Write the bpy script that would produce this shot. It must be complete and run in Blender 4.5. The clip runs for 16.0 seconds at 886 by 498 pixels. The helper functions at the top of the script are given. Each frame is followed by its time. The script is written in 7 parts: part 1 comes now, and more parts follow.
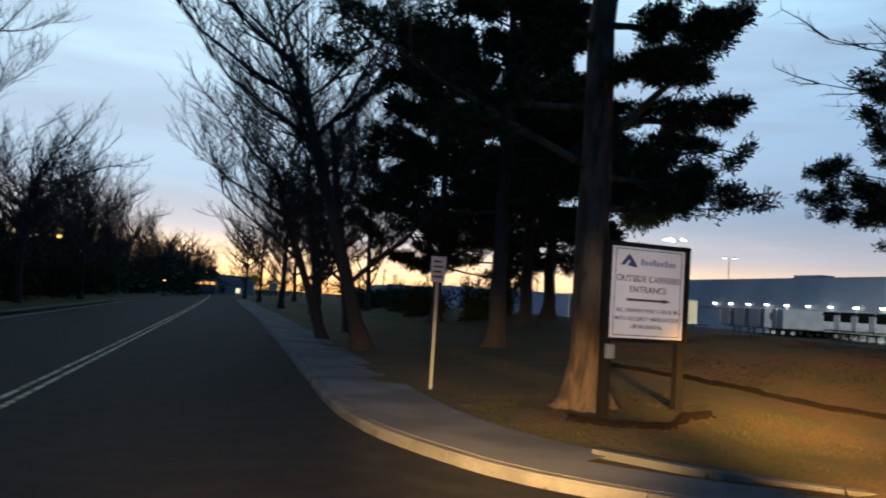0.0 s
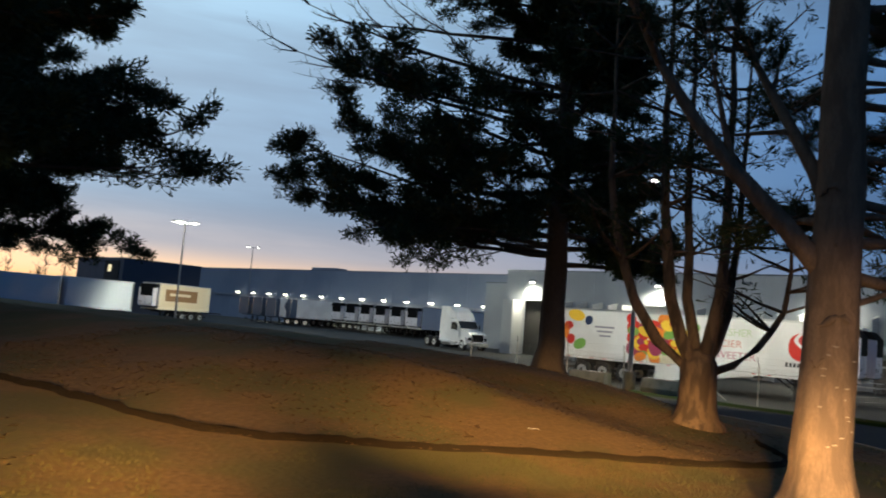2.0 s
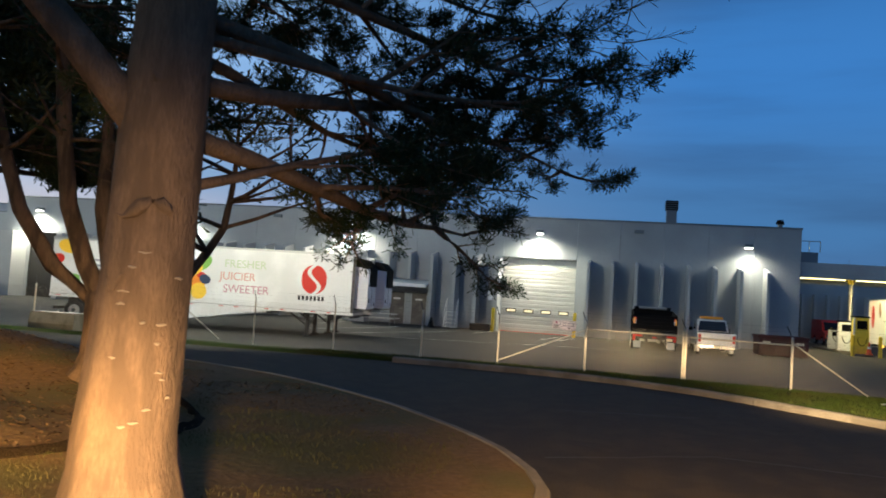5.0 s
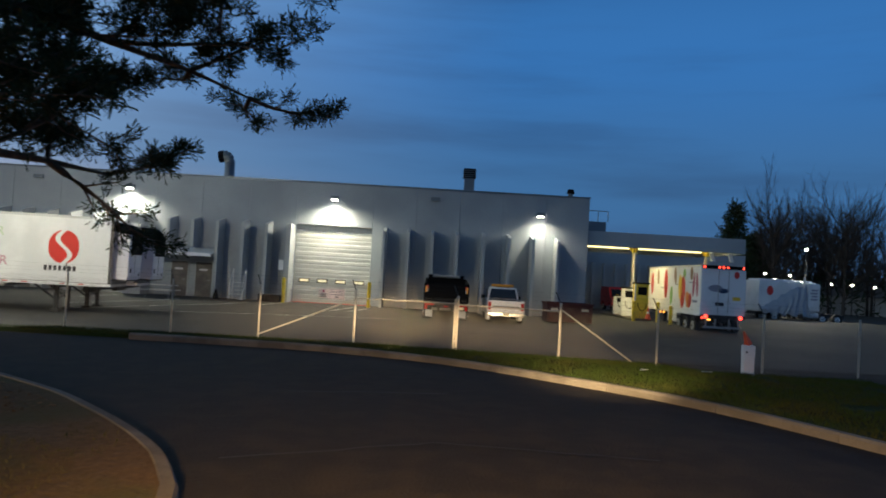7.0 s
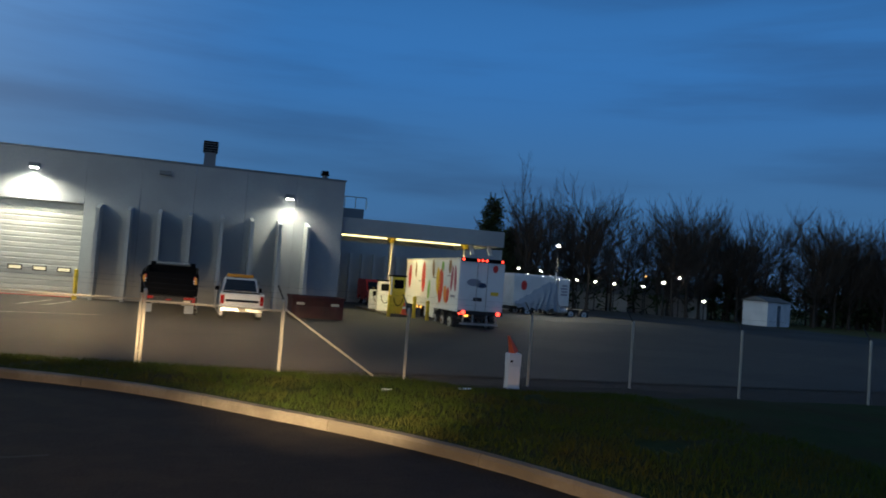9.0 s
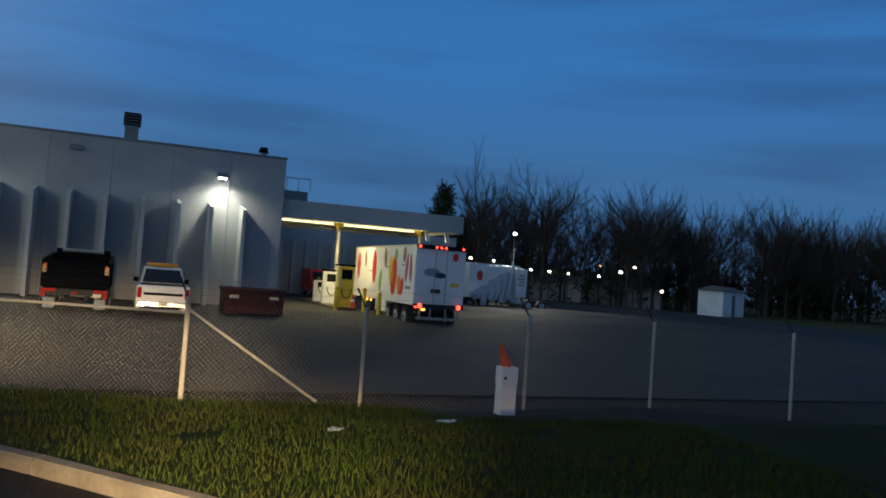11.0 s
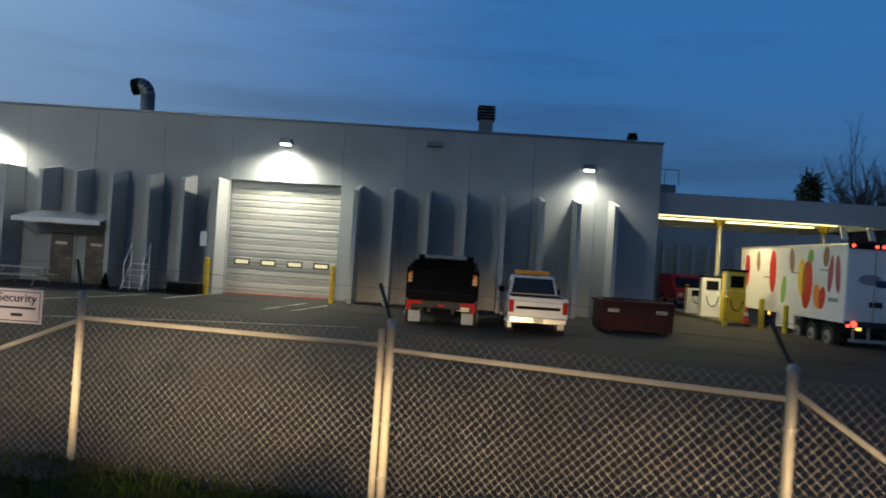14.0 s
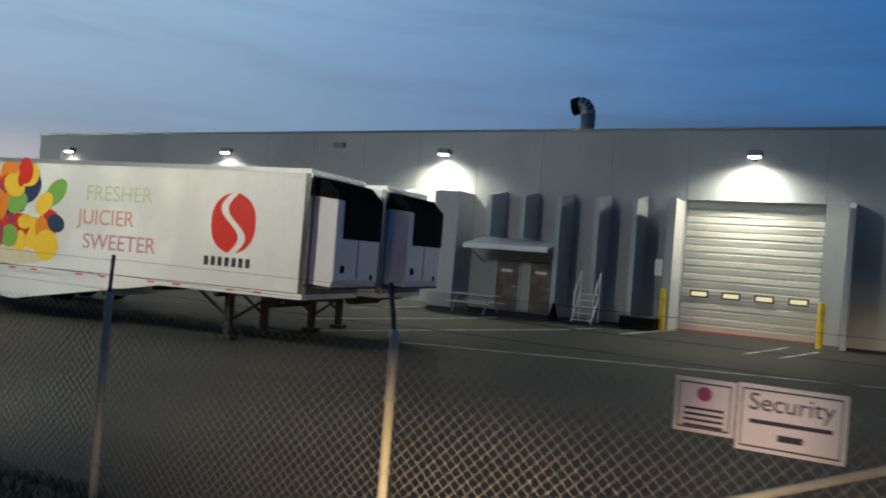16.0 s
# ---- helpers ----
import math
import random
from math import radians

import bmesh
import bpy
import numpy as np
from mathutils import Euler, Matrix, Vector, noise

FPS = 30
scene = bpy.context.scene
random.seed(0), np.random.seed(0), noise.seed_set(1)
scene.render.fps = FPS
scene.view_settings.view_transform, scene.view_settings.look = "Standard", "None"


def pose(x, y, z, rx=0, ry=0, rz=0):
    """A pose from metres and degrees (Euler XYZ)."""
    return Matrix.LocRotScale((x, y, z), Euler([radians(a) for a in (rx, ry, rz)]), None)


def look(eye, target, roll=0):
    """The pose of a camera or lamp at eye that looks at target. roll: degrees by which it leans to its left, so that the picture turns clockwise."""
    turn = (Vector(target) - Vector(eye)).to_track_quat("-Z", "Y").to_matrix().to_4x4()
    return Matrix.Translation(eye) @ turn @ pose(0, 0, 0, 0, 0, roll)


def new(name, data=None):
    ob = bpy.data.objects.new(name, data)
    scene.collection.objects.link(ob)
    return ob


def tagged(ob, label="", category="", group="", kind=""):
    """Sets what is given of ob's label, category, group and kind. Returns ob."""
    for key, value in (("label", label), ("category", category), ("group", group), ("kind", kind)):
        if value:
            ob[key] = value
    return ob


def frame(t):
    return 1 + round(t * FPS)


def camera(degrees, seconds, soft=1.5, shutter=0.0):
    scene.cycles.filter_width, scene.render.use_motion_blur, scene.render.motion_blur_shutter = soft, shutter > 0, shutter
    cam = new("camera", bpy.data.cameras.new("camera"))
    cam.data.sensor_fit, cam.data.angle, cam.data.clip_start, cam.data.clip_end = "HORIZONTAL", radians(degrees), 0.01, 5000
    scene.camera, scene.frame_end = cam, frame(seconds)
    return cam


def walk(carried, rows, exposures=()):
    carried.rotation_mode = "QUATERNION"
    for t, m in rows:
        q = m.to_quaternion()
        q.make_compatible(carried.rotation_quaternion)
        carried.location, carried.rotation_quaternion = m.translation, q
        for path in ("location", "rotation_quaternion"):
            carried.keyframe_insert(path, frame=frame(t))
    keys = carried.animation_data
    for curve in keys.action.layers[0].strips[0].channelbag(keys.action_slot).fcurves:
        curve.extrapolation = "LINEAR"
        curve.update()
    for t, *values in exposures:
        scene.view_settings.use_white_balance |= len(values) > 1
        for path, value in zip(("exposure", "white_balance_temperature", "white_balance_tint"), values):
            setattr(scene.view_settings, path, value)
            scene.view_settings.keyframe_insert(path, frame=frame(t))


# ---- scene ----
# ---- camera and walk ----
cam = camera(58.2, 16.0, soft=1.8, shutter=0.2)
PATH = [
    (0, (-2.643, 0.628, 2.060), (-2.147, 2.561, 2.188), 3.7),
    (0.5, (-1.628, 1.529, 2.053), (-0.813, 3.351, 2.169), 3.2),
    (1, (-0.567, 2.334, 2.077), (0.514, 4.012, 2.209), 4.9),
    (1.5, (0.534, 2.902, 2.145), (1.803, 4.439, 2.307), 6.1),
    (2, (2.084, 3.246, 2.224), (3.534, 4.612, 2.408), 4.7),
    (2.5, (3.528, 3.538, 2.261), (5.122, 4.730, 2.448), 4.5),
    (3, (4.791, 3.736, 2.226), (6.495, 4.765, 2.424), 5.3),
    (3.5, (5.888, 3.739, 2.207), (7.681, 4.604, 2.400), 5.7),
    (4, (6.698, 3.634, 2.195), (8.563, 4.336, 2.367), 5.5),
    (4.2, (7.007, 3.579, 2.192), (8.896, 4.218, 2.349), 5.0),
    (6.3, (8.910, 2.163, 2.128), (10.899, 2.358, 2.206), 3.4),
    (6.5, (9.267, 2.057, 2.126), (11.260, 2.211, 2.199), 3.4),
    (7, (10.168, 1.756, 2.129), (12.167, 1.740, 2.197), 3.3),
    (7.5, (11.155, 1.457, 2.124), (13.146, 1.279, 2.188), 3.5),
    (8, (12.525, 1.081, 2.128), (14.497, 0.758, 2.195), 4.0),
    (8.5, (13.956, 0.652, 2.142), (15.901, 0.192, 2.223), 4.2),
    (9, (15.183, 0.138, 2.161), (17.091, -0.455, 2.247), 4.3),
    (9.2, (15.658, -0.051, 2.153), (17.551, -0.691, 2.236), 3.9),
    (11.5, (20.804, -0.922, 2.128), (22.668, -1.645, 2.199), 4.2),
    (12, (21.918, -0.797, 2.142), (23.824, -1.401, 2.200), 4.3),
    (12.5, (23.032, -0.610, 2.142), (24.991, -1.014, 2.184), 4.2),
    (13, (24.181, -0.398, 2.134), (26.167, -0.634, 2.164), 4.2),
    (13.5, (25.192, -0.065, 2.142), (27.189, -0.168, 2.169), 3.6),
    (14, (26.426, 0.511, 2.128), (28.426, 0.558, 2.149), 3.8),
    (14.5, (27.505, 1.274, 2.129), (29.491, 1.512, 2.151), 4.1),
    (15, (28.406, 2.168, 2.114), (30.352, 2.627, 2.135), 4.0),
    (15.5, (29.133, 3.236, 2.083), (31.002, 3.948, 2.104), 4.8),
    (16, (29.696, 4.336, 2.068), (31.456, 5.287, 2.085), 4.4),
]
EXPOSURES = [(0.0, 0.3), (1.0, 0.15), (2.0, 0.0), (3.2, 0.3), (4.0, 0.65), (4.8, 0.5), (6.5, 0.15), (9.0, 0.1), (12.0, 0.12), (13.5, 0.0), (15.0, -0.15), (16.0, -0.2)]
walk(cam, [(t, look(eye, target, roll)) for t, eye, target, roll in PATH], EXPOSURES)


# ---- node helpers ----
def nodes_of(tree):
    tree.nodes.clear()
    return tree.nodes, tree.links


def ramp(nodes, links, value, stops):
    r = nodes.new("ShaderNodeValToRGB")
    r.color_ramp.interpolation = "EASE"
    els = r.color_ramp.elements
    while len(els) < len(stops):
        els.new(0.5)
    for e, (p, c) in zip(els, stops):
        e.position, e.color = p, (*c, 1.0)
    links.new(value, r.inputs[0])
    return r.outputs[0]


def calc(nodes, links, op, a, b=0.0, clamp=False):
    n = nodes.new("ShaderNodeMath")
    n.operation, n.use_clamp = op, clamp
    for i, v in enumerate((a, b)):
        if isinstance(v, (int, float)):
            n.inputs[i].default_value = v
        else:
            links.new(v, n.inputs[i])
    return n.outputs[0]


def blend(nodes, links, fac, a, b, mode="MIX"):
    n = nodes.new("ShaderNodeMix")
    n.data_type, n.blend_type = "RGBA", mode
    for sock, v in ((n.inputs[0], fac), (n.inputs[6], a), (n.inputs[7], b)):
        if isinstance(v, (int, float)):
            sock.default_value = v
        elif isinstance(v, tuple):
            sock.default_value = (*v, 1.0)
        else:
            links.new(v, sock)
    return n.outputs[2]


# ---- dusk sky: glow after sunset ahead along the road, deep blue behind, streaks of cloud ----
world = bpy.data.worlds.new("dusk_sky")
scene.world = world
world.use_nodes = True
wn, wl = nodes_of(world.node_tree)
coord = wn.new("ShaderNodeTexCoord")
split = wn.new("ShaderNodeSeparateXYZ")
wl.new(coord.outputs["Generated"], split.inputs[0])
wx, wy, wz = split.outputs[0], split.outputs[1], split.outputs[2]
flat = calc(wn, wl, "SQRT", calc(wn, wl, "ADD", calc(wn, wl, "MULTIPLY", wx, wx), calc(wn, wl, "MULTIPLY", wy, wy)))
GLOW = radians(8)
toward = calc(wn, wl, "DIVIDE", calc(wn, wl, "ADD", calc(wn, wl, "MULTIPLY", wy, math.cos(GLOW)), calc(wn, wl, "MULTIPLY", wx, -math.sin(GLOW))), flat)
west = calc(wn, wl, "MULTIPLY", calc(wn, wl, "ADD", toward, 0.25), 0.8, True)
west = calc(wn, wl, "POWER", west, 1.6)
up = calc(wn, wl, "MAXIMUM", wz, 0.0)
glow = ramp(wn, wl, up, [(0.0, (1.5, 0.76, 0.24)), (0.035, (1.55, 1.0, 0.56)), (0.075, (0.80, 0.72, 0.69)), (0.13, (0.46, 0.60, 0.75)), (0.42, (0.66, 0.98, 1.2)), (0.62, (0.14, 0.26, 0.40)), (1.0, (0.012, 0.035, 0.09))])
blue = ramp(wn, wl, up, [(0.0, (0.06, 0.125, 0.25)), (0.1, (0.045, 0.14, 0.31)), (0.28, (0.034, 0.155, 0.415)), (0.5, (0.012, 0.066, 0.20)), (1.0, (0.003, 0.013, 0.04))])
clear = blend(wn, wl, west, blue, glow)
turned = wn.new("ShaderNodeMapping")
turned.inputs["Rotation"].default_value = (radians(2), radians(-1.5), 0)
turned.inputs["Scale"].default_value = (1.0, 1.0, 8.5)
wl.new(coord.outputs["Generated"], turned.inputs["Vector"])
cloud = wn.new("ShaderNodeTexNoise")
cloud.inputs["Scale"].default_value, cloud.inputs["Detail"].default_value, cloud.inputs["Roughness"].default_value = 1.7, 6.0, 0.52
wl.new(turned.outputs[0], cloud.inputs["Vector"])
cover = ramp(wn, wl, cloud.outputs[0], [(0.40, (0, 0, 0)), (0.66, (1, 1, 1))])
cover = calc(wn, wl, "MULTIPLY", cover, calc(wn, wl, "ADD", calc(wn, wl, "MULTIPLY", west, 0.1), 0.4))
shade = blend(wn, wl, west, (0.022, 0.048, 0.115), (0.34, 0.41, 0.53))
high = blend(wn, wl, cover, clear, shade)
band = ramp(wn, wl, up, [(0.03, (0, 0, 0)), (0.09, (1, 1, 1))])
seen = blend(wn, wl, band, clear, high)
back = wn.new("ShaderNodeBackground")
wl.new(seen, back.inputs[0])
back.inputs[1].default_value = 1.0
wout = wn.new("ShaderNodeOutputWorld")
wl.new(back.outputs[0], wout.inputs[0])


# ---- lamps ----
def lamp(name, kind, m, energy, colour, size=0.2, cone=120, soft=0.6, wide=None):
    data = bpy.data.lights.new(name, kind)
    data.energy, data.color = energy, colour
    if kind == "SPOT":
        data.spot_size, data.spot_blend, data.shadow_soft_size = radians(cone), soft, size
    elif kind == "AREA":
        data.shape, data.size, data.size_y = "RECTANGLE", size, wide or size
    else:
        data.shadow_soft_size = size
    ob = new(name, data)
    ob.matrix_world = m
    return ob


WALL_X, ROOF_Z = 61.0, 7.63
LAMP_YS = (-4.73, 8.4, 21.4, 34.4, 46.9)
COOL = (1.0, 0.97, 0.76)
for ly in LAMP_YS:
    lz = 6.42 if ly > 0 else 6.12
    lamp("wall_pack_light", "SPOT", look((60.3, ly, lz), (59.1, ly, 0), 0), 2000 if ly > 0 else 560, COOL, 0.16, 172, 1.0)
    lamp("wall_pack_light", "SPOT", look((60.45, ly, lz + 0.03), (61.0, ly, lz - 0.5), 0), 110 if ly > 0 else 14, COOL, 0.1, 70, 0.8)
# fixed added spots in place of headlamps on the vehicle carrying the camera
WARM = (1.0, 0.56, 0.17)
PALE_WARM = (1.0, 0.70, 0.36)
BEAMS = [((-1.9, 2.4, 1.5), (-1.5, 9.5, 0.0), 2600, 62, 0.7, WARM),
         # extra narrow spot, added to brighten the entrance sign board
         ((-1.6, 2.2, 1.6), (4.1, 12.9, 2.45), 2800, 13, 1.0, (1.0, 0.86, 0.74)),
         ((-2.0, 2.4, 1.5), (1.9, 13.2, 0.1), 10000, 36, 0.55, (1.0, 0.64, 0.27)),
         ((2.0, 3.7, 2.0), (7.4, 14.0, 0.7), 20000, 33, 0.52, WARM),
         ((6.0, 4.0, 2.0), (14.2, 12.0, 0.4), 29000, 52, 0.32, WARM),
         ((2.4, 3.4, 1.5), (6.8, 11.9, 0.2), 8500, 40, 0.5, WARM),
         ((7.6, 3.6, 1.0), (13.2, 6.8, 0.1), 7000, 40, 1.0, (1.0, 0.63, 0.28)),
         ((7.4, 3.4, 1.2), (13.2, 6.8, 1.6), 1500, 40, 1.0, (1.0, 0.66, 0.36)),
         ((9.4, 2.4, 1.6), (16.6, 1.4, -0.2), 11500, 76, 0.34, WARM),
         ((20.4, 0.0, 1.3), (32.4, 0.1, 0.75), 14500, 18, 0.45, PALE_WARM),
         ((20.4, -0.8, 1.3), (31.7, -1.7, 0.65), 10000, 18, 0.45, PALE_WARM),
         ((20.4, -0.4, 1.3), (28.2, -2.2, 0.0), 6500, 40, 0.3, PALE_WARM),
         # another added spot lifts the pale plates hung on the fence
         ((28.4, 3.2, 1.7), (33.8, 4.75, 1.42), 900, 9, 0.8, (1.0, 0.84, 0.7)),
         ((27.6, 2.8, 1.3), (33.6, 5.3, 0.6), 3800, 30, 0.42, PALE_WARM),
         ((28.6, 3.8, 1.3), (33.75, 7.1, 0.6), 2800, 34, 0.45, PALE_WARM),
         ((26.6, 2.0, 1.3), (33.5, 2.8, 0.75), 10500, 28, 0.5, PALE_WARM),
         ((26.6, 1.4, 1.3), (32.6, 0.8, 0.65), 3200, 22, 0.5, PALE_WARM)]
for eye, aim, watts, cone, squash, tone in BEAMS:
    lamp("headlight_stand_in", "SPOT", look(eye, aim) @ Matrix.Diagonal((1, squash, 1, 1)), watts, tone, 0.22, cone, 1.0)
for cy in (-9.6, -13.0, -16.4):
    lamp("canopy_light", "AREA", look((63.6, cy, 4.5), (63.6, cy, 0)), 190, (1.0, 0.86, 0.45), 0.3, wide=2.4)
lamp("yard_light", "SPOT", look((33.2, 20.3, 8.9), (40, 22, 0)), 5000, COOL, 0.2, 140, 0.4)
lamp("yard_light", "SPOT", look((40.2, 73.1, 10.6), (46, 71, 0)), 14000, COOL, 0.2, 160, 0.4)
lamp("yard_light", "SPOT", look((87.0, -34.0, 6.5), (82, -31, 0)), 3200, COOL, 0.2, 140, 0.5)


# ---- materials ----
def surface(name, colour, rough=0.7, metal=0.0, vary=0.2, grain=6.0, bump=0.15, second=None, emit=0.0, coarse=0.6, spread=(0.42, 0.62), piece=0.0, aniso=(1, 1, 1), gloss=0.5):
    m = bpy.data.materials.new(name)
    m.use_nodes = True
    n, l = nodes_of(m.node_tree)
    out, p = n.new("ShaderNodeOutputMaterial"), n.new("ShaderNodeBsdfPrincipled")
    l.new(p.outputs[0], out.inputs[0])
    tc = n.new("ShaderNodeTexCoord")
    mp = n.new("ShaderNodeMapping")
    mp.inputs["Scale"].default_value = aniso
    l.new(tc.outputs["Object"], mp.inputs[0])
    fine, big = n.new("ShaderNodeTexNoise"), n.new("ShaderNodeTexNoise")
    fine.inputs["Scale"].default_value, fine.inputs["Detail"].default_value = grain * 4, 5.0
    big.inputs["Scale"].default_value, big.inputs["Detail"].default_value = coarse, 4.0
    l.new(mp.outputs[0], fine.inputs[0])
    l.new(mp.outputs[0], big.inputs[0])
    dark = tuple(c * (1 - vary) for c in colour)
    light = tuple(min(1.0, c * (1 + vary)) for c in colour)
    base = blend(n, l, fine.outputs[0], dark, light)
    if second:
        base = blend(n, l, ramp(n, l, big.outputs[0], [(spread[0], (0, 0, 0)), (spread[1], (1, 1, 1))]), base, second)
    else:
        base = blend(n, l, calc(n, l, "MULTIPLY", big.outputs[0], vary * 1.2), base, tuple(c * 0.55 for c in colour))
    if piece:
        info = n.new("ShaderNodeObjectInfo")
        base = blend(n, l, calc(n, l, "MULTIPLY", info.outputs["Random"], piece), base, tuple(c * 0.6 for c in colour))
    l.new(base, p.inputs["Base Color"])
    l.new(calc(n, l, "ADD", calc(n, l, "MULTIPLY", big.outputs[0], 0.2), rough - 0.1, True), p.inputs["Roughness"])
    p.inputs["Metallic"].default_value = metal
    p.inputs["Specular IOR Level"].default_value = gloss
    if bump:
        b = n.new("ShaderNodeBump")
        b.inputs["Strength"].default_value, b.inputs["Distance"].default_value = bump, 0.03
        l.new(fine.outputs[0], b.inputs["Height"])
        l.new(b.outputs[0], p.inputs["Normal"])
    if emit:
        p.inputs["Emission Color"].default_value = (*colour, 1)
        p.inputs["Emission Strength"].default_value = emit
    return m


ASPHALT = surface("worn_asphalt", (0.025, 0.022, 0.019), 0.85, vary=0.5, grain=6, bump=0.7, second=(0.038, 0.032, 0.026), coarse=1.7, gloss=0.15)
YARD = surface("yard_asphalt", (0.041, 0.04, 0.037), 0.8, vary=0.3, grain=8, bump=0.35, second=(0.063, 0.06, 0.053), coarse=0.12, gloss=0.15)
WALKWAY = surface("cement_pavement", (0.2, 0.185, 0.17), 0.9, vary=0.2, grain=7, bump=0.3, second=(0.13, 0.12, 0.115), coarse=0.5, gloss=0.15)
TAR = surface("tar_seam", (0.012, 0.012, 0.012), 0.7, vary=0.2, grain=6, bump=0.1)
PATCH = surface("asphalt_patch", (0.06, 0.05, 0.041), 0.85, vary=0.35, grain=9, bump=0.5, gloss=0.15)
CONCRETE = surface("greenish_cement_block", (0.16, 0.17, 0.15), 0.9, vary=0.25, grain=4, bump=0.4, second=(0.1, 0.11, 0.09), coarse=1.5)
KERB = surface("cement_kerb", (0.21, 0.19, 0.16), 0.9, vary=0.25, grain=5, bump=0.4, second=(0.14, 0.125, 0.105), coarse=1.2, piece=0.5, gloss=0.15)
LAWN = surface("winter_lawn", (0.085, 0.066, 0.026), 0.95, vary=0.5, grain=3.5, bump=0.8, second=(0.065, 0.088, 0.02), coarse=0.45, spread=(0.46, 0.6), gloss=0.15)
LITTERED = surface("leaf_littered_ground", (0.125, 0.08, 0.037), 0.95, vary=0.55, grain=2.6, bump=1.0, second=(0.085, 0.075, 0.03), coarse=0.5, gloss=0.15)
GREEN = surface("green_grass", (0.018, 0.032, 0.006), 0.95, vary=0.5, grain=3.0, bump=0.9, second=(0.026, 0.028, 0.009), coarse=0.6, gloss=0.1)
DRY_BLADE = surface("dry_grass_blade", (0.05, 0.05, 0.016), 0.85, vary=0.45, grain=1.2, bump=0, second=(0.07, 0.06, 0.022), coarse=0.9, gloss=0.05)
BLADE = surface("grass_blade", (0.034, 0.056, 0.008), 0.8, vary=0.5, grain=1.2, bump=0, second=(0.05, 0.056, 0.012), coarse=0.9, gloss=0.15)
DRY_LEAF = surface("dry_leaf", (0.15, 0.092, 0.043), 0.85, vary=0.5, grain=1.0, bump=0, second=(0.2, 0.135, 0.07), coarse=1.6, gloss=0.15)
WALL = surface("painted_precast_wall", (0.335, 0.36, 0.38), 0.85, vary=0.1, grain=2.2, bump=0.25, second=(0.285, 0.305, 0.325), coarse=0.18)
FIN = surface("painted_precast_fin", (0.39, 0.405, 0.41), 0.85, vary=0.12, grain=2.5, bump=0.25, second=(0.375, 0.385, 0.385), coarse=0.35)
FARWALL = surface("warehouse_wall", (0.26, 0.30, 0.36), 0.85, vary=0.12, grain=1.2, bump=0.1, second=(0.22, 0.26, 0.32), coarse=0.1)
DARKWALL = surface("dark_blue_cladding", (0.05, 0.065, 0.095), 0.7, vary=0.2, grain=1.5, bump=0.1)
ROOF = surface("roof_membrane", (0.16, 0.16, 0.16), 0.9, vary=0.2, grain=2, bump=0.2)
COPING = surface("metal_coping", (0.16, 0.18, 0.2), 0.5, 0.6, vary=0.15, grain=3, bump=0.05)
DOOR = surface("ribbed_door_panel", (0.5, 0.5, 0.47), 0.6, vary=0.12, grain=2, bump=0.1, second=(0.42, 0.42, 0.39), coarse=0.9, aniso=(1, 0.3, 2))
# near-black that puts the shade of unlit interiors into the colour
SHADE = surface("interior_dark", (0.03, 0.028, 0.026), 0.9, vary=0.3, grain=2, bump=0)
STEEL = surface("galvanised_steel", (0.36, 0.35, 0.33), 0.5, 0.6, vary=0.2, grain=4, bump=0.08, second=(0.33, 0.33, 0.31), coarse=2.0)
PIPE = surface("weathered_zinc_post", (0.4, 0.38, 0.34), 0.62, 0.2, vary=0.2, grain=4, bump=0.1, second=(0.38, 0.35, 0.3), coarse=2.4)
CHROME = surface("polished_metal", (0.62, 0.62, 0.62), 0.22, 1.0, vary=0.06, grain=2, bump=0.0)
ALU = surface("aluminium_rail", (0.55, 0.56, 0.57), 0.4, 0.8, vary=0.12, grain=3, bump=0.03)
WHITE = surface("white_paint", (0.74, 0.75, 0.76), 0.42, vary=0.05, grain=1.5, bump=0.02, second=(0.64, 0.65, 0.66), coarse=0.5)
OFFWHITE = surface("off_white_cover", (0.66, 0.65, 0.70), 0.45, vary=0.06, grain=1.5, bump=0.02)
BLACK = surface("black_paint", (0.008, 0.008, 0.009), 0.9, vary=0.3, grain=2, bump=0.05, gloss=0.06)
RUBBER = surface("tyre_rubber", (0.016, 0.016, 0.017), 0.85, vary=0.3, grain=6, bump=0.2)
NOSE = surface("dull_steel_nose", (0.13, 0.15, 0.19), 0.4, 0.6, vary=0.15, grain=3, bump=0.03)
IRON = surface("dark_chassis_steel", (0.03, 0.03, 0.032), 0.65, 0.3, vary=0.3, grain=4, bump=0.1)
RUST = surface("red_oxide_steel", (0.075, 0.013, 0.012), 0.7, 0.1, vary=0.35, grain=2.5, bump=0.3, second=(0.06, 0.018, 0.014), coarse=1.8)
YELLOW = surface("safety_yellow", (0.72, 0.52, 0.03), 0.6, vary=0.15, grain=3, bump=0.05, second=(0.5, 0.36, 0.04), coarse=2)
PUMPY = surface("pump_yellow", (0.8, 0.62, 0.06), 0.5, vary=0.1, grain=2, bump=0.02)
RED = surface("red_film", (0.62, 0.035, 0.025), 0.4, vary=0.06, grain=2, bump=0.0)
GREENF = surface("green_film", (0.2, 0.42, 0.09), 0.45, vary=0.1, grain=2, bump=0.0)
YELLOWF = surface("yellow_film", (0.85, 0.55, 0.05), 0.45, vary=0.12, grain=2, bump=0.0)
ORANGEF = surface("orange_film", (0.80, 0.24, 0.03), 0.45, vary=0.12, grain=2, bump=0.0)
MAROON = surface("maroon_film", (0.36, 0.05, 0.11), 0.45, vary=0.06, grain=2, bump=0.0)
BROWNF = surface("brown_film", (0.27, 0.15, 0.07), 0.5, vary=0.25, grain=2, bump=0.0)
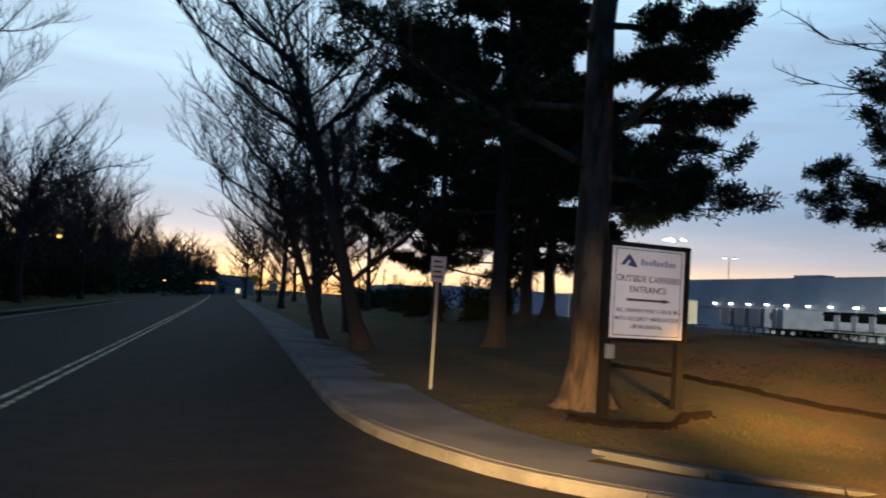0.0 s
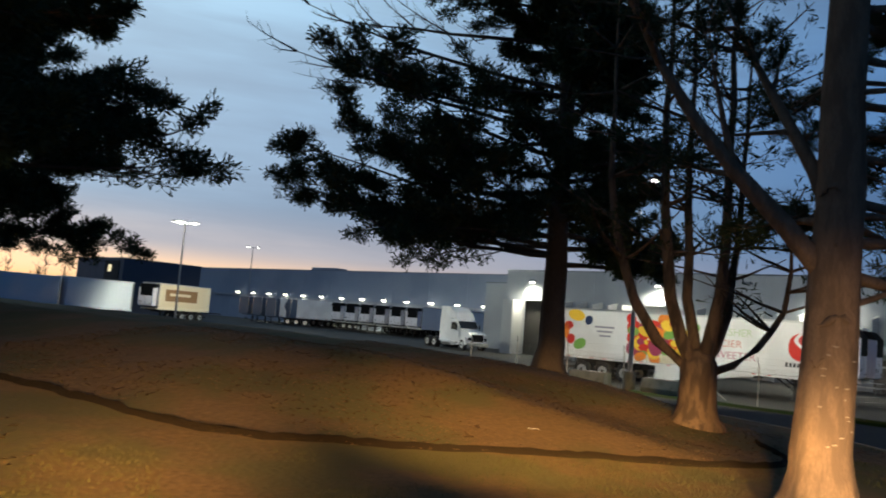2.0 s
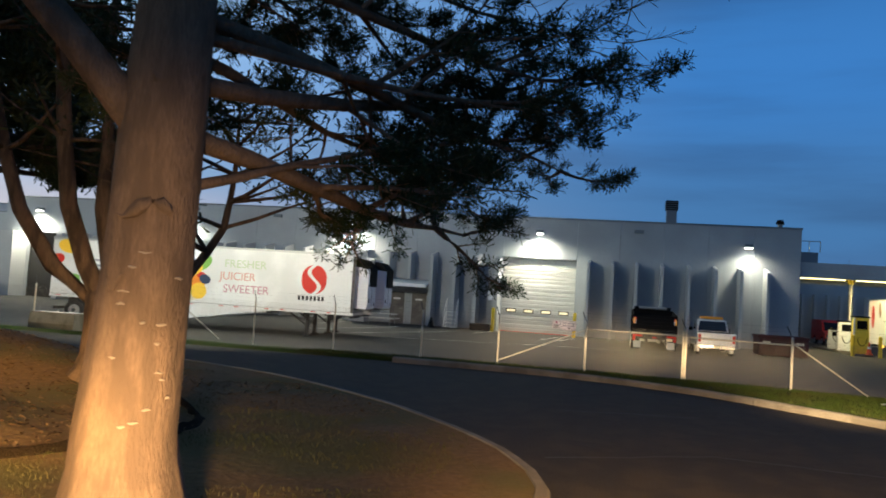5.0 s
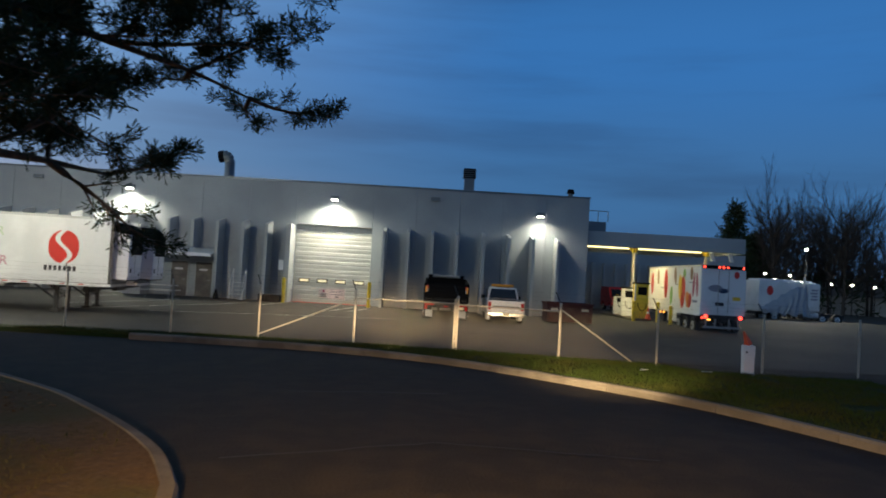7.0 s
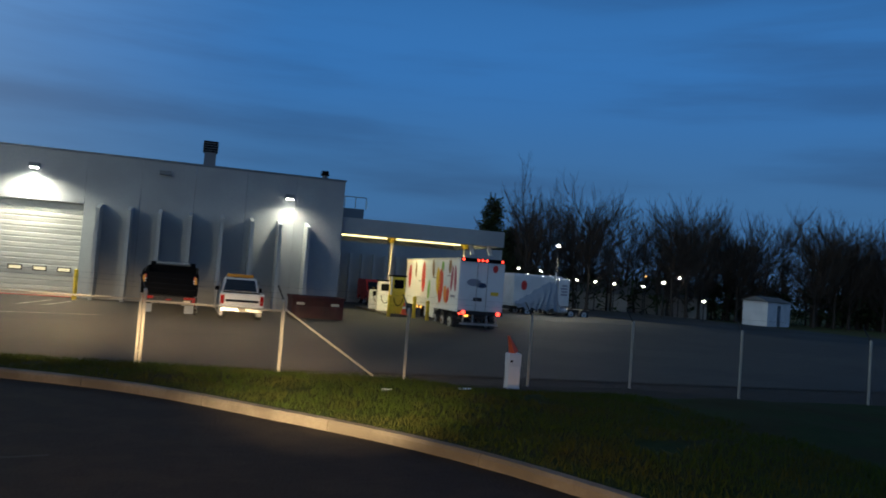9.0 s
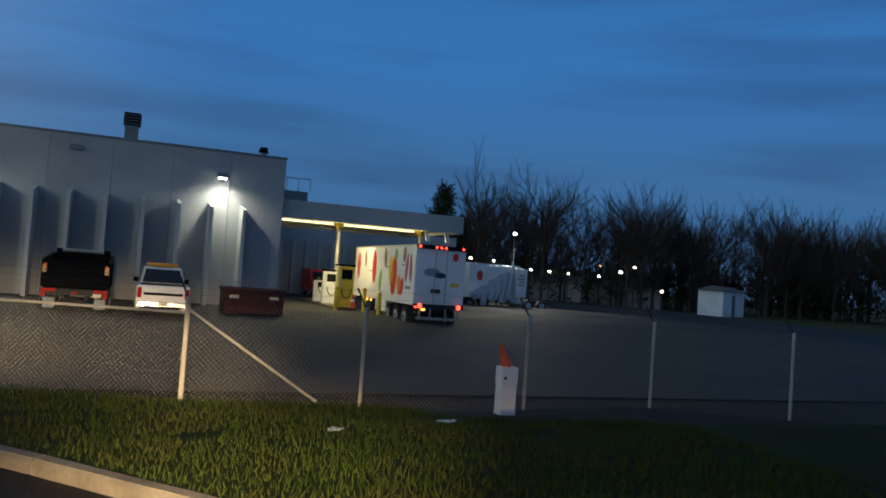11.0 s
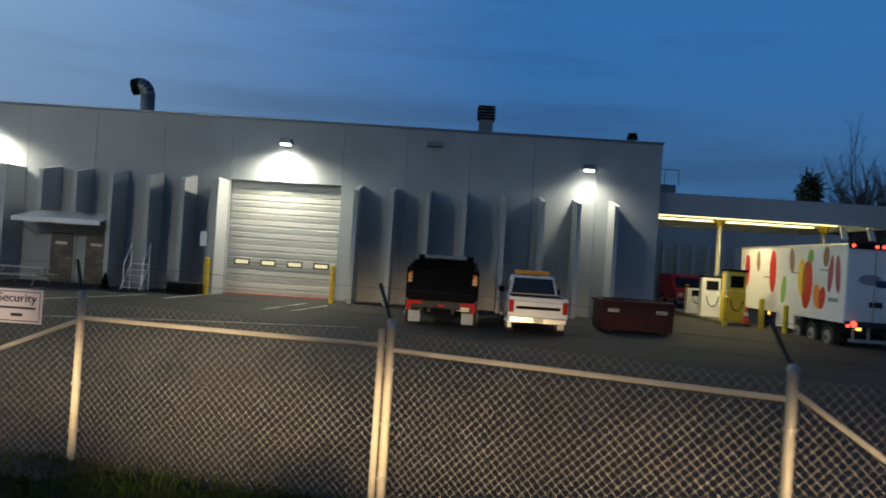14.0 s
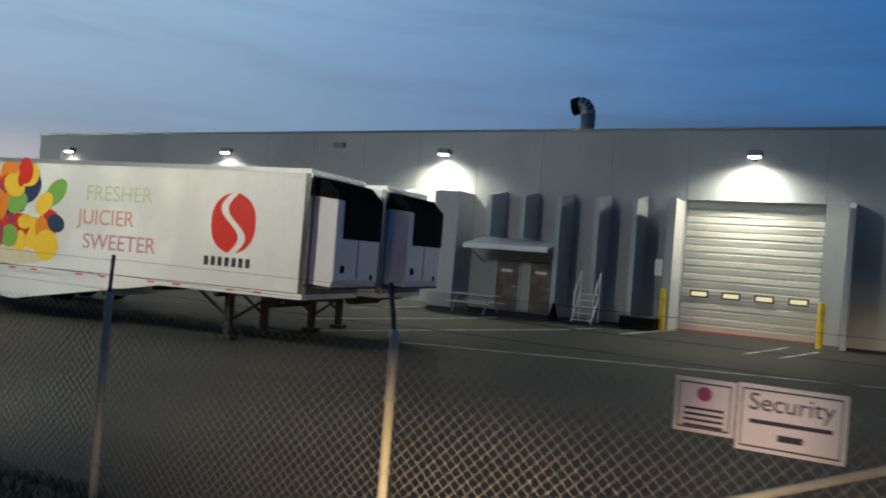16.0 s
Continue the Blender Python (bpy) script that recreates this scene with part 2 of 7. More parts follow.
CREAMF = surface("cream_film", (0.7, 0.62, 0.45), 0.5, vary=0.12, grain=2, bump=0.0)
PALEGREEN = surface("faded_green_film", (0.46, 0.56, 0.38), 0.45, vary=0.1, grain=2, bump=0.0)
PALERED = surface("faded_red_film", (0.6, 0.27, 0.23), 0.45, vary=0.1, grain=2, bump=0.0)
PALEMAROON = surface("faded_maroon_film", (0.5, 0.22, 0.29), 0.45, vary=0.08, grain=2, bump=0.0)
NAVYF = surface("navy_film", (0.03, 0.05, 0.11), 0.45, vary=0.1, grain=2, bump=0.0)
BLUEF = surface("pale_blue_film", (0.35, 0.5, 0.68), 0.5, vary=0.12, grain=2, bump=0.0)
INK = surface("dark_print", (0.03, 0.025, 0.03), 0.6, vary=0.1, grain=2, bump=0.0)
GREYINK = surface("grey_print", (0.28, 0.28, 0.34), 0.6, vary=0.1, grain=2, bump=0.0)
BOARD = surface("sign_board_white", (0.72, 0.68, 0.67), 0.5, vary=0.04, grain=1.5, bump=0.02, second=(0.66, 0.62, 0.61), coarse=1.0)
PINKBOARD = surface("pale_sign_plate", (0.74, 0.62, 0.58), 0.5, vary=0.04, grain=1.5, bump=0.02)
TIMBER = surface("dark_stained_timber", (0.014, 0.012, 0.011), 0.8, vary=0.35, grain=4, bump=0.3, aniso=(3, 3, 0.3), gloss=0.08)
BARK = surface("furrowed_bark", (0.125, 0.085, 0.056), 0.95, vary=0.45, grain=3.2, bump=1.0, second=(0.06, 0.042, 0.03), coarse=2.2, aniso=(2.2, 2.2, 0.5), gloss=0.15)
RESIN = surface("dried_resin", (0.31, 0.25, 0.19), 0.7, vary=0.2, grain=20, bump=0.2)
GREYBARK = surface("pale_scarred_bark", (0.17, 0.115, 0.077), 0.95, vary=0.4, grain=5.0, bump=0.8, second=(0.12, 0.083, 0.057), coarse=3.0, aniso=(2.4, 2.4, 0.7), gloss=0.15)
DARKBARK = surface("dark_bark", (0.075, 0.06, 0.05), 0.95, vary=0.4, grain=3, bump=0.8, aniso=(2, 2, 0.6), gloss=0.15)
NEEDLE = surface("pine_needles", (0.028, 0.045, 0.018), 0.7, vary=0.4, grain=1.0, bump=0.0, second=(0.045, 0.05, 0.022), coarse=0.8, gloss=0.15)
TARP = surface("grey_tarpaulin", (0.3, 0.34, 0.4), 0.6, vary=0.2, grain=1.5, bump=0.3)
RUSTYDOOR = surface("stained_brown_door", (0.16, 0.135, 0.115), 0.7, vary=0.25, grain=3, bump=0.1, second=(0.1, 0.085, 0.075), coarse=1.4)
ZINC = surface("bright_zinc_tube", (0.66, 0.66, 0.64), 0.45, 0.25, vary=0.12, grain=3, bump=0.02)
CONE = surface("red_orange_plastic", (0.75, 0.10, 0.03), 0.5, vary=0.1, grain=2, bump=0.02)
LINE = surface("worn_white_marking", (0.62, 0.62, 0.58), 0.8, vary=0.3, grain=7, bump=0.1, second=(0.25, 0.25, 0.23), coarse=2.5)
YLINE = surface("worn_yellow_marking", (0.7, 0.6, 0.36), 0.8, vary=0.3, grain=7, bump=0.1, second=(0.28, 0.22, 0.1), coarse=2.5)
AMBER = surface("amber_lens", (0.8, 0.3, 0.02), 0.3, vary=0.05, bump=0.0)
REDLENS = surface("red_lens", (0.42, 0.012, 0.01), 0.55, vary=0.05, bump=0.0, gloss=0.15)
BRICKY = surface("house_wall_pale", (0.4, 0.38, 0.35), 0.9, vary=0.15, bump=0.2)


def glowing(name, colour, strength):
    m = bpy.data.materials.new(name)
    m.use_nodes = True
    n, l = nodes_of(m.node_tree)
    out, e = n.new("ShaderNodeOutputMaterial"), n.new("ShaderNodeEmission")
    e.inputs[0].default_value, e.inputs[1].default_value = (*colour, 1), strength
    l.new(e.outputs[0], out.inputs[0])
    return m


LIT = glowing("lit_lamp", (1.0, 1.0, 0.88), 14.0)
LITWARM = glowing("lit_warm_tube", (1.0, 0.85, 0.4), 3.0)
LITDOCK = glowing("lit_dock_lamp", (1.0, 0.97, 0.8), 9.0)
LITRED = glowing("lit_red_lamp", (1.0, 0.05, 0.03), 5.0)
LITORANGE = glowing("lit_orange_lamp", (1.0, 0.45, 0.08), 3.0)
LITPANE = glowing("lit_door_pane", (1.0, 0.9, 0.55), 0.9)
LITSTREET = glowing("lit_street_lamp", (1.0, 0.5, 0.12), 1.5)
LITBUS = glowing("lit_bus_window", (1.0, 0.45, 0.12), 1.0)
WIRE = surface("dull_fence_wire", (0.21, 0.2, 0.185), 0.6, 0.1, vary=0.2, grain=4, bump=0.0)


def glass(name, tint=(0.02, 0.025, 0.03)):
    m = bpy.data.materials.new(name)
    m.use_nodes = True
    p = m.node_tree.nodes["Principled BSDF"]
    p.inputs["Base Color"].default_value = (*tint, 1)
    p.inputs["Roughness"].default_value = 0.06
    return m


GLASS = glass("dark_glass")


# ---- mesh helpers ----
def part(name, bm, material, parent=None, label="", smooth=False):
    me = bpy.data.meshes.new(name)
    bm.normal_update()
    bm.to_mesh(me)
    bm.free()
    me.materials.append(material)
    if smooth:
        for f in me.polygons:
            f.use_smooth = True
    ob = new(name, me)
    ob.parent = parent
    if label:
        tagged(ob, label)
    return ob


def thing(name, label, category, m=None, group="", kind=""):
    ob = new(name)
    ob.empty_display_size = 0.2
    if m is not None:
        ob.matrix_basis = m
    return tagged(ob, label, category, group, kind)


def box(x0, x1, y0, y1, z0, z1, bm=None, bevel=0.0):
    bm = bm or bmesh.new()
    made = bmesh.ops.create_cube(bm, size=1.0, matrix=Matrix.LocRotScale(((x0 + x1) / 2, (y0 + y1) / 2, (z0 + z1) / 2), None, (abs(x1 - x0), abs(y1 - y0), abs(z1 - z0))))
    if bevel:
        edges = list({e for v in made["verts"] for e in v.link_edges})
        bmesh.ops.bevel(bm, geom=edges, offset=bevel, segments=2, affect="EDGES", profile=0.6)
    return bm


def rod(p0, p1, r0, r1=None, n=10, bm=None, caps=True):
    bm = bm or bmesh.new()
    a, b = Vector(p0), Vector(p1)
    d = b - a
    q = d.to_track_quat("Z", "Y").to_matrix().to_4x4()
    bmesh.ops.create_cone(bm, cap_ends=caps, segments=n, radius1=r0, radius2=r0 if r1 is None else r1, depth=d.length, matrix=Matrix.Translation((a + b) / 2) @ q)
    return bm


def prism(points, axis, lo, hi, bm=None):
    """A closed outline in the plane across the axis, drawn out from lo to hi."""
    bm = bm or bmesh.new()
    def at(p, w):
        return {"x": (w, p[0], p[1]), "y": (p[0], w, p[1]), "z": (p[0], p[1], w)}[axis]
    a = [bm.verts.new(at(p, lo)) for p in points]
    b = [bm.verts.new(at(p, hi)) for p in points]
    bm.faces.new(a)
    bm.faces.new(b[::-1])
    for i in range(len(points)):
        j = (i + 1) % len(points)
        bm.faces.new((a[j], a[i], b[i], b[j]))
    bmesh.ops.recalc_face_normals(bm, faces=bm.faces[:])
    return bm


def word_mesh(text, size, spread):
    cu = bpy.data.curves.new("lettering", "FONT")
    cu.body, cu.size, cu.align_x, cu.align_y, cu.extrude, cu.space_character = text, size, "LEFT", "CENTER", 0.004, spread
    ob = new("lettering", cu)
    bpy.context.view_layer.update()
    me = bpy.data.meshes.new_from_object(ob.evaluated_get(bpy.context.evaluated_depsgraph_get()))
    bpy.data.objects.remove(ob)
    return me


def words(text, size, m, material, parent, name="lettering", spread=1.0):
    """A line of raised letters, one part for each word, centred on m."""
    done, x = [], 0.0
    for w in text.split():
        me = word_mesh(w, size, spread)
        me.materials.append(material)
        done.append((me, x))
        x += max(v.co.x for v in me.vertices) + size * 0.3
    for me, at in done:
        ob = new(name, me)
        ob.matrix_basis = m @ Matrix.Translation((at - (x - size * 0.3) / 2, 0, 0))
        ob.parent = parent


# ---- ground, road, kerbs ----
def curve_line(pts, step=0.5):
    """A smooth line through the points."""
    out = []
    p = [Vector(pts[0]) * 2 - Vector(pts[1]), *map(Vector, pts), Vector(pts[-1]) * 2 - Vector(pts[-2])]
    for i in range(1, len(p) - 2):
        k = max(2, int((p[i + 1] - p[i]).length / step))
        for j in range(k):
            t = j / k
            out.append(0.5 * (2 * p[i] + (p[i + 1] - p[i - 1]) * t + (2 * p[i - 1] - 5 * p[i] + 4 * p[i + 1] - p[i + 2]) * t * t + (3 * p[i] - p[i - 1] - 3 * p[i + 1] + p[i + 2]) * t ** 3))
    out.append(p[-2])
    return out


ROAD_KERB = curve_line([(-4.5, 260), (-2.6, 120), (-1.3, 60), (-0.9, 30), (-0.88, 20), (-0.75, 13.8), (0.1, 10.6), (1.3, 8.8), (3.6, 7.2), (7.5, 5.7), (12, 4.3), (14.6, 3.8), (16.6, 3.72), (18.1, 4.22), (19.15, 4.8), (20.6, 5.9), (22.5, 7.7), (25.0, 11.3), (26.6, 17), (27.2, 30), (27.5, 60), (28, 110)], 0.6)
OUT_KERB = curve_line([(31.8, 110), (31.6, 30), (31.4, 12), (31.3, 7.8), (30.9, 4.4), (29.3, 1.2), (27.2, -0.95), (24.75, -3.0), (22.0, -4.35), (18, -5.7), (10, -7.4), (3.5, -9.2), (0.4, -12), (-0.9, -17), (-0.9, -60)], 0.6)
FENCE = [(33.9, 30.6), (33.9, 27.6), (33.9, 24.6), (33.9, 21.6), (33.9, 18.6), (33.9, 15.6), (33.85, 12.6), (33.9, 9.5), (33.9, 6.9), (33.9, 4.07), (33.05, 1.05), (31.63, -1.68), (31.45, -4.27), (31.9, -7.3), (32.2, -10.1), (31.0, -12.3), (29.8, -14.9), (28.5, -17.5), (27.2, -20.1), (26.0, -22.7)]


def smooth(a, b, v):
    t = min(1.0, max(0.0, (v - a) / (b - a)))
    return t * t * (3 - 2 * t)


def yard_z(x, y):
    d = 0.2 + 0.1 * smooth(5, 20, y) * (1 - smooth(46, 56, x))
    return -d * smooth(32.5, 41, x) + (d - 0.05) * smooth(54.5, 60.3, x)


class Outline:
    def __init__(self, pts):
        self.p = np.array([(v[0], v[1]) for v in pts])
        self.q = np.roll(self.p, -1, axis=0)

    def depth(self, x, y):
        """Metres inside the outline; negative outside."""
        d = self.q - self.p
        w = np.array((x, y)) - self.p
        t = np.clip((w * d).sum(1) / np.maximum((d * d).sum(1), 1e-9), 0, 1)
        r = np.sqrt(((w - d * t[:, None]) ** 2).sum(1)).min()
        cross = (self.p[:, 1] > y) != (self.q[:, 1] > y)
        dy = np.where(self.q[:, 1] == self.p[:, 1], 1e-9, self.q[:, 1] - self.p[:, 1])
        inside = np.count_nonzero(cross & (x < (self.q[:, 0] - self.p[:, 0]) * (y - self.p[:, 1]) / dy + self.p[:, 0])) % 2
        return r if inside else -r


def steps(*spans):
    out = [spans[0][0]]
    for a, b, s in spans:
        k = max(1, round((b - a) / s))
        out += [a + (b - a) * (i + 1) / k for i in range(k)]
    return out


def sheet(name, xs, ys, height, material, label, category="", kind="structure"):
    v = [(x, y, height(x, y)) for y in ys for x in xs]
    n = len(xs)
    f = [(j * n + i, j * n + i + 1, (j + 1) * n + i + 1, (j + 1) * n + i) for j in range(len(ys) - 1) for i in range(n - 1)]
    me = bpy.data.meshes.new(name)
    me.from_pydata(v, [], f)
    me.materials.append(material)
    for p in me.polygons:
        p.use_smooth = True
    return tagged(new(name, me), label, category, kind=kind)


ISLAND = Outline(ROAD_KERB[::-1] + [Vector((-6.5, 261))])
VERGE = Outline(list(OUT_KERB) + [Vector((-0.9, -120)), Vector((60, -120)), Vector((25.4, -24.0))] + [Vector((x + 0.4, y)) for x, y in FENCE[::-1]] + [Vector((34.3, 110))])


def ripple(x, y, k=0.35, a=0.05):
    return a * noise.noise((x * k, y * k, 3.1)) + a * 0.4 * noise.noise((x * 1.7, y * 1.7, 7.7))


def island_z(x, y):
    d = ISLAND.depth(x, y) - 0.1
    if d <= 0:
        return -0.35
    inner = max(0.0, d - 2.3) if x < 4.5 else d
    rise, east = smooth(2, 16, x), 1 + 1.2 * smooth(17, 23, x)
    h = 0.13 + 1.5 * smooth(4, 14, inner * east) * rise + (0.09 * smooth(0, 0.8, inner) + 0.42 * smooth(0, 9, inner)) * (1 - rise)
    return h + ripple(x, y) * smooth(0.1, 1.5, d)


def verge_z(x, y):
    d = VERGE.depth(x, y) - 0.1
    if d <= 0:
        return -0.6
    return 0.12 - 0.16 * smooth(30.5, 34.5, x) - 0.22 * smooth(29.5, 31.5, x) * smooth(3.8, 6.5, -y) + ripple(x, y, 0.5, 0.05) * smooth(0.1, 1.0, d)


def lawn_z(x, y):
    return island_z(x, y) if ISLAND.depth(x, y) > 0 else 0.1


FAR = steps((-2400, -400, 500), (-400, -60, 85), (-60, 140, 20), (140, 500, 90), (500, 2400, 475))
sheet("ground", FAR, FAR, lambda x, y: -0.75, LAWN, "dark winter ground that runs out to the horizon", "ground")
road = sheet("road", steps((-13.6, -0.6, 1.0)), steps((-120, 0, 8), (0, 60, 3), (60, 262, 8)), lambda x, y: 0.0, ASPHALT, "grey worn asphalt two-lane road", "road")
for v in road.data.vertices:
    v.co.x -= max(0.0, v.co.y - 30) ** 2 * 0.00007
sheet("driveway", steps((-1.2, 36, 1.2)), steps((-30, 114, 1.5)), lambda x, y: -0.006 if x < 30 else -0.006 + yard_z(x, y) - 0.02 * smooth(30, 32, x), ASPHALT, "patched dark asphalt driveway", "driveway")
sheet("truck_yard", steps((33.2, 62, 1.2), (62, 140, 6)), steps((-64, -22, 6), (-22, 60, 2.05), (60, 230, 10)), yard_z, YARD, "pale worn asphalt truck yard", "yard")
sheet("truck_yard", steps((62, 140, 6)), steps((-44, -22, 2)), lambda x, y: yard_z(x, y) - 0.004 - 0.31 * smooth(24, 36, -y), YARD, "pale asphalt strip behind the fuel canopy", "yard")
sheet("lawn", steps((30, 160, 5)), steps((-150, -18, 4)), lambda x, y: -0.36 + ripple(x, y, 0.2, 0.05), LAWN, "dark rough grass south of the truck yard", "lawn")
island = sheet("lawn", steps((-7, -2, 0.5), (-2, 28, 0.3)), steps((3.6, 26, 0.3), (26, 120, 1.2), (120, 262, 5)), island_z, LITTERED, "mounded winter lawn strewn with dry leaves", "lawn")
verge = sheet("lawn", steps((-1.5, 18, 1.5), (18, 36, 0.35), (36, 60, 3)), steps((-120, -24, 4), (-24, 14, 0.35), (14, 112, 1.5)), verge_z, GREEN, "green grass verge along the wire fence", "lawn")
bank = sheet("lawn", steps((-120, -30, 9), (-30, -13.2, 1.2)), steps((-60, 260, 4)), lambda x, y: 0.1 + 0.5 * smooth(-14, -26, x) + ripple(x, y, 0.2, 0.1), LAWN, "dark leaf-strewn bank across the road", "lawn")


def kerb_run(line, name, label, near):
    run = thing(name, label, "kerb", kind="structure")
    acc, at = [], 0.0
    for a, b in zip(line, line[1:]):
        at += (b - a).length
        acc.append((a, b))
        if at >= 2.4:
            stone(acc, run, near)
            acc, at = [], 0.0
    if acc:
        stone(acc, run, near)


def stone(segments, run, side):
    pts = [segments[0][0]] + [b for _, b in segments]
    bm = bmesh.new()
    rings = []
    for i, p in enumerate(pts):
        d = (pts[min(i + 1, len(pts) - 1)] - pts[max(i - 1, 0)]).normalized()
        n = Vector((-d.y, d.x)) * side
        q = p + d * (0.006 if i == 0 else -0.006 if i == len(pts) - 1 else 0)
        prof = [(0.0, -0.3), (0.015, 0.10), (0.045, 0.145), (0.17, 0.152), (0.185, 0.12), (0.185, -0.3)]
        z = yard_z(q.x, q.y) * 0.35
        rings.append([bm.verts.new((q.x + n.x * o, q.y + n.y * o, h + z)) for o, h in prof])
    for r, s in zip(rings, rings[1:]):
        for k in range(len(r) - 1):
            bm.faces.new((r[k], r[k + 1], s[k + 1], s[k]))
    for r in (rings[0], rings[-1]):
        bm.faces.new(r)
    bmesh.ops.recalc_face_normals(bm, faces=bm.faces[:])
    part("kerb_stone", bm, KERB, run)


kerb_run([p for p in ROAD_KERB if p.y < 130], "kerb", "pale weathered cement kerb round the lawn", 1)
kerb_run([p for p in OUT_KERB if -45 < p.y < 10.5], "kerb", "pale weathered cement kerb along the green verge", 1)
kerb_run([Vector((-13.5, y)) for y in range(-20, 130, 2)], "kerb", "weathered kerb on the far side of the road", 1)


# pavement slabs beside the road
def across(line, side=1):
    """The sideways direction at each point of a line."""
    out = []
    for i in range(len(line)):
        d = (line[min(i + 1, len(line) - 1)] - line[max(i - 1, 0)]).normalized()
        out.append(Vector((-d.y, d.x)) * side)
    return out


def strip(name, line, offs, z, material, parent, side=1, ways=None):
    bm = bmesh.new()
    prev = None
    for p, n in zip(line, ways or across(line, side)):
        row = [bm.verts.new((p.x + n.x * o, p.y + n.y * o, h)) for o, h in ((offs[0], z - 0.1), (offs[0], z), (offs[1], z), (offs[1], z - 0.1))]
        if prev:
            for k in range(3):
                bm.faces.new((prev[k], prev[k + 1], row[k + 1], row[k]))
        prev = row
    bmesh.ops.recalc_face_normals(bm, faces=bm.faces[:])
    return part(name, bm, material, parent)


WALK_LINE = [p for p in ROAD_KERB if p.y > 9.2 and p.x < 3]
pavement = thing("pavement", "grey cement pavement with tooled joints", "pavement", kind="structure")
WALK_WAYS = across(WALK_LINE)
first, at = 0, 0.0
for i in range(1, len(WALK_LINE)):
    at += (WALK_LINE[i] - WALK_LINE[i - 1]).length
    if at > 1.7 or i == len(WALK_LINE) - 1:
        if WALK_LINE[first].y < 130:
            d = (WALK_LINE[i] - WALK_LINE[i - 1]).normalized() * 0.007
            strip("slab", WALK_LINE[first:i] + [WALK_LINE[i] - d], (0.19, 2.05), 0.155, WALKWAY, pavement, ways=WALK_WAYS[first:i + 1])
        first, at = i, 0.0
BACK_LINE = curve_line([(2.1, 10.5), (3.03, 9.25), (4.2, 8.3), (5.6, 7.35), (7.0, 6.6)], 0.5)
back_kerb = thing("kerb", "pale raised cement edging behind the pavement", "kerb", kind="structure")
for k in range(0, len(BACK_LINE) - 3, 3):
    seg = [Vector((p.x, p.y)) for p in BACK_LINE[k:k + 4]]
    strip("edging_stone", [seg[0] + (seg[1] - seg[0]) * 0.03] + seg[1:-1] + [seg[-1] - (seg[-1] - seg[-2]) * 0.03], (0.0, 0.16), 0.215, KERB, back_kerb)
edge = thing("lawn_edge", "strip of soil and thin grass behind the kerb", "lawn edge", kind="structure")
strip("turf", [p for p in ROAD_KERB if p.x > 7.0 and p.y < 40], (0.18, 0.75), 0.135, LITTERED, edge)
strip("turf", [p for p in OUT_KERB if -45 < p.y < 10.5], (0.18, 0.75), 0.128, GREEN, edge)
apron = thing("pavement", "cement corner apron beside the driveway", "pavement", kind="structure")
corner = [p for p in ROAD_KERB if p.y <= 9.6 and p.x < 7.6]
strip("slab", corner, (0.19, 1.2), 0.152, WALKWAY, apron)

# road markings
def marking(pts, wide, z, material, name="road_marking", label="worn painted line on the asphalt"):
    bm = bmesh.new()
    prev = None
    for i, p in enumerate(pts):
        p = Vector(p[:2])
        d = (Vector(pts[min(i + 1, len(pts) - 1)][:2]) - Vector(pts[max(i - 1, 0)][:2])).normalized()
        n = Vector((-d.y, d.x)) * wide / 2
        zz = z(p.x, p.y) if callable(z) else z
        row = [bm.verts.new((p.x + n.x, p.y + n.y, zz)), bm.verts.new((p.x - n.x, p.y - n.y, zz))]
        if prev:
            bm.faces.new((prev[0], prev[1], row[1], row[0]))
        prev = row
    ob = part(name, bm, material)
    return tagged(ob, label, "road marking", kind="structure")


def bent(x):
    return [(x - max(0.0, y - 30) ** 2 * 0.00007, y) for y in range(-60, 262, 4)]


marking(bent(-6.2), 0.11, 0.008, YLINE, label="worn yellow centre line on the road")
marking(bent(-5.95), 0.11, 0.008, YLINE, label="worn yellow centre line on the road")
marking(bent(-12.6), 0.12, 0.008, LINE, label="worn white edge line on the road")
for x0, y0, x1, y1 in ((60.2, 10.6, 56.6, 11.8), (58.4, 6.6, 55.2, 7.6), (58.0, 5.7, 55.2, 6.6), (57.8, 12.8, 46, 18.6), (57.5, 16.8, 50, 20.0), (50.8, 3.5, 47.5, 15.0), (58.2, 20.6, 55, 21.8)):
    marking([(x0 + (x1 - x0) * k / 6, y0 + (y1 - y0) * k / 6) for k in range(7)], 0.12, lambda x, y: yard_z(x, y) + 0.012, LINE, label="worn white bay line on the yard")


# ---- depot building with fins and roll-up doors ----
def wall_panel(y0, y1, z0, z1, parent, x=WALL_X, thick=0.3, material=WALL):
    return part("wall_panel", box(x, x + thick, y0 + 0.008, y1 - 0.008, z0, z1), material, parent)


Y_R, Y_L = -7.89, 50.1
DOORS = [(5.92, 10.8), (31.9, 36.8), (44.3, 48.0)]
depot = thing("depot_building", "grey precast truck depot with ribbed fins and bright wall lamps", "building")
part("roof", box(WALL_X + 0.3, 95, Y_R + 0.3, Y_L - 0.3, 6.9, 7.1), ROOF, depot)
part("coping", box(WALL_X - 0.04, WALL_X + 0.36, Y_R - 0.04, Y_L + 0.04, ROOF_Z - 0.02, ROOF_Z + 0.08), COPING, depot)
part("coping", box(WALL_X + 0.36, 95, Y_R - 0.04, Y_R + 0.36, ROOF_Z - 0.02, ROOF_Z + 0.08), COPING, depot)
part("end_wall", box(WALL_X + 0.31, 95, Y_R, Y_R + 0.3, -0.5, ROOF_Z - 0.03), WALL, depot)
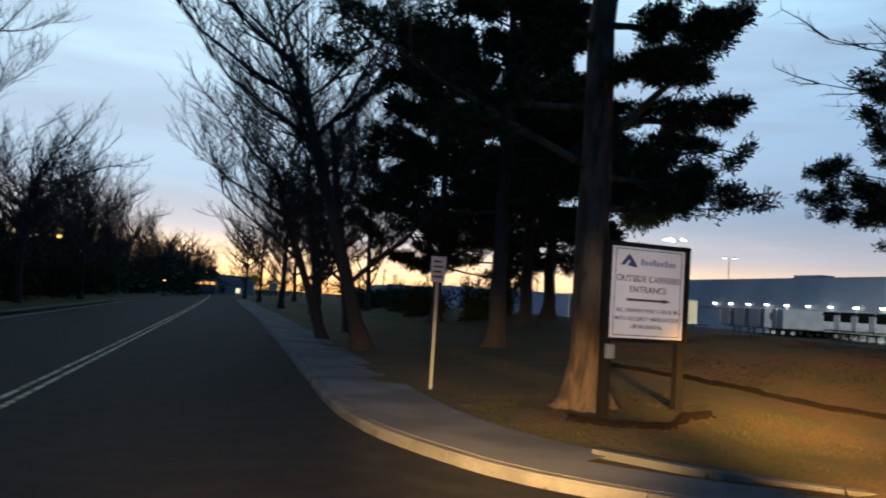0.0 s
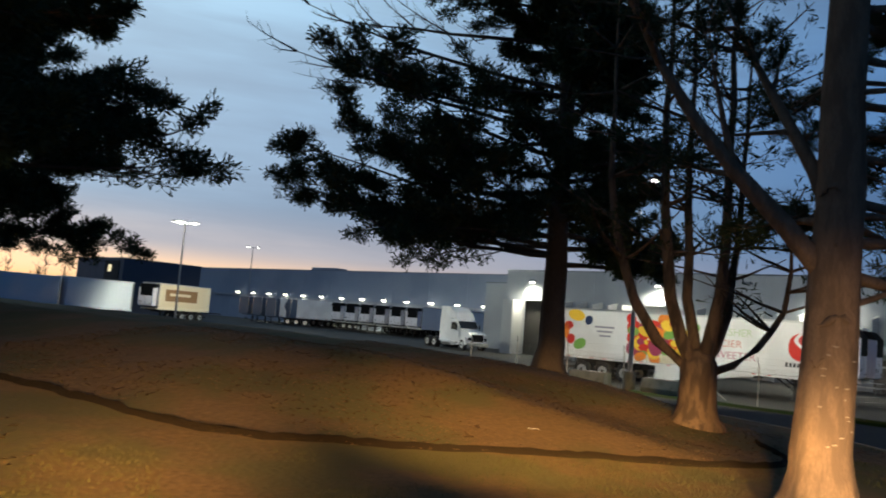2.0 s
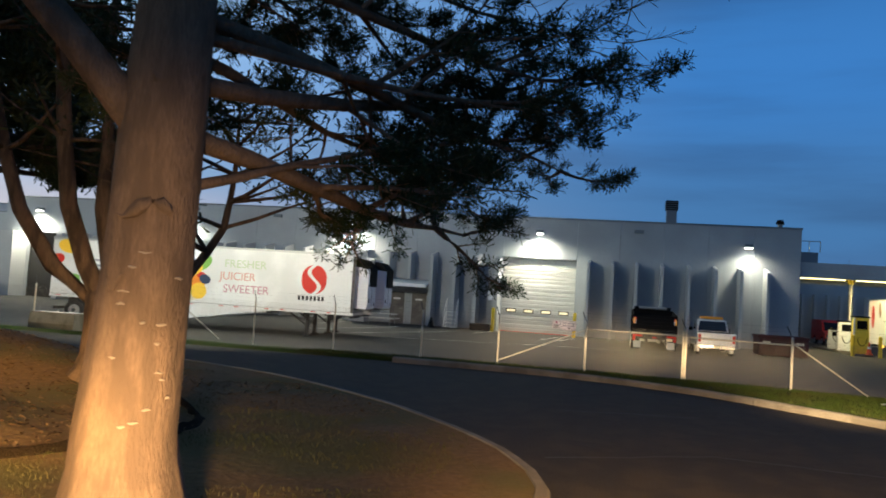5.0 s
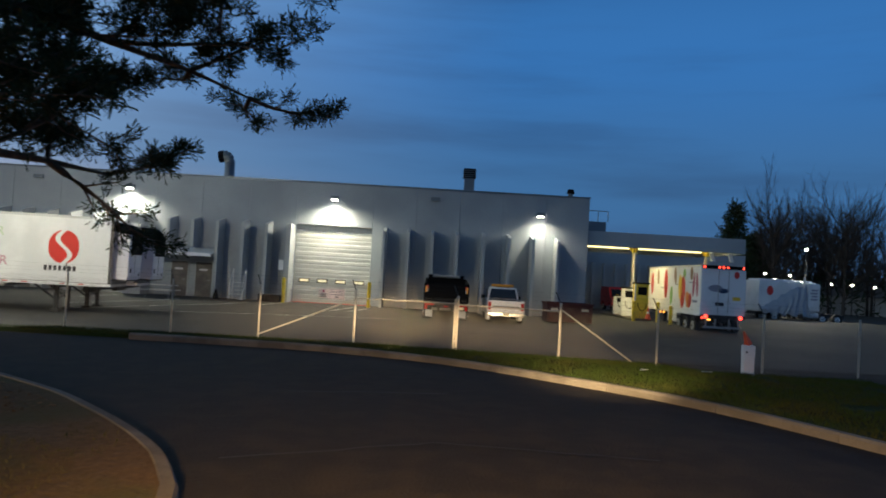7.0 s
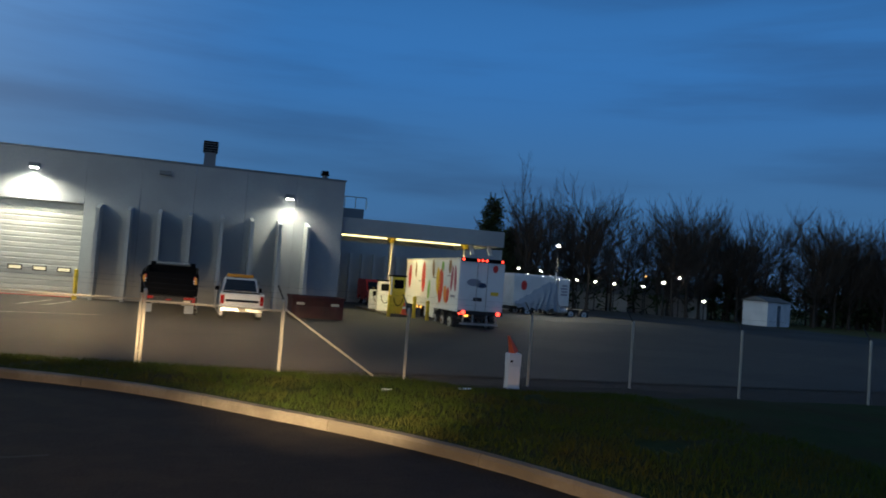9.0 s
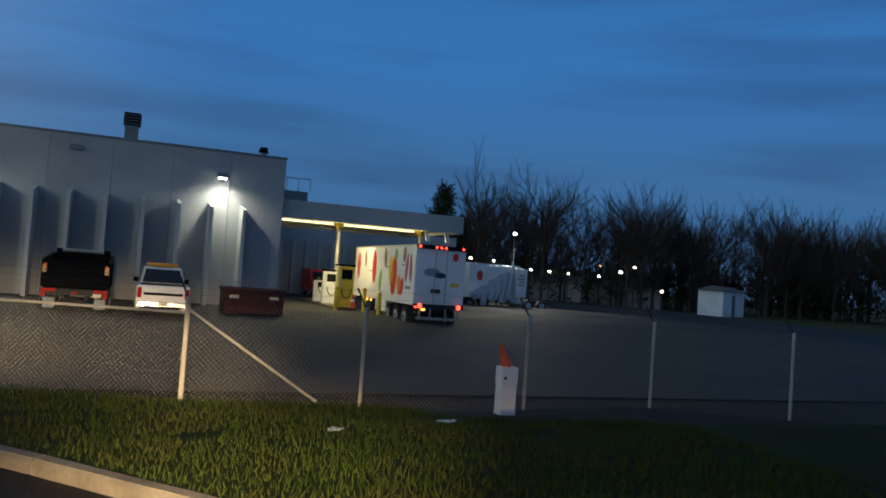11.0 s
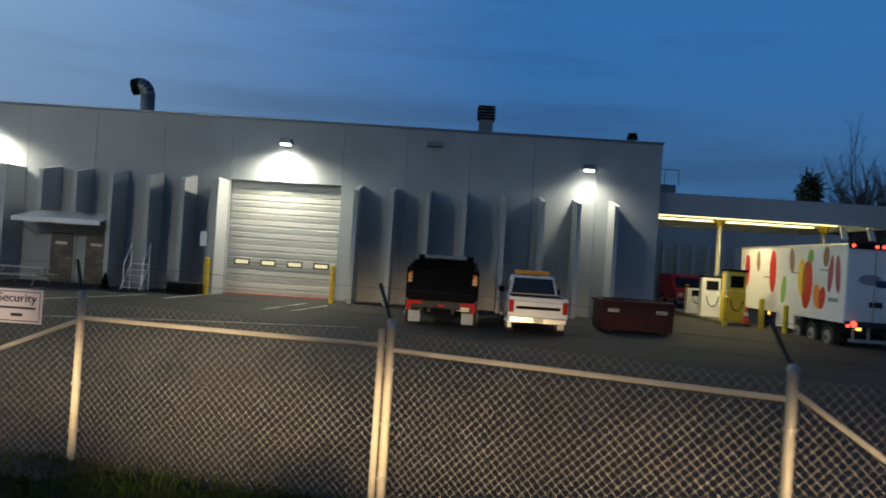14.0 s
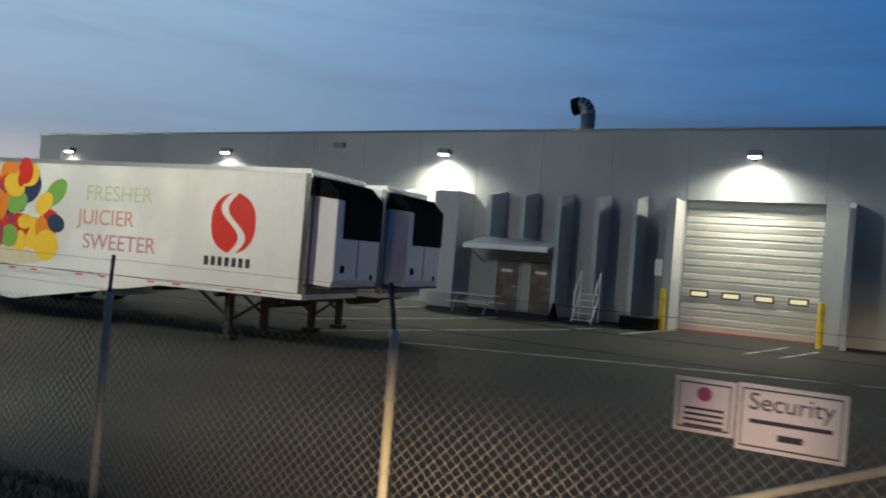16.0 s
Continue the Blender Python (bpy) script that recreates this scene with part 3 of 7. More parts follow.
part("end_wall", box(WALL_X + 0.31, 95, Y_L - 0.3, Y_L, -0.5, ROOF_Z - 0.03), WALL, depot)
part("back_wall", box(94.7, 95, Y_R + 0.31, Y_L - 0.31, -0.5, ROOF_Z - 0.03), WALL, depot)
part("floor_slab", box(WALL_X + 0.3, 94.7, Y_R + 0.3, Y_L - 0.3, -0.5, -0.03), SHADE, depot)
spans, at = [], Y_R
for a, b in DOORS:
    k = max(1, round((a - at) / 3.05))
    spans += [(at + (a - at) * i / k, at + (a - at) * (i + 1) / k, -0.5) for i in range(k)]
    spans.append((a, b, 4.94))
    at = b
spans.append((at, Y_L, -0.5))
for a, b, z in spans:
    wall_panel(a, b, z, ROOF_Z - 0.03, depot)
FIN_YS = [-5.79, -4.24, -2.74, -1.14, 0.5, 2.05, 3.55, 5.05, 12.33, 13.8, 15.37, 16.9, 18.37, 23.0, 24.5, 26.0, 27.5, 29.0, 30.5, 38.2, 39.7, 41.2, 42.7]
for fy in FIN_YS:
    foot = 3.05 if 16 < fy < 19 else -0.4
    part("fin", prism([(61.0, foot), (59.47, foot), (59.45, 4.70), (59.50, 4.74), (61.0, 5.02)], "y", fy - 0.09, fy + 0.09), FIN, depot)
for a, b in ((10.82, 11.12), (19.85, 21.0), (31.4, 31.88), (36.82, 37.3), (48.02, 49.2), (43.8, 44.28)):
    part("pier", box(59.45, 60.998, a, b, -0.4, 4.86, bevel=0.02), FIN, depot)
for j in range(2):
    part("scupper", box(60.8, 61.0, (1.7, 27.0)[j], (2.3, 27.6)[j], 6.9, 7.12), COPING, depot)


def rollup_door(y0, y1, parent):
    d = part("rollup_door", box(61.270, 61.320, y0, y1, -0.1, 4.93), DOOR, parent, "pale ribbed roll-up door with small lit panes")
    rows = 9
    for i in range(rows):
        z0, z1 = -0.05 + 4.93 * i / rows, -0.05 + 4.93 * (i + 1) / rows
        zm = (z0 + z1) / 2
        part("door_slat", prism([(61.270, z0 + 0.004), (61.235, z0 + 0.02), (61.220, zm - 0.05), (61.245, zm - 0.02), (61.245, zm + 0.02), (61.220, zm + 0.05), (61.230, z1 - 0.05), (61.270, z1 - 0.008)], "y", y0 + 0.02, y1 - 0.02), DOOR, d)
    for k in range(4):
        c = y0 + (y1 - y0) * (0.14 + 0.24 * k)
        z = 1.37
        part("pane_frame", box(61.180, 61.205, c - 0.34, c + 0.34, z - 0.13, z + 0.13, bevel=0.01), BLACK, d)
        part("pane", box(61.170, 61.180, c - 0.28, c + 0.28, z - 0.08, z + 0.08), LITPANE, d)
    part("bottom_seal", box(61.170, 61.250, y0, y1, -0.08, -0.02), RED if y0 < 20 else BLACK, d)


rollup_door(5.93, 10.79, depot)
rollup_door(31.92, 36.78, depot)
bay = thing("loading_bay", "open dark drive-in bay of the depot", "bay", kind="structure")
# solid block fills the opening; its dark colour paints the bay's shade
part("bay_shade_block", box(61.5, 64.0, 44.2, 48.1, -0.4, 5.0), SHADE, bay)


def wall_lamp(y):
    t = thing("wall_lamp", "square floodlight glowing over the depot wall", "lamp", pose(60.9, y, 6.55 if y > 0 else 6.25), group="wall lamps")
    part("housing", box(-0.36, 0.1, -0.24, 0.24, 0.03, 0.27, bevel=0.03), COPING, t)
    part("bracket", box(-0.05, 0.098, -0.08, 0.08, -0.12, 0.03), IRON, t)
    part("lens", box(-0.37, -0.12, -0.2, 0.2, -0.03, 0.028, bevel=0.01), LIT, t)


for ly in LAMP_YS:
    wall_lamp(ly)


def bollard(x, y, h=1.5):
    t = thing("bollard", "yellow steel bollard guarding the depot door", "bollard", pose(x, y, yard_z(x, y)), group="yellow bollards")
    part("post", rod((0, 0, -0.1), (0, 0, h), 0.11, n=14), YELLOW, t)
    bm = bmesh.new()
    bmesh.ops.create_uvsphere(bm, u_segments=12, v_segments=6, radius=0.11, matrix=Matrix.Translation((0, 0, h)) @ Matrix.Diagonal((1, 1, 0.5, 1)))
    part("cap", bm, YELLOW, t, smooth=True)


bollard(59.2, 11.0)
bollard(59.2, 5.75)

# chimneys on the roof
def elbow_vent(x, y):
    t = thing("roof_vent", "dark metal gooseneck vent on the roof", "vent", pose(x, y, 7.1))
    t.scale = (0.85, 0.8, 0.93)
    part("pipe", rod((0, 0, 0), (0, 0, 2.15), 0.42, n=16), COPING, t, smooth=True)
    bm = bmesh.new()
    for k in range(5):
        a0, a1 = radians(22.5 * k), radians(22.5 * (k + 1))
        rod((0, 0.5 - 0.5 * math.cos(a0), 2.1 + 0.5 * math.sin(a0)), (0, 0.5 - 0.5 * math.cos(a1), 2.1 + 0.5 * math.sin(a1)), 0.42, n=14, bm=bm)
    part("elbow", bm, COPING, t)
    part("mouth", rod((0, 0.5, 2.6), (0, 0.95, 2.5), 0.44, n=14), BLACK, t)


def square_vent(x, y):
    t = thing("roof_vent", "square metal vent stack with dark louvred head", "vent", pose(x, y, 7.1))
    part("pipe", box(-0.35, 0.35, -0.35, 0.35, 0, 2.0), COPING, t)
    head = part("head", box(-0.42, 0.42, -0.42, 0.42, 2.0, 2.68, bevel=0.02), BLACK, t)
    for k in range(4):
        part("louvre", box(-0.45, 0.45, -0.45, 0.45, 2.08 + k * 0.15, 2.11 + k * 0.15), COPING, head)


def pipe_vent(x, y):
    t = thing("roof_vent", "thin pipe vent with a round cap", "vent", pose(x, y, 7.1))
    part("pipe", rod((0, 0, 0), (0, 0, 1.0), 0.16, n=12), COPING, t)
    part("cap", rod((0, 0, 1.0), (0, 0, 1.28), 0.27, 0.2, n=12), BLACK, t)


elbow_vent(64.9, 16.3)
square_vent(66.2, -0.27)
pipe_vent(63.1, -6.97)

# service doors under the awning
awning = thing("awning", "white sheet-metal awning over two grey service doors", "awning")
part("sheet", prism([(60.99, 3.04), (59.05, 2.68), (59.05, 2.63), (60.99, 2.98)], "y", 15.55, 19.25), WHITE, awning)
part("front_edge", box(59.0, 59.049, 15.55, 19.25, 2.5, 2.7), OFFWHITE, awning)
for y in (15.55, 19.1):
    part("brace", rod((61.0, y + 0.05, 1.9), (59.15, y + 0.05, 2.62), 0.03, n=6), STEEL, awning)
for y0 in (15.85, 17.4):
    t = thing("door_1", "grey steel service door below the awning", "door", kind="structure")
    part("door_frame", box(60.9, 60.995, y0, y0 + 1.15, -0.05, 2.2), FIN, t)
    part("door_leaf", box(60.86, 60.895, y0 + 0.07, y0 + 1.08, -0.03, 2.12), RUSTYDOOR, t)
    part("door_handle", rod((60.82, y0 + 0.18, 1.0), (60.82, y0 + 0.3, 1.0), 0.025, n=8), STEEL, t)
    part("door_plate", box(60.85, 60.858, y0 + 0.35, y0 + 0.85, 1.6, 1.72), BOARD, t)
notice = thing("wall_sign", "small white notice plate on the pier", "sign")
part("plate", box(59.42, 59.447, 11.3 - 0.14, 11.3 + 0.14, 1.95, 2.55, bevel=0.008), WHITE, notice)
part("bracket", box(59.447, 61.0, 11.27, 11.33, 2.1, 2.2), STEEL, notice)

# ---- long warehouse with dock lights ----
WX, WROOF = 92.0, 9.8
store = thing("warehouse", "long blue-grey warehouse with a row of dock lights", "building")
for k in range(16):
    y0 = 50.2 + k * 8
    part("wall_panel", box(WX, WX + 0.3, y0 + 0.02, y0 + 7.98, -0.6, WROOF), FARWALL, store)
part("roof", box(WX + 0.3, 150, 50.4, 178, 9.2, 9.4), ROOF, store)
part("coping", box(WX - 0.05, WX + 0.35, 50.2, 178.2, WROOF + 0.002, WROOF + 0.1), COPING, store)
part("dock_beam", box(WX - 0.5, WX - 0.01, 70, 170, 4.4, 4.75), WALL, store)
part("rooftop_unit", box(97, 100, 120, 127, 9.4, 10.8, bevel=0.05), FARWALL, store)
link = thing("warehouse_annex", "grey link block between warehouse and depot", "building")
part("wall_panel", box(68, 91.9, 50.15, 58.5, -0.5, 6.9), WALL, link)
part("coping", box(67.95, 91.9, 50.15, 58.55, 6.9, 7.0), COPING, link)
annex = thing("warehouse_annex", "low dark blue clad block ahead of the warehouse", "building")
part("wall_panel", box(46.5, 57.0, 98.5, 112, -0.6, 6.9), DARKWALL, annex)
part("coping", box(46.4, 57.1, 98.4, 112.1, 6.9, 7.0), COPING, annex)
# flat panel proud of the wall; the recess is only shade in its colour
part("recess_shade_panel", box(46.42, 46.49, 99.5, 103.5, 3.6, 6.6), SHADE, annex)
part("window", box(46.35, 46.41, 101.5, 102.4, 5.2, 6.1), LITPANE, annex)
far_store = thing("warehouse", "low pale warehouse block beyond the trailers", "building")
part("wall_panel", box(36, 46.3, 122, 140, -0.6, 3.9), FARWALL, far_store)
part("coping", box(20, 46.35, 121.9, 121.99, 3.9, 4.05), COPING, far_store)
part("wall_panel", box(20, 36, 122, 140, -0.6, 3.9), FARWALL, far_store)
wing = thing("rear_wing", "far depot wing with ribs behind the fuel canopy", "building")
part("wall_panel", box(84, 84.4, -27, -7.9, -0.6, 5.6), WALL, wing)
for k in range(18):
    part("rib", box(83.4, 83.998, -26.6 + k * 1.05, -26.35 + k * 1.05, -0.5, 4.2), FIN, wing)
plant = thing("rooftop_plant", "dark rooftop plant room with a rail", "roof plant")
part("cabin", box(70, 74, -10.9, -8.0, 5.9, 6.9), COPING, plant)
part("deck", box(69.8, 74.2, -11.1, -7.9, 5.75, 5.9), ROOF, plant)
part("column", box(71.5, 72, -9.6, -9.1, -0.3, 5.75), IRON, plant)
for k in range(5):
    part("rail_post", rod((69.9, -11.0 + k * 0.75, 6.9), (69.9, -11.0 + k * 0.75, 7.7), 0.03, n=6), STEEL, plant)
part("rail", rod((69.9, -11.0, 7.7), (69.9, -8.0, 7.7), 0.03, n=6), STEEL, plant)


def dock_lamp(y):
    t = thing("dock_lamp", "glowing dock light on the warehouse wall", "lamp", pose(WX - 0.7, y, 5.0), group="dock lights")
    part("housing", box(-0.2, 0.25, -0.3, 0.3, 0.08, 0.2), IRON, t)
    part("lens", box(-0.3, 0.1, -0.35, 0.35, -0.1, 0.079, bevel=0.03), LITDOCK, t)


for k in range(13):
    dock_lamp(78.0 + k * 5.4)
for k in range(5):
    lamp("dock_light", "SPOT", look((WX - 1.2, 78 + k * 10.8, 4.7), (WX - 3.0, 78 + k * 10.8, 0)), 1700, (1.0, 0.96, 0.78), 0.3, 160, 0.4)

# fuel canopy
canopy = thing("fuel_canopy", "flat grey fuel canopy with yellow-lit underside", "canopy")
part("fascia", box(61.3, 61.55, -18.15, -7.95, 4.65, 5.6, bevel=0.02), WALL, canopy)
part("fascia", box(61.56, 70.5, -18.15, -17.9, 4.65, 5.6), WALL, canopy)
part("deck", box(61.56, 70.5, -17.89, -7.95, 4.95, 5.4), DOOR, canopy)
part("fascia", box(70.51, 70.7, -18.15, -7.95, 4.65, 5.6), WALL, canopy)
for k in range(3):
    part("light_tube", box(62.4 + 2.6 * k, 62.55 + 2.6 * k, -17.4, -8.4, 4.86, 4.94), LITWARM, canopy)
for x, y in ((66.0, -12.1), (66.0, -17.2)):
    col = part("column", box(x - 0.09, x + 0.09, y - 0.09, y + 0.09, -0.3, 4.95), STEEL, canopy)
    part("haunch", rod((x, y, 4.55), (x, y, 4.94), 0.16, 0.4, n=8), YELLOW, col)


# ---- chain-link fence ----
fence = thing("chain_link_fence", "galvanised chain-link fence with angled barbed-wire arms", "fence")
HEAVY = {9, 10, 11}
RAIL = 1.36
for i, (x, y) in enumerate(FENCE):
    z = -0.05
    r = 0.03 if i not in HEAVY else 0.036
    post = part("post", rod((x, y, z - 0.2), (x, y, z + 1.60), r, n=12), PIPE, fence, smooth=False)
    part("cap", rod((x, y, z + 1.6), (x, y, z + 1.64), r * 1.3, r * 0.7, n=12), STEEL, post)
    part("barb_arm", rod((x, y, z + 1.6), (x + 0.12, y + 0.13, z + 1.92), 0.016, n=6), IRON, post)
    for h in (0.3, 0.75, 1.2):
        part("tension_band", rod((x, y, z + h), (x, y, z + h + 0.03), r * 1.25, n=12), STEEL, post)
x, y = FENCE[10]
part("post", rod((x - 0.02, y + 0.075, -0.25), (x - 0.02, y + 0.075, 1.5), 0.03, n=10), PIPE, fence)


def chain_link(a, b, h):
    """Crossing strands of wire between two posts."""
    a, b = Vector((*a, 0)), Vector((*b, 0))
    d = b - a
    L = d.length
    d.normalize()
    side = Vector((-d.y, d.x, 0))
    v, f = [], []
    pitch, r = 0.0762, 0.0018
    k = -int(h / pitch) - 1
    while k * pitch < L:
        for sgn in (1, -1):
            s0, s1, z0, z1 = k * pitch, k * pitch + h, 0.0, h
            if s0 < 0:
                z0, s0 = -s0, 0.0
            if s1 > L:
                z1, s1 = z1 - (s1 - L), L
            if s1 - s0 < 0.01:
                continue
            if sgn < 0:
                z0, z1 = h - z0, h - z1
            p0 = a + d * s0 + Vector((0, 0, z0 + 0.0)) + side * r * sgn
            p1 = a + d * s1 + Vector((0, 0, z1 + 0.0)) + side * r * sgn
            w = (p1 - p0).normalized().cross(side)
            base = len(v)
            for p in (p0, p1):
                v += [p + side * r, p + w * r * 0.9 - side * r * 0.5, p - w * r * 0.9 - side * r * 0.5]
            f += [(base, base + 1, base + 4, base + 3), (base + 1, base + 2, base + 5, base + 4), (base + 2, base, base + 3, base + 5)]
        k += 1
    me = bpy.data.meshes.new("wire_mesh")
    me.from_pydata([tuple(p) for p in v], [], f)
    me.materials.append(WIRE)
    return me


for i, (a, b) in enumerate(zip(FENCE, FENCE[1:])):
    ob = new("wire_mesh", chain_link(a, b, 1.52))
    ob.parent, ob.location = fence, (0, 0, -0.03)
    A, B = Vector((*a, 0)), Vector((*b, 0))
    if 9 <= i <= 10:
        part("rail", rod(A + Vector((0, 0, RAIL - 0.03)), B + Vector((0, 0, RAIL)), 0.021, n=8), PIPE, fence)
    for h, o in ((1.62, 0.0), (1.72, 0.08), (1.84, 0.16)):
        part("barbed_wire", rod(A + Vector((o * 0.75, o * 0.8, h)), B + Vector((o * 0.75, o * 0.8, h - 0.01)), 0.0018, n=3), IRON, fence)
def brace(p, q, z0, z1):
    part("brace", rod((p[0], p[1], z0), (q[0], q[1], z1), 0.021, n=8), PIPE, fence)
P = FENCE
brace(P[4], (33.9, 16.9), 1.25, 0.05)
brace(P[9], P[8], 1.31, 0.1)
brace(P[11], (31.53, -3.62), 1.42, 0.13)

# plates hung on the fence
def fence_sign(y0, y1, x, z0, z1, label):
    t = thing("fence_sign", label, "sign")
    part("plate", box(x - 0.012, x, y0, y1, z0, z1, bevel=0.004), PINKBOARD, t)
    for a, b, c, d in ((y0 + 0.02, y1 - 0.02, z0 + 0.02, z0 + 0.028), (y0 + 0.02, y1 - 0.02, z1 - 0.028, z1 - 0.02), (y0 + 0.02, y0 + 0.026, z0 + 0.02, z1 - 0.02), (y1 - 0.026, y1 - 0.02, z0 + 0.02, z1 - 0.02)):
        part("border", box(x - 0.015, x - 0.0125, a, b, c, d), INK, t)
    return t


# cracks and a patch in the driveway
def seam(pts, seed):
    rr = random.Random(seed)
    line = [Vector((a[0] + (b[0] - a[0]) * k / 8, a[1] + (b[1] - a[1]) * k / 8)) + Vector((rr.uniform(-0.05, 0.05), rr.uniform(-0.05, 0.05))) for a, b in zip(pts, pts[1:]) for k in range(8)]
    marking(line, 0.05, 0.004, TAR, "tar_seam", "dark crack sealed with tar in the driveway")


seam([(13.2, 3.4), (14.4, 1.8), (14.6, 0.2), (15.4, -1.4)], 1)
seam([(16.0, 2.6), (15.6, 1.2), (17.2, 0.2)], 2)
seam([(19.0, 4.0), (20.4, 1.6), (20.0, -1.6)], 3)
seam([(24.0, 4.2), (24.8, 1.0)], 4)
bm = prism([(11.6, 1.6), (13.9, 2.0), (14.2, 0.5), (13.6, -1.6), (11.4, -1.2)], "z", -0.02, 0.002)
tagged(part("asphalt_patch", bm, PATCH), "slightly paler square patch in the asphalt", "patch", kind="structure")


# ---- signs by the entrance ----
def entrance_sign():
    t = thing("entrance_sign", "white entrance sign board on dark timber posts", "sign", pose(0, 0, 0))
    a, b = Vector((3.36, 12.76, 0)), Vector((4.82, 12.98, 0))
    d = (b - a).normalized()
    rz = math.degrees(math.atan2(d.y, d.x))
    t.matrix_basis = pose(a.x, a.y, lawn_z(a.x, a.y) - 0.1, 0, 0, rz)
    w = (b - a).length
    for x in (-0.02, w + 0.02):
        part("post", box(x - 0.075, x + 0.075, -0.07, 0.07, -0.3, 3.08, bevel=0.012), TIMBER, t)
    part("backing", box(0.056, w - 0.056, -0.02, 0.05, 1.44, 3.02), TIMBER, t)
    part("frame_rail", box(-0.12, w + 0.12, -0.1, -0.03, 1.40, 1.47, bevel=0.008), TIMBER, t)
    part("frame_rail", box(-0.12, w + 0.12, -0.1, -0.03, 2.99, 3.07, bevel=0.008), TIMBER, t)
    part("board", box(-0.03, w - 0.02, -0.105, -0.071, 1.471, 2.989), BOARD, t)
    part("frame_side", box(w - 0.019, w + 0.11, -0.1, -0.071, 1.471, 2.989), TIMBER, t)
    part("frame_side", box(-0.09, -0.031, -0.1, -0.071, 1.471, 2.989), TIMBER, t)
    c = w / 2 - 0.025
    for z in (1.51, 2.945):
        part("border", box(0.03, w - 0.08, -0.1085, -0.1055, z, z + 0.012), INK, t)
    for x in (0.03, w - 0.092):
        part("border", box(x, x + 0.012, -0.1085, -0.1055, 1.523, 2.944), INK, t)
    part("emblem", prism([(0.13, 2.68), (0.30, 2.88), (0.47, 2.68), (0.38, 2.68), (0.30, 2.78), (0.22, 2.68)], "y", -0.109, -0.1055), NAVYF, t)
    part("emblem", prism([(0.27, 2.68), (0.33, 2.75), (0.47, 2.66), (0.44, 2.65)], "y", -0.1125, -0.1095), NAVYF, t)
    for k in range(9):
        part("name_bar", box(0.54 + k * 0.082, 0.605 + k * 0.082, -0.109, -0.1055, 2.695, 2.77 + 0.03 * (k % 3 == 0)), GREYINK, t)
    def line(text, z, size, sp=1.0):
        words(text, size, pose(c, -0.108, z, 90, 0, 0), INK, t, spread=sp)
    line("OUTSIDE CARRIERS", 2.46, 0.15)
    line("ENTRANCE", 2.28, 0.15)
    part("arrow", prism([(0.28, 2.09), (1.02, 2.09), (1.02, 2.07), (1.2, 2.11), (1.02, 2.15), (1.02, 2.13), (0.28, 2.13)], "y", -0.109, -0.1055), INK, t)
    line("ALL DRIVERS MUST CHECK IN", 1.93, 0.095)
    line("WITH SECURITY IMMEDIATELY", 1.79, 0.095)
    line("UPON ARRIVAL", 1.66, 0.095)
    box_ = part("control_box", box(-0.08, 0.06, -0.16, -0.071, 1.12, 1.36, bevel=0.01), STEEL, t, "small grey metal box on the post")
    part("lid", box(-0.07, 0.05, -0.172, -0.161, 1.14, 1.34), ALU, box_)


entrance_sign()


def regulation_sign():
    t = thing("roadside_sign", "small white plate sign on a thin steel post", "sign", pose(1.59, 17.45, 0.14, 0, 0, 0))
    part("post", box(-0.03, 0.03, -0.02, 0.02, -0.3, 2.85), STEEL, t)
    plate = part("plate", box(-0.165, 0.165, -0.034, -0.021, 2.3, 2.86, bevel=0.005), BOARD, t)
    for k in range(4):
        part("print_bar", box(-0.11, 0.11 - 0.04 * (k % 2), -0.038, -0.0345, 2.4 + k * 0.11, 2.44 + k * 0.11), INK, plate)


regulation_sign()

s = fence_sign(4.39, 4.87, 33.80, 1.25, 1.57, "pale security notice plate wired to the fence")
words("Security", 0.115, pose(33.783, 4.63, 1.485, 90, 0, -90), INK, s)
part("print_bar", box(33.781, 33.7845, 4.45, 4.81, 1.385, 1.405), INK, s)
part("print_bar", box(33.781, 33.7845, 4.57, 4.68, 1.315, 1.345), INK, s)
s = fence_sign(4.88, 5.17, 33.815, 1.29, 1.56, "pale warning plate with a red symbol wired to the fence")
part("symbol", prism([(5.025 + 0.036 * math.cos(k * math.pi / 6), 1.485 + 0.036 * math.sin(k * math.pi / 6)) for k in range(12)], "x", 33.796, 33.7995), MAROON, s)
for k in range(4):
    part("print_bar", box(33.796, 33.7995, 4.93, 5.12, 1.32 + k * 0.028, 1.332 + k * 0.028), INK, s)


# ---- semi trailers ----
def wheel(t, x, y, r=0.5, w=0.28, name="wheel", inner=1):
    wh = part(name, rod((x - w / 2, y, r), (x + w / 2, y, r), r, n=24), RUBBER, t)
    part("rim", rod((x - w / 2 - 0.02, y, r), (x + w / 2 + 0.02, y, r), r * 0.56, n=18), ALU, wh)
    part("hub", rod((x - w / 2 - 0.07, y, r), (x + w / 2 + 0.07, y, r), r * 0.2, n=12), CHROME, wh)


def disc(y, z, ry, rz, x0, x1, n=20, turn=0.0):
    pts = []
    for k in range(n):
        a = 2 * math.pi * k / n
        u, w = ry * math.cos(a), rz * math.sin(a)
        pts.append((y + u * math.cos(turn) - w * math.sin(turn), z + u * math.sin(turn) + w * math.cos(turn)))
    return prism(pts, "x", x0, x1)


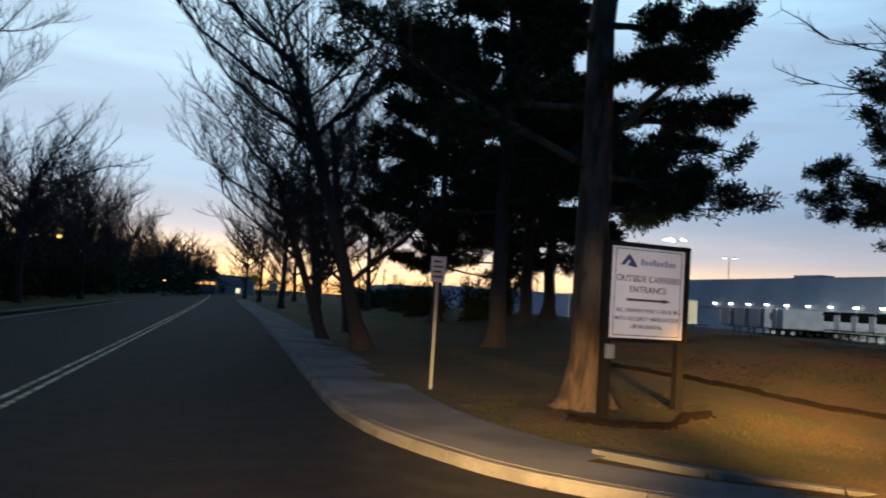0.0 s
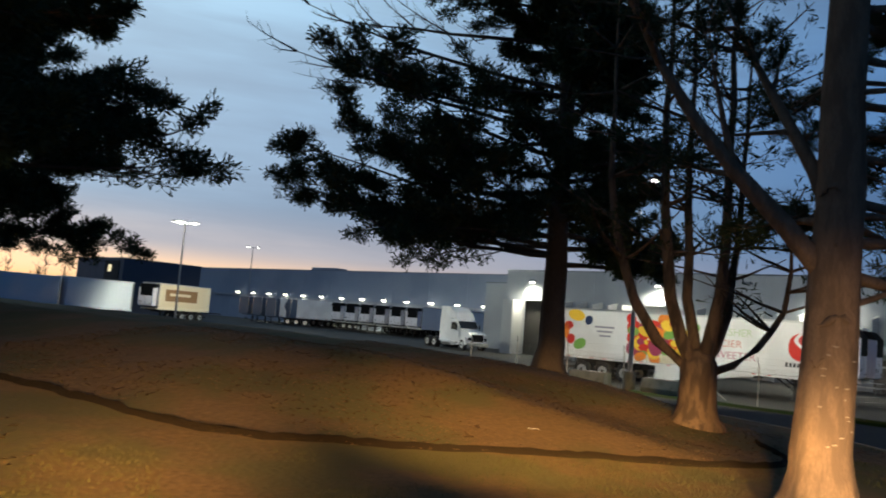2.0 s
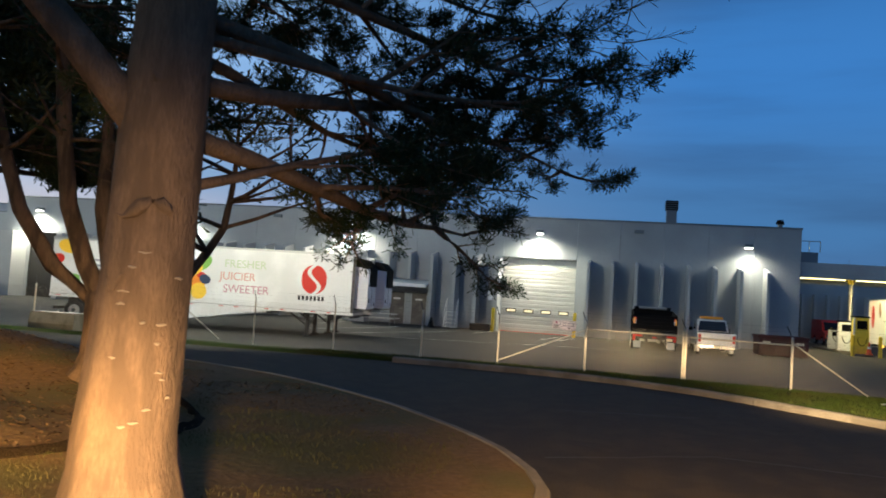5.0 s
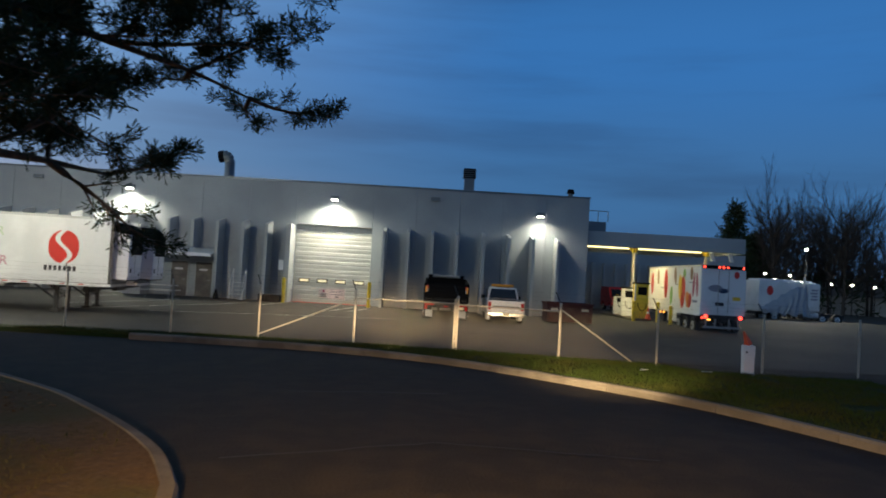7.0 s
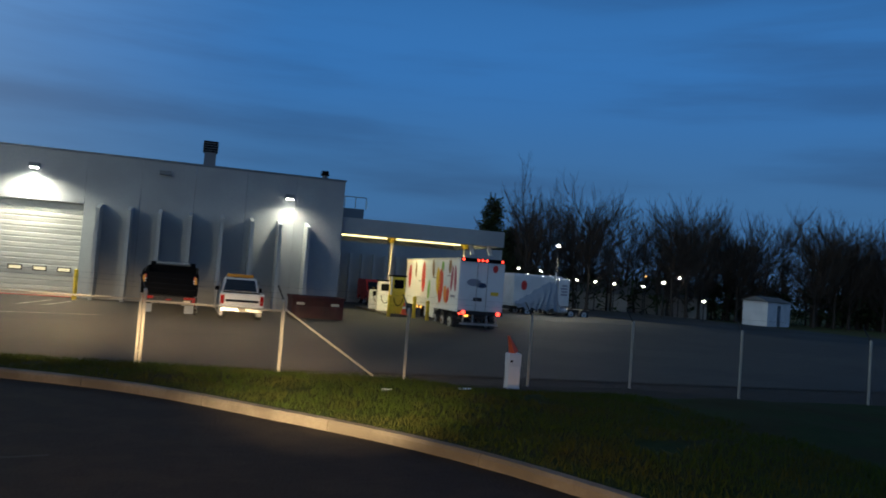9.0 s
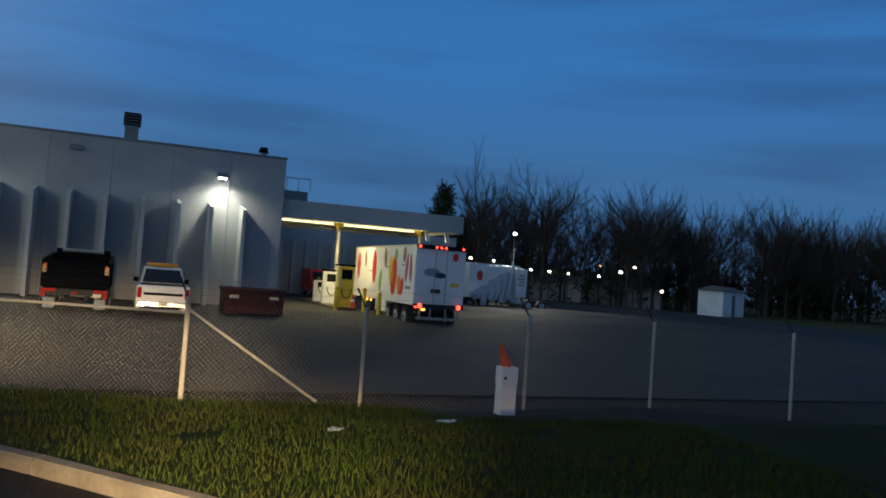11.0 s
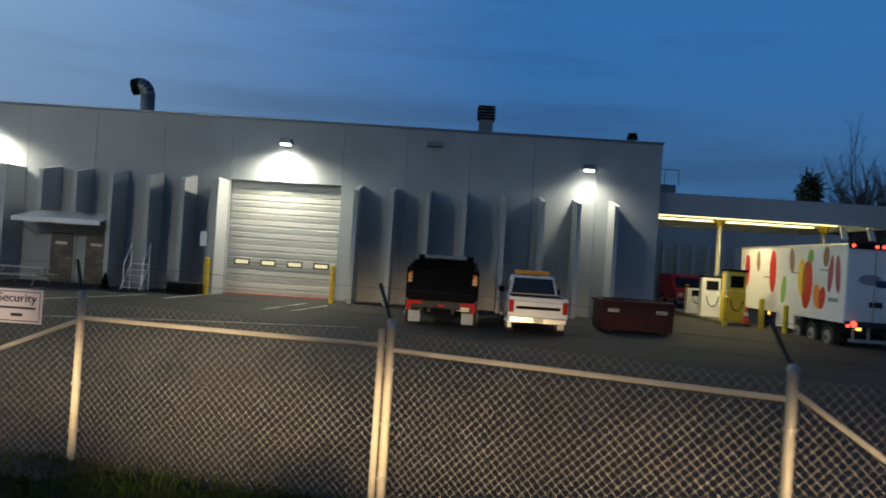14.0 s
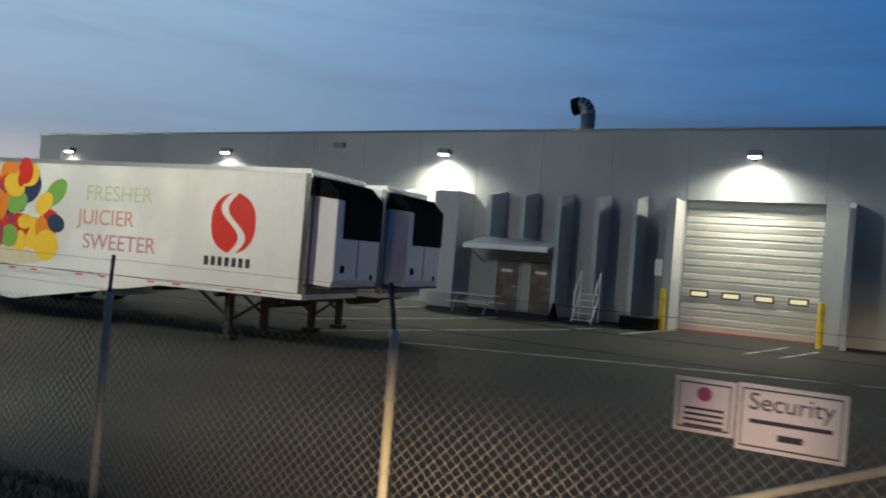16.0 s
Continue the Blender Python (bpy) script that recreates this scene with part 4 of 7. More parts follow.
def reefer_unit(t):
    u = part("cooling_unit", prism([(-0.01, 1.5), (-0.55, 1.46), (-0.62, 1.62), (-0.62, 3.5), (-0.3, 3.82), (-0.01, 3.84)], "x", 0.2, 2.4), OFFWHITE, t, "white refrigeration unit with a dark upper grille")
    part("grille", prism([(-0.62, 2.55), (-0.66, 2.6), (-0.66, 3.5), (-0.33, 3.83), (-0.3, 3.825), (-0.625, 3.5)], "x", 0.52, 2.38), BLACK, u)
    part("gauge", box(0.5, 0.66, -0.64, -0.62, 1.78, 1.95), BLACK, u)
    part("gauge", box(2.0, 2.1, -0.64, -0.62, 1.62, 1.75), BLACK, u)
    part("top_cover", prism([(-0.012, 3.46), (-0.635, 3.4), (-0.64, 3.52), (-0.31, 3.85), (-0.012, 3.87)], "x", 0.18, 2.42), BLACK, u)
    part("corner_trim", rod((0.215, -0.6, 1.6), (0.215, -0.6, 3.4), 0.05, n=8), OFFWHITE, u)
    part("bottom_trim", box(0.19, 2.41, -0.6, -0.02, 1.41, 1.455), IRON, u)
    part("seam", box(1.28, 1.3, -0.632, -0.622, 1.65, 2.55), IRON, u)
    part("fuel_tank", rod((0.5, 1.1, 0.98), (2.1, 1.1, 0.98), 0.14, n=14), IRON, t)


def trailer(m, label, length=15.1, graphics=None, skirt=True, reefer=True, body_paint=None, group="parked trailers"):
    """Origin at the front corner on the near side; the box runs back along +y and is 2.6 wide along +x."""
    t = thing("semi_trailer", label, "trailer", m, group=group)
    L = length
    body = part("box_body", box(0.0, 2.6, 0.0, L, 1.22, 4.02, bevel=0.03), body_paint or WHITE, t)
    part("top_rail", box(-0.012, 2.612, -0.012, L + 0.012, 3.93, 4.035), ALU, body)
    part("bottom_rail", box(-0.015, 2.615, 0.0, L, 1.13, 1.26), body_paint or WHITE, body)
    part("rub_line", box(-0.018, -0.0155, 0.0, L, 1.255, 1.272), IRON, body)
    for x in (-0.012, 2.5):
        part("corner_post", box(x, x + 0.11, -0.02, 0.12, 1.2, 3.93), CHROME, body)
    for k in range(int(L / 0.75)):
        part("marker", box(-0.019, -0.0155, 0.3 + k * 0.75, 0.52 + k * 0.75, 1.18, 1.22), RED if k % 3 else WHITE, body)
    part("front_panel", box(0.1, 2.5, -0.022, -0.001, 1.25, 3.9), NOSE, body, "dull steel nose panel")
    for y in (L - 1.3, L - 2.6, L - 3.9):
        for x in (0.2, 2.4):
            wheel(t, x, y)
        part("axle", rod((0.2, y, 0.5), (2.4, y, 0.5), 0.08, n=8), IRON, t)
    part("bogie", box(0.7, 1.9, L - 4.6, L - 0.6, 0.75, 1.12), IRON, t)
    for x in (0.55, 2.05):
        leg = part("landing_leg", box(x - 0.08, x + 0.08, 2.2, 2.36, 0.1, 1.13), IRON, t)
        part("foot", box(x - 0.17, x + 0.17, 2.1, 2.46, 0.0, 0.1), IRON, leg)
        part("leg_brace", rod((x, 2.3, 0.5), (x, 3.2, 1.12), 0.04, n=6), IRON, leg)
    part("cross_brace", rod((0.55, 2.28, 0.4), (2.05, 2.28, 0.9), 0.04, n=6), IRON, t)
    for k in range(6):
        part("cross_member", box(0.1, 2.5, 0.5 + k * 1.8, 0.6 + k * 1.8, 1.0, 1.13), IRON, t)
    if skirt:
        part("side_skirt", prism([(3.9, 1.13), (9.4, 1.13), (9.4, 0.45), (8.6, 0.4)], "x", 0.02, 0.05), WHITE, t, "white aerodynamic side skirt")
    part("bumper_guard", box(0.4, 2.2, L - 0.08, L, 0.5, 0.62), IRON, t)
    for x in (0.06, 1.31):
        part("rear_door", box(x, x + 1.23, L + 0.001, L + 0.025, 1.3, 3.85, bevel=0.006), body_paint or WHITE, body)
        part("lock_rod", rod((x + (0.95 if x < 1 else 0.28), L + 0.045, 1.25), (x + (0.95 if x < 1 else 0.28), L + 0.045, 3.88), 0.018, n=6), STEEL, body)
    if reefer:
        reefer_unit(t)
    if graphics:
        graphics(t)
    return t


def s_emblem(t, y, z, ry, rz, x=-0.006, material=RED):
    """A round emblem of two halves parted by a pale curved band."""
    n = 28
    def edge(s, k):
        return y + s * 0.17 * ry + 0.42 * ry * math.sin(k * math.pi * 1.0)
    for s in (1, -1):
        pts = []
        for i in range(n + 1):
            a = math.pi * (-0.5 + i / n)
            sq = 1 - 0.05 * abs(math.sin(2 * a))
            pts.append((y + s * ry * math.cos(a) / sq, z + rz * math.sin(a)))
        inner = [(edge(s, k), z + rz * k * 0.985) for k in [1 - 2 * i / n for i in range(n + 1)]]
        both = pts + inner
        clean = [both[0]]
        for p in both[1:]:
            if (Vector(p) - Vector(clean[-1])).length > 0.004:
                clean.append(p)
        part("emblem", prism(clean, "x", x, -0.002), material, t)


def fruit_side(t):
    s_emblem(t, 1.95, 2.72, 0.60, 0.70)
    for k in range(7):
        part("name_bar", box(-0.006, -0.002, 1.42 + k * 0.19, 1.54 + k * 0.19, 1.72, 1.93), INK, t)
    for text, mat_, y, z in (("FRESHER", PALEGREEN, 5.0, 3.22), ("JUICIER", PALERED, 5.35, 2.62), ("SWEETER", PALEMAROON, 4.9, 2.02)):
        words(text, 0.54, pose(-0.004, y + 0.35, z, 90, 0, -90), mat_, t)
    rng = random.Random(5)
    cols = [RED, YELLOWF, ORANGEF, RED, YELLOWF, GREENF, NAVYF, MAROON]
    for k in range(60):
        a, b = rng.uniform(7.3, 10.9), rng.uniform(1.5, 3.75)
        if (a - 9.0) ** 2 / 4.0 + (b - 2.5) ** 2 / 1.7 > 1:
            continue
        r = rng.uniform(0.22, 0.48)
        part("fruit_print", disc(a, b, r, r * rng.uniform(0.6, 1.0), -0.003 - k * 0.0003, -0.002, 14, rng.uniform(0, 3)), cols[k % 8], t)
    part("fruit_print", disc(8.9, 1.5, 1.3, 0.22, -0.0035, -0.002, 20), CREAMF, t)
    for y, z, ry, rz, c, tn in ((14.3, 3.6, 0.55, 0.33, YELLOWF, 0.2), (13.5, 3.35, 0.24, 0.28, NAVYF, 0.4), (14.75, 3.0, 0.28, 0.24, RED, 0.0), (14.9, 2.7, 0.2, 0.5, ORANGEF, 0.0), (14.0, 1.95, 0.42, 0.3, GREENF, -0.5), (10.9, 3.6, 0.3, 0.28, RED, 0.6), (14.6, 2.2, 0.28, 0.3, RED, 0.3)):
        part("fruit_print", disc(y, z, ry, rz, -0.004, -0.002, 14, tn), c, t)
    for k in range(3):
        part("print_bar", box(-0.005, -0.002, 11.9 + 0.1 * k, 13.1 - 0.15 * k, 2.95 - k * 0.25, 3.05 - k * 0.25), GREYINK, t)


trailer(pose(43.68, 15.32, yard_z(43.7, 15.3), 0, 0, 7.2), "white refrigerated trailer with fruit prints and a red emblem", 15.1, fruit_side)
trailer(pose(47.05, 15.5, yard_z(47, 15.5), 0, 0, 6.0), "white refrigerated trailer parked close behind another", 15.1)


# ---- trees ----
def tube_rings(v, f, pts, radii, n):
    """A tapered tube through the points, added to vertex and face lists."""
    start = len(v)
    for i, p in enumerate(pts):
        d = (pts[min(i + 1, len(pts) - 1)] - pts[max(i - 1, 0)]).normalized()
        a = d.orthogonal().normalized()
        b = d.cross(a)
        for k in range(n):
            w = 2 * math.pi * k / n
            v.append(tuple(p + (a * math.cos(w) + b * math.sin(w)) * radii[i]))
    for i in range(len(pts) - 1):
        for k in range(n):
            f.append((start + i * n + k, start + i * n + (k + 1) % n, start + (i + 1) * n + (k + 1) % n, start + (i + 1) * n + k))


def limb_path(rng, p, d, length, bend=0.25, lift=0.0, k=6):
    pts = [p.copy()]
    d = d.normalized()
    for i in range(k):
        d = (d + Vector((rng.uniform(-1, 1), rng.uniform(-1, 1), rng.uniform(-1, 1))) * bend / k * 2 + Vector((0, 0, lift / k))).normalized()
        pts.append(pts[-1] + d * (length / k))
    return pts


def mesh_of(name, v, f, material, parent, soft=True):
    me = bpy.data.meshes.new(name)
    me.from_pydata(v, [], f)
    me.materials.append(material)
    if soft:
        me.polygons.foreach_set("use_smooth", [True] * len(me.polygons))
    ob = new(name, me)
    ob.parent = parent
    return ob


def tufts(centres, dirs, size, count, rng, thin=0.115):
    """Needle tufts: thin blades that fan out about each twig end."""
    c = np.repeat(np.array(centres), count, axis=0)
    d = np.repeat(np.array(dirs), count, axis=0)
    m = len(c)
    out = rng.normal(size=(m, 3)) * 0.75 + d * 0.55 + np.array((0, 0, 0.25))
    out /= np.linalg.norm(out, axis=1)[:, None]
    side = np.cross(out, rng.normal(size=(m, 3)))
    side /= np.linalg.norm(side, axis=1)[:, None] + 1e-9
    ln = size * rng.uniform(0.6, 1.25, (m, 1))
    base = c + rng.normal(size=(m, 3)) * size * 0.28
    wd, ln = size * thin, ln * 1.2
    v = np.stack([base, base + out * ln * 0.85 + side * wd, base + out * ln - side * wd], 1).reshape(-1, 3)
    f = np.arange(m * 3).reshape(-1, 3)
    return v, f


def leaf_mesh(name, v, f, material, parent):
    me = bpy.data.meshes.new(name)
    me.vertices.add(len(v))
    me.vertices.foreach_set("co", np.asarray(v, dtype=np.float32).ravel())
    me.loops.add(f.size)
    me.loops.foreach_set("vertex_index", f.ravel().astype(np.int32))
    me.polygons.add(len(f))
    me.polygons.foreach_set("loop_start", np.arange(0, f.size, f.shape[1], dtype=np.int32))
    me.update()
    me.validate()
    me.materials.append(material)
    ob = new(name, me)
    ob.parent = parent
    return ob


def trunk_path(height, lean, rng, k=10):
    return [Vector((lean[0] * (i / k) ** 1.2 * height + rng.uniform(-0.05, 0.05) * (i > 0), lean[1] * (i / k) ** 1.2 * height + rng.uniform(-0.05, 0.05) * (i > 0), -0.3 + (height + 0.3) * i / k)) for i in range(k + 1)]


def flare(z, r, height):
    return r * (1 - 0.72 * max(0, z) / height) + r * 0.75 * math.exp(-max(0.0, z) / 0.3)


def pine(x, y, z, height, radius, seed, label, first=3.0, reach=6.0, lean=(0, 0), bark=BARK, limbs=34, tuft=0.21, density=9, skew=None, extra=(), twist=0.0, dead=(), taper=1.3, roll=0.45, bare=2, thin=0.115):
    rng, nrng = random.Random(seed), np.random.default_rng(seed)
    t = thing("pine_tree", label, "tree", pose(x, y, z))
    path = trunk_path(height, lean, rng, 14)
    low = [Vector((path[0].x, path[0].y, q)) for q in (-0.3, 0.0, 0.12, 0.3, 0.6)]
    pts = low + path[1:]
    v, f = [], []
    tube_rings(v, f, pts, [flare(p.z, radius, height) for p in pts], 20)
    trunk = mesh_of("trunk", v, f, bark, t)
    for q in trunk.data.vertices:
        w = math.atan2(q.co.y, q.co.x)
        k = 1 + 0.05 * math.sin(w * 5 + seed) * math.exp(-max(0, q.co.z) / 0.8) * 3 + 0.03 * math.sin(w * 9 + q.co.z * 3)
        c = path[min(14, max(0, int((q.co.z + 0.3) / (height + 0.3) * 14)))]
        q.co.x, q.co.y = c.x + (q.co.x - c.x) * k, c.y + (q.co.y - c.y) * k
    cs, ds = [], []

    def bough(p, d, length, r0):
        lv_, lf_ = [], []
        spray(p, d, length, r0, 0, lv_, lf_)
        mesh_of("limb", lv_, lf_, bark, t)

    def spray(p, d, length, r0, level, v, f):
        kids = limb_path(rng, p, d, length, 0.35 if level else 0.28, 0.25 if level else 0.1, 6)
        if level == 2:
            tube_rings(v, f, [kids[0], kids[3], kids[6]], [max(0.006, r0), max(0.006, r0 * 0.6), 0.004], 3)
        else:
            tube_rings(v, f, kids, [max(0.006, r0 * (1 - 0.85 * i / 6)) for i in range(7)], 8 if level == 0 else 4)
        if level < 2:
            for i in range(2, 7):
                for s in (1, -1):
                    if rng.random() < 0.92:
                        a = (kids[i] - kids[i - 1]).normalized()
                        q = Vector((a.y, -a.x, 0)) * s
                        if q.length < 0.1:
                            q = Vector((s, 0.2, 0))
                        w = rng.uniform(-roll, roll)
                        q = q.normalized() * math.cos(w) + Vector((0, 0, math.sin(w)))
                        spray(kids[i], a * rng.uniform(0.5, 1.0) + q * rng.uniform(0.5, 0.9) + Vector((0, 0, rng.uniform(-0.3, 0.35))), length * rng.uniform(0.22, 0.42) * (1.1 - 0.08 * i), r0 * 0.4, level + 1, v, f)
        if level:
            for i in range(bare + 1 if level == 1 else bare, 7):
                cs.append(tuple(kids[i] + Vector((rng.uniform(-1, 1), rng.uniform(-1, 1), rng.uniform(-0.3, 0.6))) * tuft * 0.4))
                ds.append(tuple((kids[i] - kids[i - 1]).normalized()))

    for k in range(limbs):
        s = (k + rng.random() * 0.7) / limbs
        h = first + (height - first - 0.5) * s
        if h > height - 0.4:
            continue
        a = k * 2.4 + rng.uniform(-0.4, 0.4) + twist
        d = Vector((math.cos(a), math.sin(a), 0))
        ln = reach * (1 - 0.8 * s ** taper) * rng.uniform(0.7, 1.12)
        if skew is not None:
            ln *= 0.72 + 0.5 * max(-0.4, d.dot(Vector(skew).normalized()))
        i = min(13, max(0, int((h + 0.3) / (height + 0.3) * 14)))
        p = path[i].lerp(path[i + 1], ((h + 0.3) / (height + 0.3) * 14) - i)
        bough(p, d + Vector((0, 0, rng.uniform(-0.18, 0.12) + 0.5 * s)), ln, radius * (0.26 - 0.14 * s))
    for p, d, ln, r in extra:
        bough(Vector(p), Vector(d), ln, r)
    lv, lf = tufts(cs, ds, tuft, density, nrng, thin)
    leaf_mesh("crown", lv, lf, NEEDLE, t)
    for p, d, ln, r in dead:
        bough(Vector(p), Vector(d), ln, r)
    return t


def bare_tree(x, y, z, height, radius, seed, label, spread=0.75, lean=(0, 0), fork=0.28, levels=4, kids=4, category="tree"):
    rng = random.Random(seed)
    t = thing("bare_tree", label, category, pose(x, y, z))
    v, f, tv, tf = [], [], [], []
    path = limb_path(rng, Vector((0, 0, -0.3)), Vector((lean[0], lean[1], 1)), height * 0.62, 0.1, 0.1, 8)
    tube_rings(tv, tf, path, [flare(p.z, radius, height * 0.85) for p in path], 10)

    def grow(p, d, ln, r, level):
        pts = limb_path(rng, p, d, ln, 0.4, 0.35, 5)
        if level >= 3 or level == levels - 1:
            tube_rings(v, f, [pts[0], pts[4]], [max(0.01, r), 0.005], 3)
        elif level == 2:
            tube_rings(v, f, [pts[0], pts[3], pts[5]], [max(0.011, r), max(0.01, r * 0.6), 0.006], 3)
        else:
            tube_rings(v, f, pts, [max(0.011, r * (1 - 0.75 * i / 5)) for i in range(6)], 6 if level == 0 else 4)
        if level < levels - 1:
            for i in range(1, 6):
                for _ in range(2 if level < 2 else 1):
                    if rng.random() < (0.85 if level else 0.9):
                        a = (pts[i] - pts[i - 1]).normalized()
                        o = Vector((rng.uniform(-1, 1), rng.uniform(-1, 1), rng.uniform(-0.35, 0.8)))
                        grow(pts[i], a + o * spread, ln * rng.uniform(0.38, 0.6), r * 0.45, level + 1)

    for i in range(2, 9):
        for _ in range(kids if i > 4 else max(1, kids - 2)):
            if i / 8 < fork:
                continue
            a = rng.uniform(0, 2 * math.pi)
            grow(path[i], Vector((math.cos(a) * spread, math.sin(a) * spread, rng.uniform(0.3, 0.9))), height * rng.uniform(0.26, 0.42), radius * 0.36, 0)
    mesh_of("trunk", tv, tf, DARKBARK, t)
    mesh_of("crown", v, f, DARKBARK, t)
    return t


# the tall pine behind the entrance sign, limbs reaching out over the lawn
pine(3.75, 14.3, lawn_z(3.75, 14.3), 17, 0.36, 11, "tall old pine behind the entrance sign", 5.2, 3.4, bark=BARK, limbs=30, density=13, tuft=0.16, skew=(0.2, 0.9, 0), roll=0.9, bare=3, extra=[((0, 0, 3.7), (0.9, 0.25, 0.15), 2.4, 0.06), ((0, 0, 4.3), (0.95, 0.3, 0.12), 2.4, 0.08), ((0, 0, 4.9), (0.8, -0.3, 0.75), 3.4, 0.1), ((0, 0, 4.4), (-0.9, -0.1, 0.3), 4.8, 0.09)])
# the broad pine on the mound
pine(22.4, 17.55, 0.85, 17, 0.40, 23, "broad dark pine on the leaf-strewn mound", 3.4, 7.3, taper=1.5, bark=DARKBARK, limbs=66, density=9, tuft=0.21, roll=0.75, thin=0.12, skew=(-0.5, 0.6, 0), extra=[((0, 0, 3.7), (-0.9, 0.2, 0.0), 6.6, 0.08), ((0, 0, 4.0), (-0.75, 0.62, 0.0), 7.6, 0.08), ((0, 0, 4.6), (-0.95, -0.15, 0.03), 6.0, 0.08), ((0, 0, 5.0), (-0.85, 0.45, 0.0), 7.6, 0.09)], dead=[((0, 0, 7.6), (-0.56, 0.82, 0.1), 9.0, 0.09), ((0, 0, 9.0), (-0.65, 0.7, 0.12), 8.8, 0.09), ((0, 0, 10.4), (-0.5, 0.85, 0.1), 8.5, 0.09)])
# the near pine with a forked limb
NEARPINE = pine(13.2, 6.7, 0.1, 16, 0.37, 37, "scarred pine trunk close beside the driveway, lower limbs forked", 6.6, 4.8, bark=GREYBARK, limbs=14, density=22, tuft=0.1, roll=1.0, bare=3, thin=0.085, lean=(0.02, -0.015), skew=(-0.2, 0.9, 0),
                extra=[((0.05, 0.0, 3.1), (-0.55, 0.75, 1.0), 5.5, 0.16), ((0, 0, 4.0), (0.5, 0.7, 1.1), 4.5, 0.12), ((0.1, -0.2, 2.75), (0.9, -0.32, 0.2), 4.0, 0.05),
                       ((0.1, -0.1, 3.2), (0.95, -0.3, -0.02), 5.4, 0.1), ((0, 0, 3.6), (0.9, -0.42, -0.02), 6.2, 0.09), ((0, 0, 4.2), (0.92, -0.43, 0.0), 6.8, 0.08), ((0, 0, 3.9), (0.95, -0.22, 0.0), 4.8, 0.06), ((0, 0, 4.8), (0.9, -0.47, 0.0), 5.8, 0.07), ((0, 0, 5.5), (0.84, -0.54, 0.03), 4.6, 0.07), ((0, 0, 4.0), (0.86, -0.5, 0.02), 5.2, 0.06),
                       ((0, 0, 5.2), (0.97, -0.05, 0.12), 4.6, 0.06), ((0, 0, 6.2), (0.92, -0.3, 0.1), 5.2, 0.07), ((0, 0, 4.6), (0.99, 0.1, 0.22), 4.0, 0.06), ((0, 0, 6.8), (0.8, -0.6, 0.14), 3.2, 0.07),
                       ((0.0, 0.1, 3.9), (0.9, 0.35, 0.1), 3.8, 0.08), ((0, 0, 5.8), (0.9, 0.3, 0.25), 4.4, 0.07), ((0, 0, 5.6), (0.3, -0.95, 0.1), 2.4, 0.05)],
                dead=[((0.1, -0.1, 5.1), (0.88, -0.48, 0.06), 8.0, 0.04), ((0.1, -0.1, 5.8), (0.84, -0.56, 0.06), 7.6, 0.04)])


def bark_scar(h, r, start, span, w):
    """A swollen knot line part of the way round the trunk."""
    v, f, ring, fat = [], [], [], []
    for k in range(9):
        a = start + span * k / 8
        ring.append(Vector((0.01 * h + (r - 0.01) * math.cos(a), -0.006 * h + (r - 0.01) * math.sin(a), h + 0.07 * math.sin(k * 0.9 + h * 4))))
        fat.append(w * math.sin(math.pi * (k + 0.4) / 8.8) * (0.7 + 0.3 * math.sin(k * 2.1 + h)))
    tube_rings(v, f, ring, fat, 7)
    mesh_of("bark_scar", v, f, GREYBARK, NEARPINE)


for h, r, start, span, w in ((2.55, 0.315, 2.9, 1.7, 0.07), (2.75, 0.31, 4.3, 1.0, 0.05), (3.55, 0.29, 3.3, 1.3, 0.05), (4.25, 0.28, 2.6, 1.6, 0.06), (1.6, 0.325, 3.9, 0.9, 0.03), (2.0, 0.32, 2.7, 0.7, 0.025), (3.1, 0.3, 4.8, 0.9, 0.04)):
    bark_scar(h, r, start, span, w)


def resin_mark(h, a, half, w):
    """A short pale bead of dried resin lying across the bark."""
    v, f, ring = [], [], []
    r = flare(h, 0.37, 16) * 1.01
    for k in range(5):
        b = a + half * (k - 2) / 2
        ring.append(Vector((0.02 * h + r * math.cos(b), -0.015 * h + r * math.sin(b), h + 0.004 * math.sin(k * 1.7 + h * 9))))
    tube_rings(v, f, ring, [0.004, w * 0.8, w, w * 0.7, 0.004], 5)
    mesh_of("resin_mark", v, f, RESIN, NEARPINE)


beads = random.Random(77)
for k in range(15):
    resin_mark(0.9 + 1.35 * (k + beads.random()) / 15, beads.uniform(3.1, 4.5), beads.uniform(0.05, 0.14), beads.uniform(0.008, 0.013))


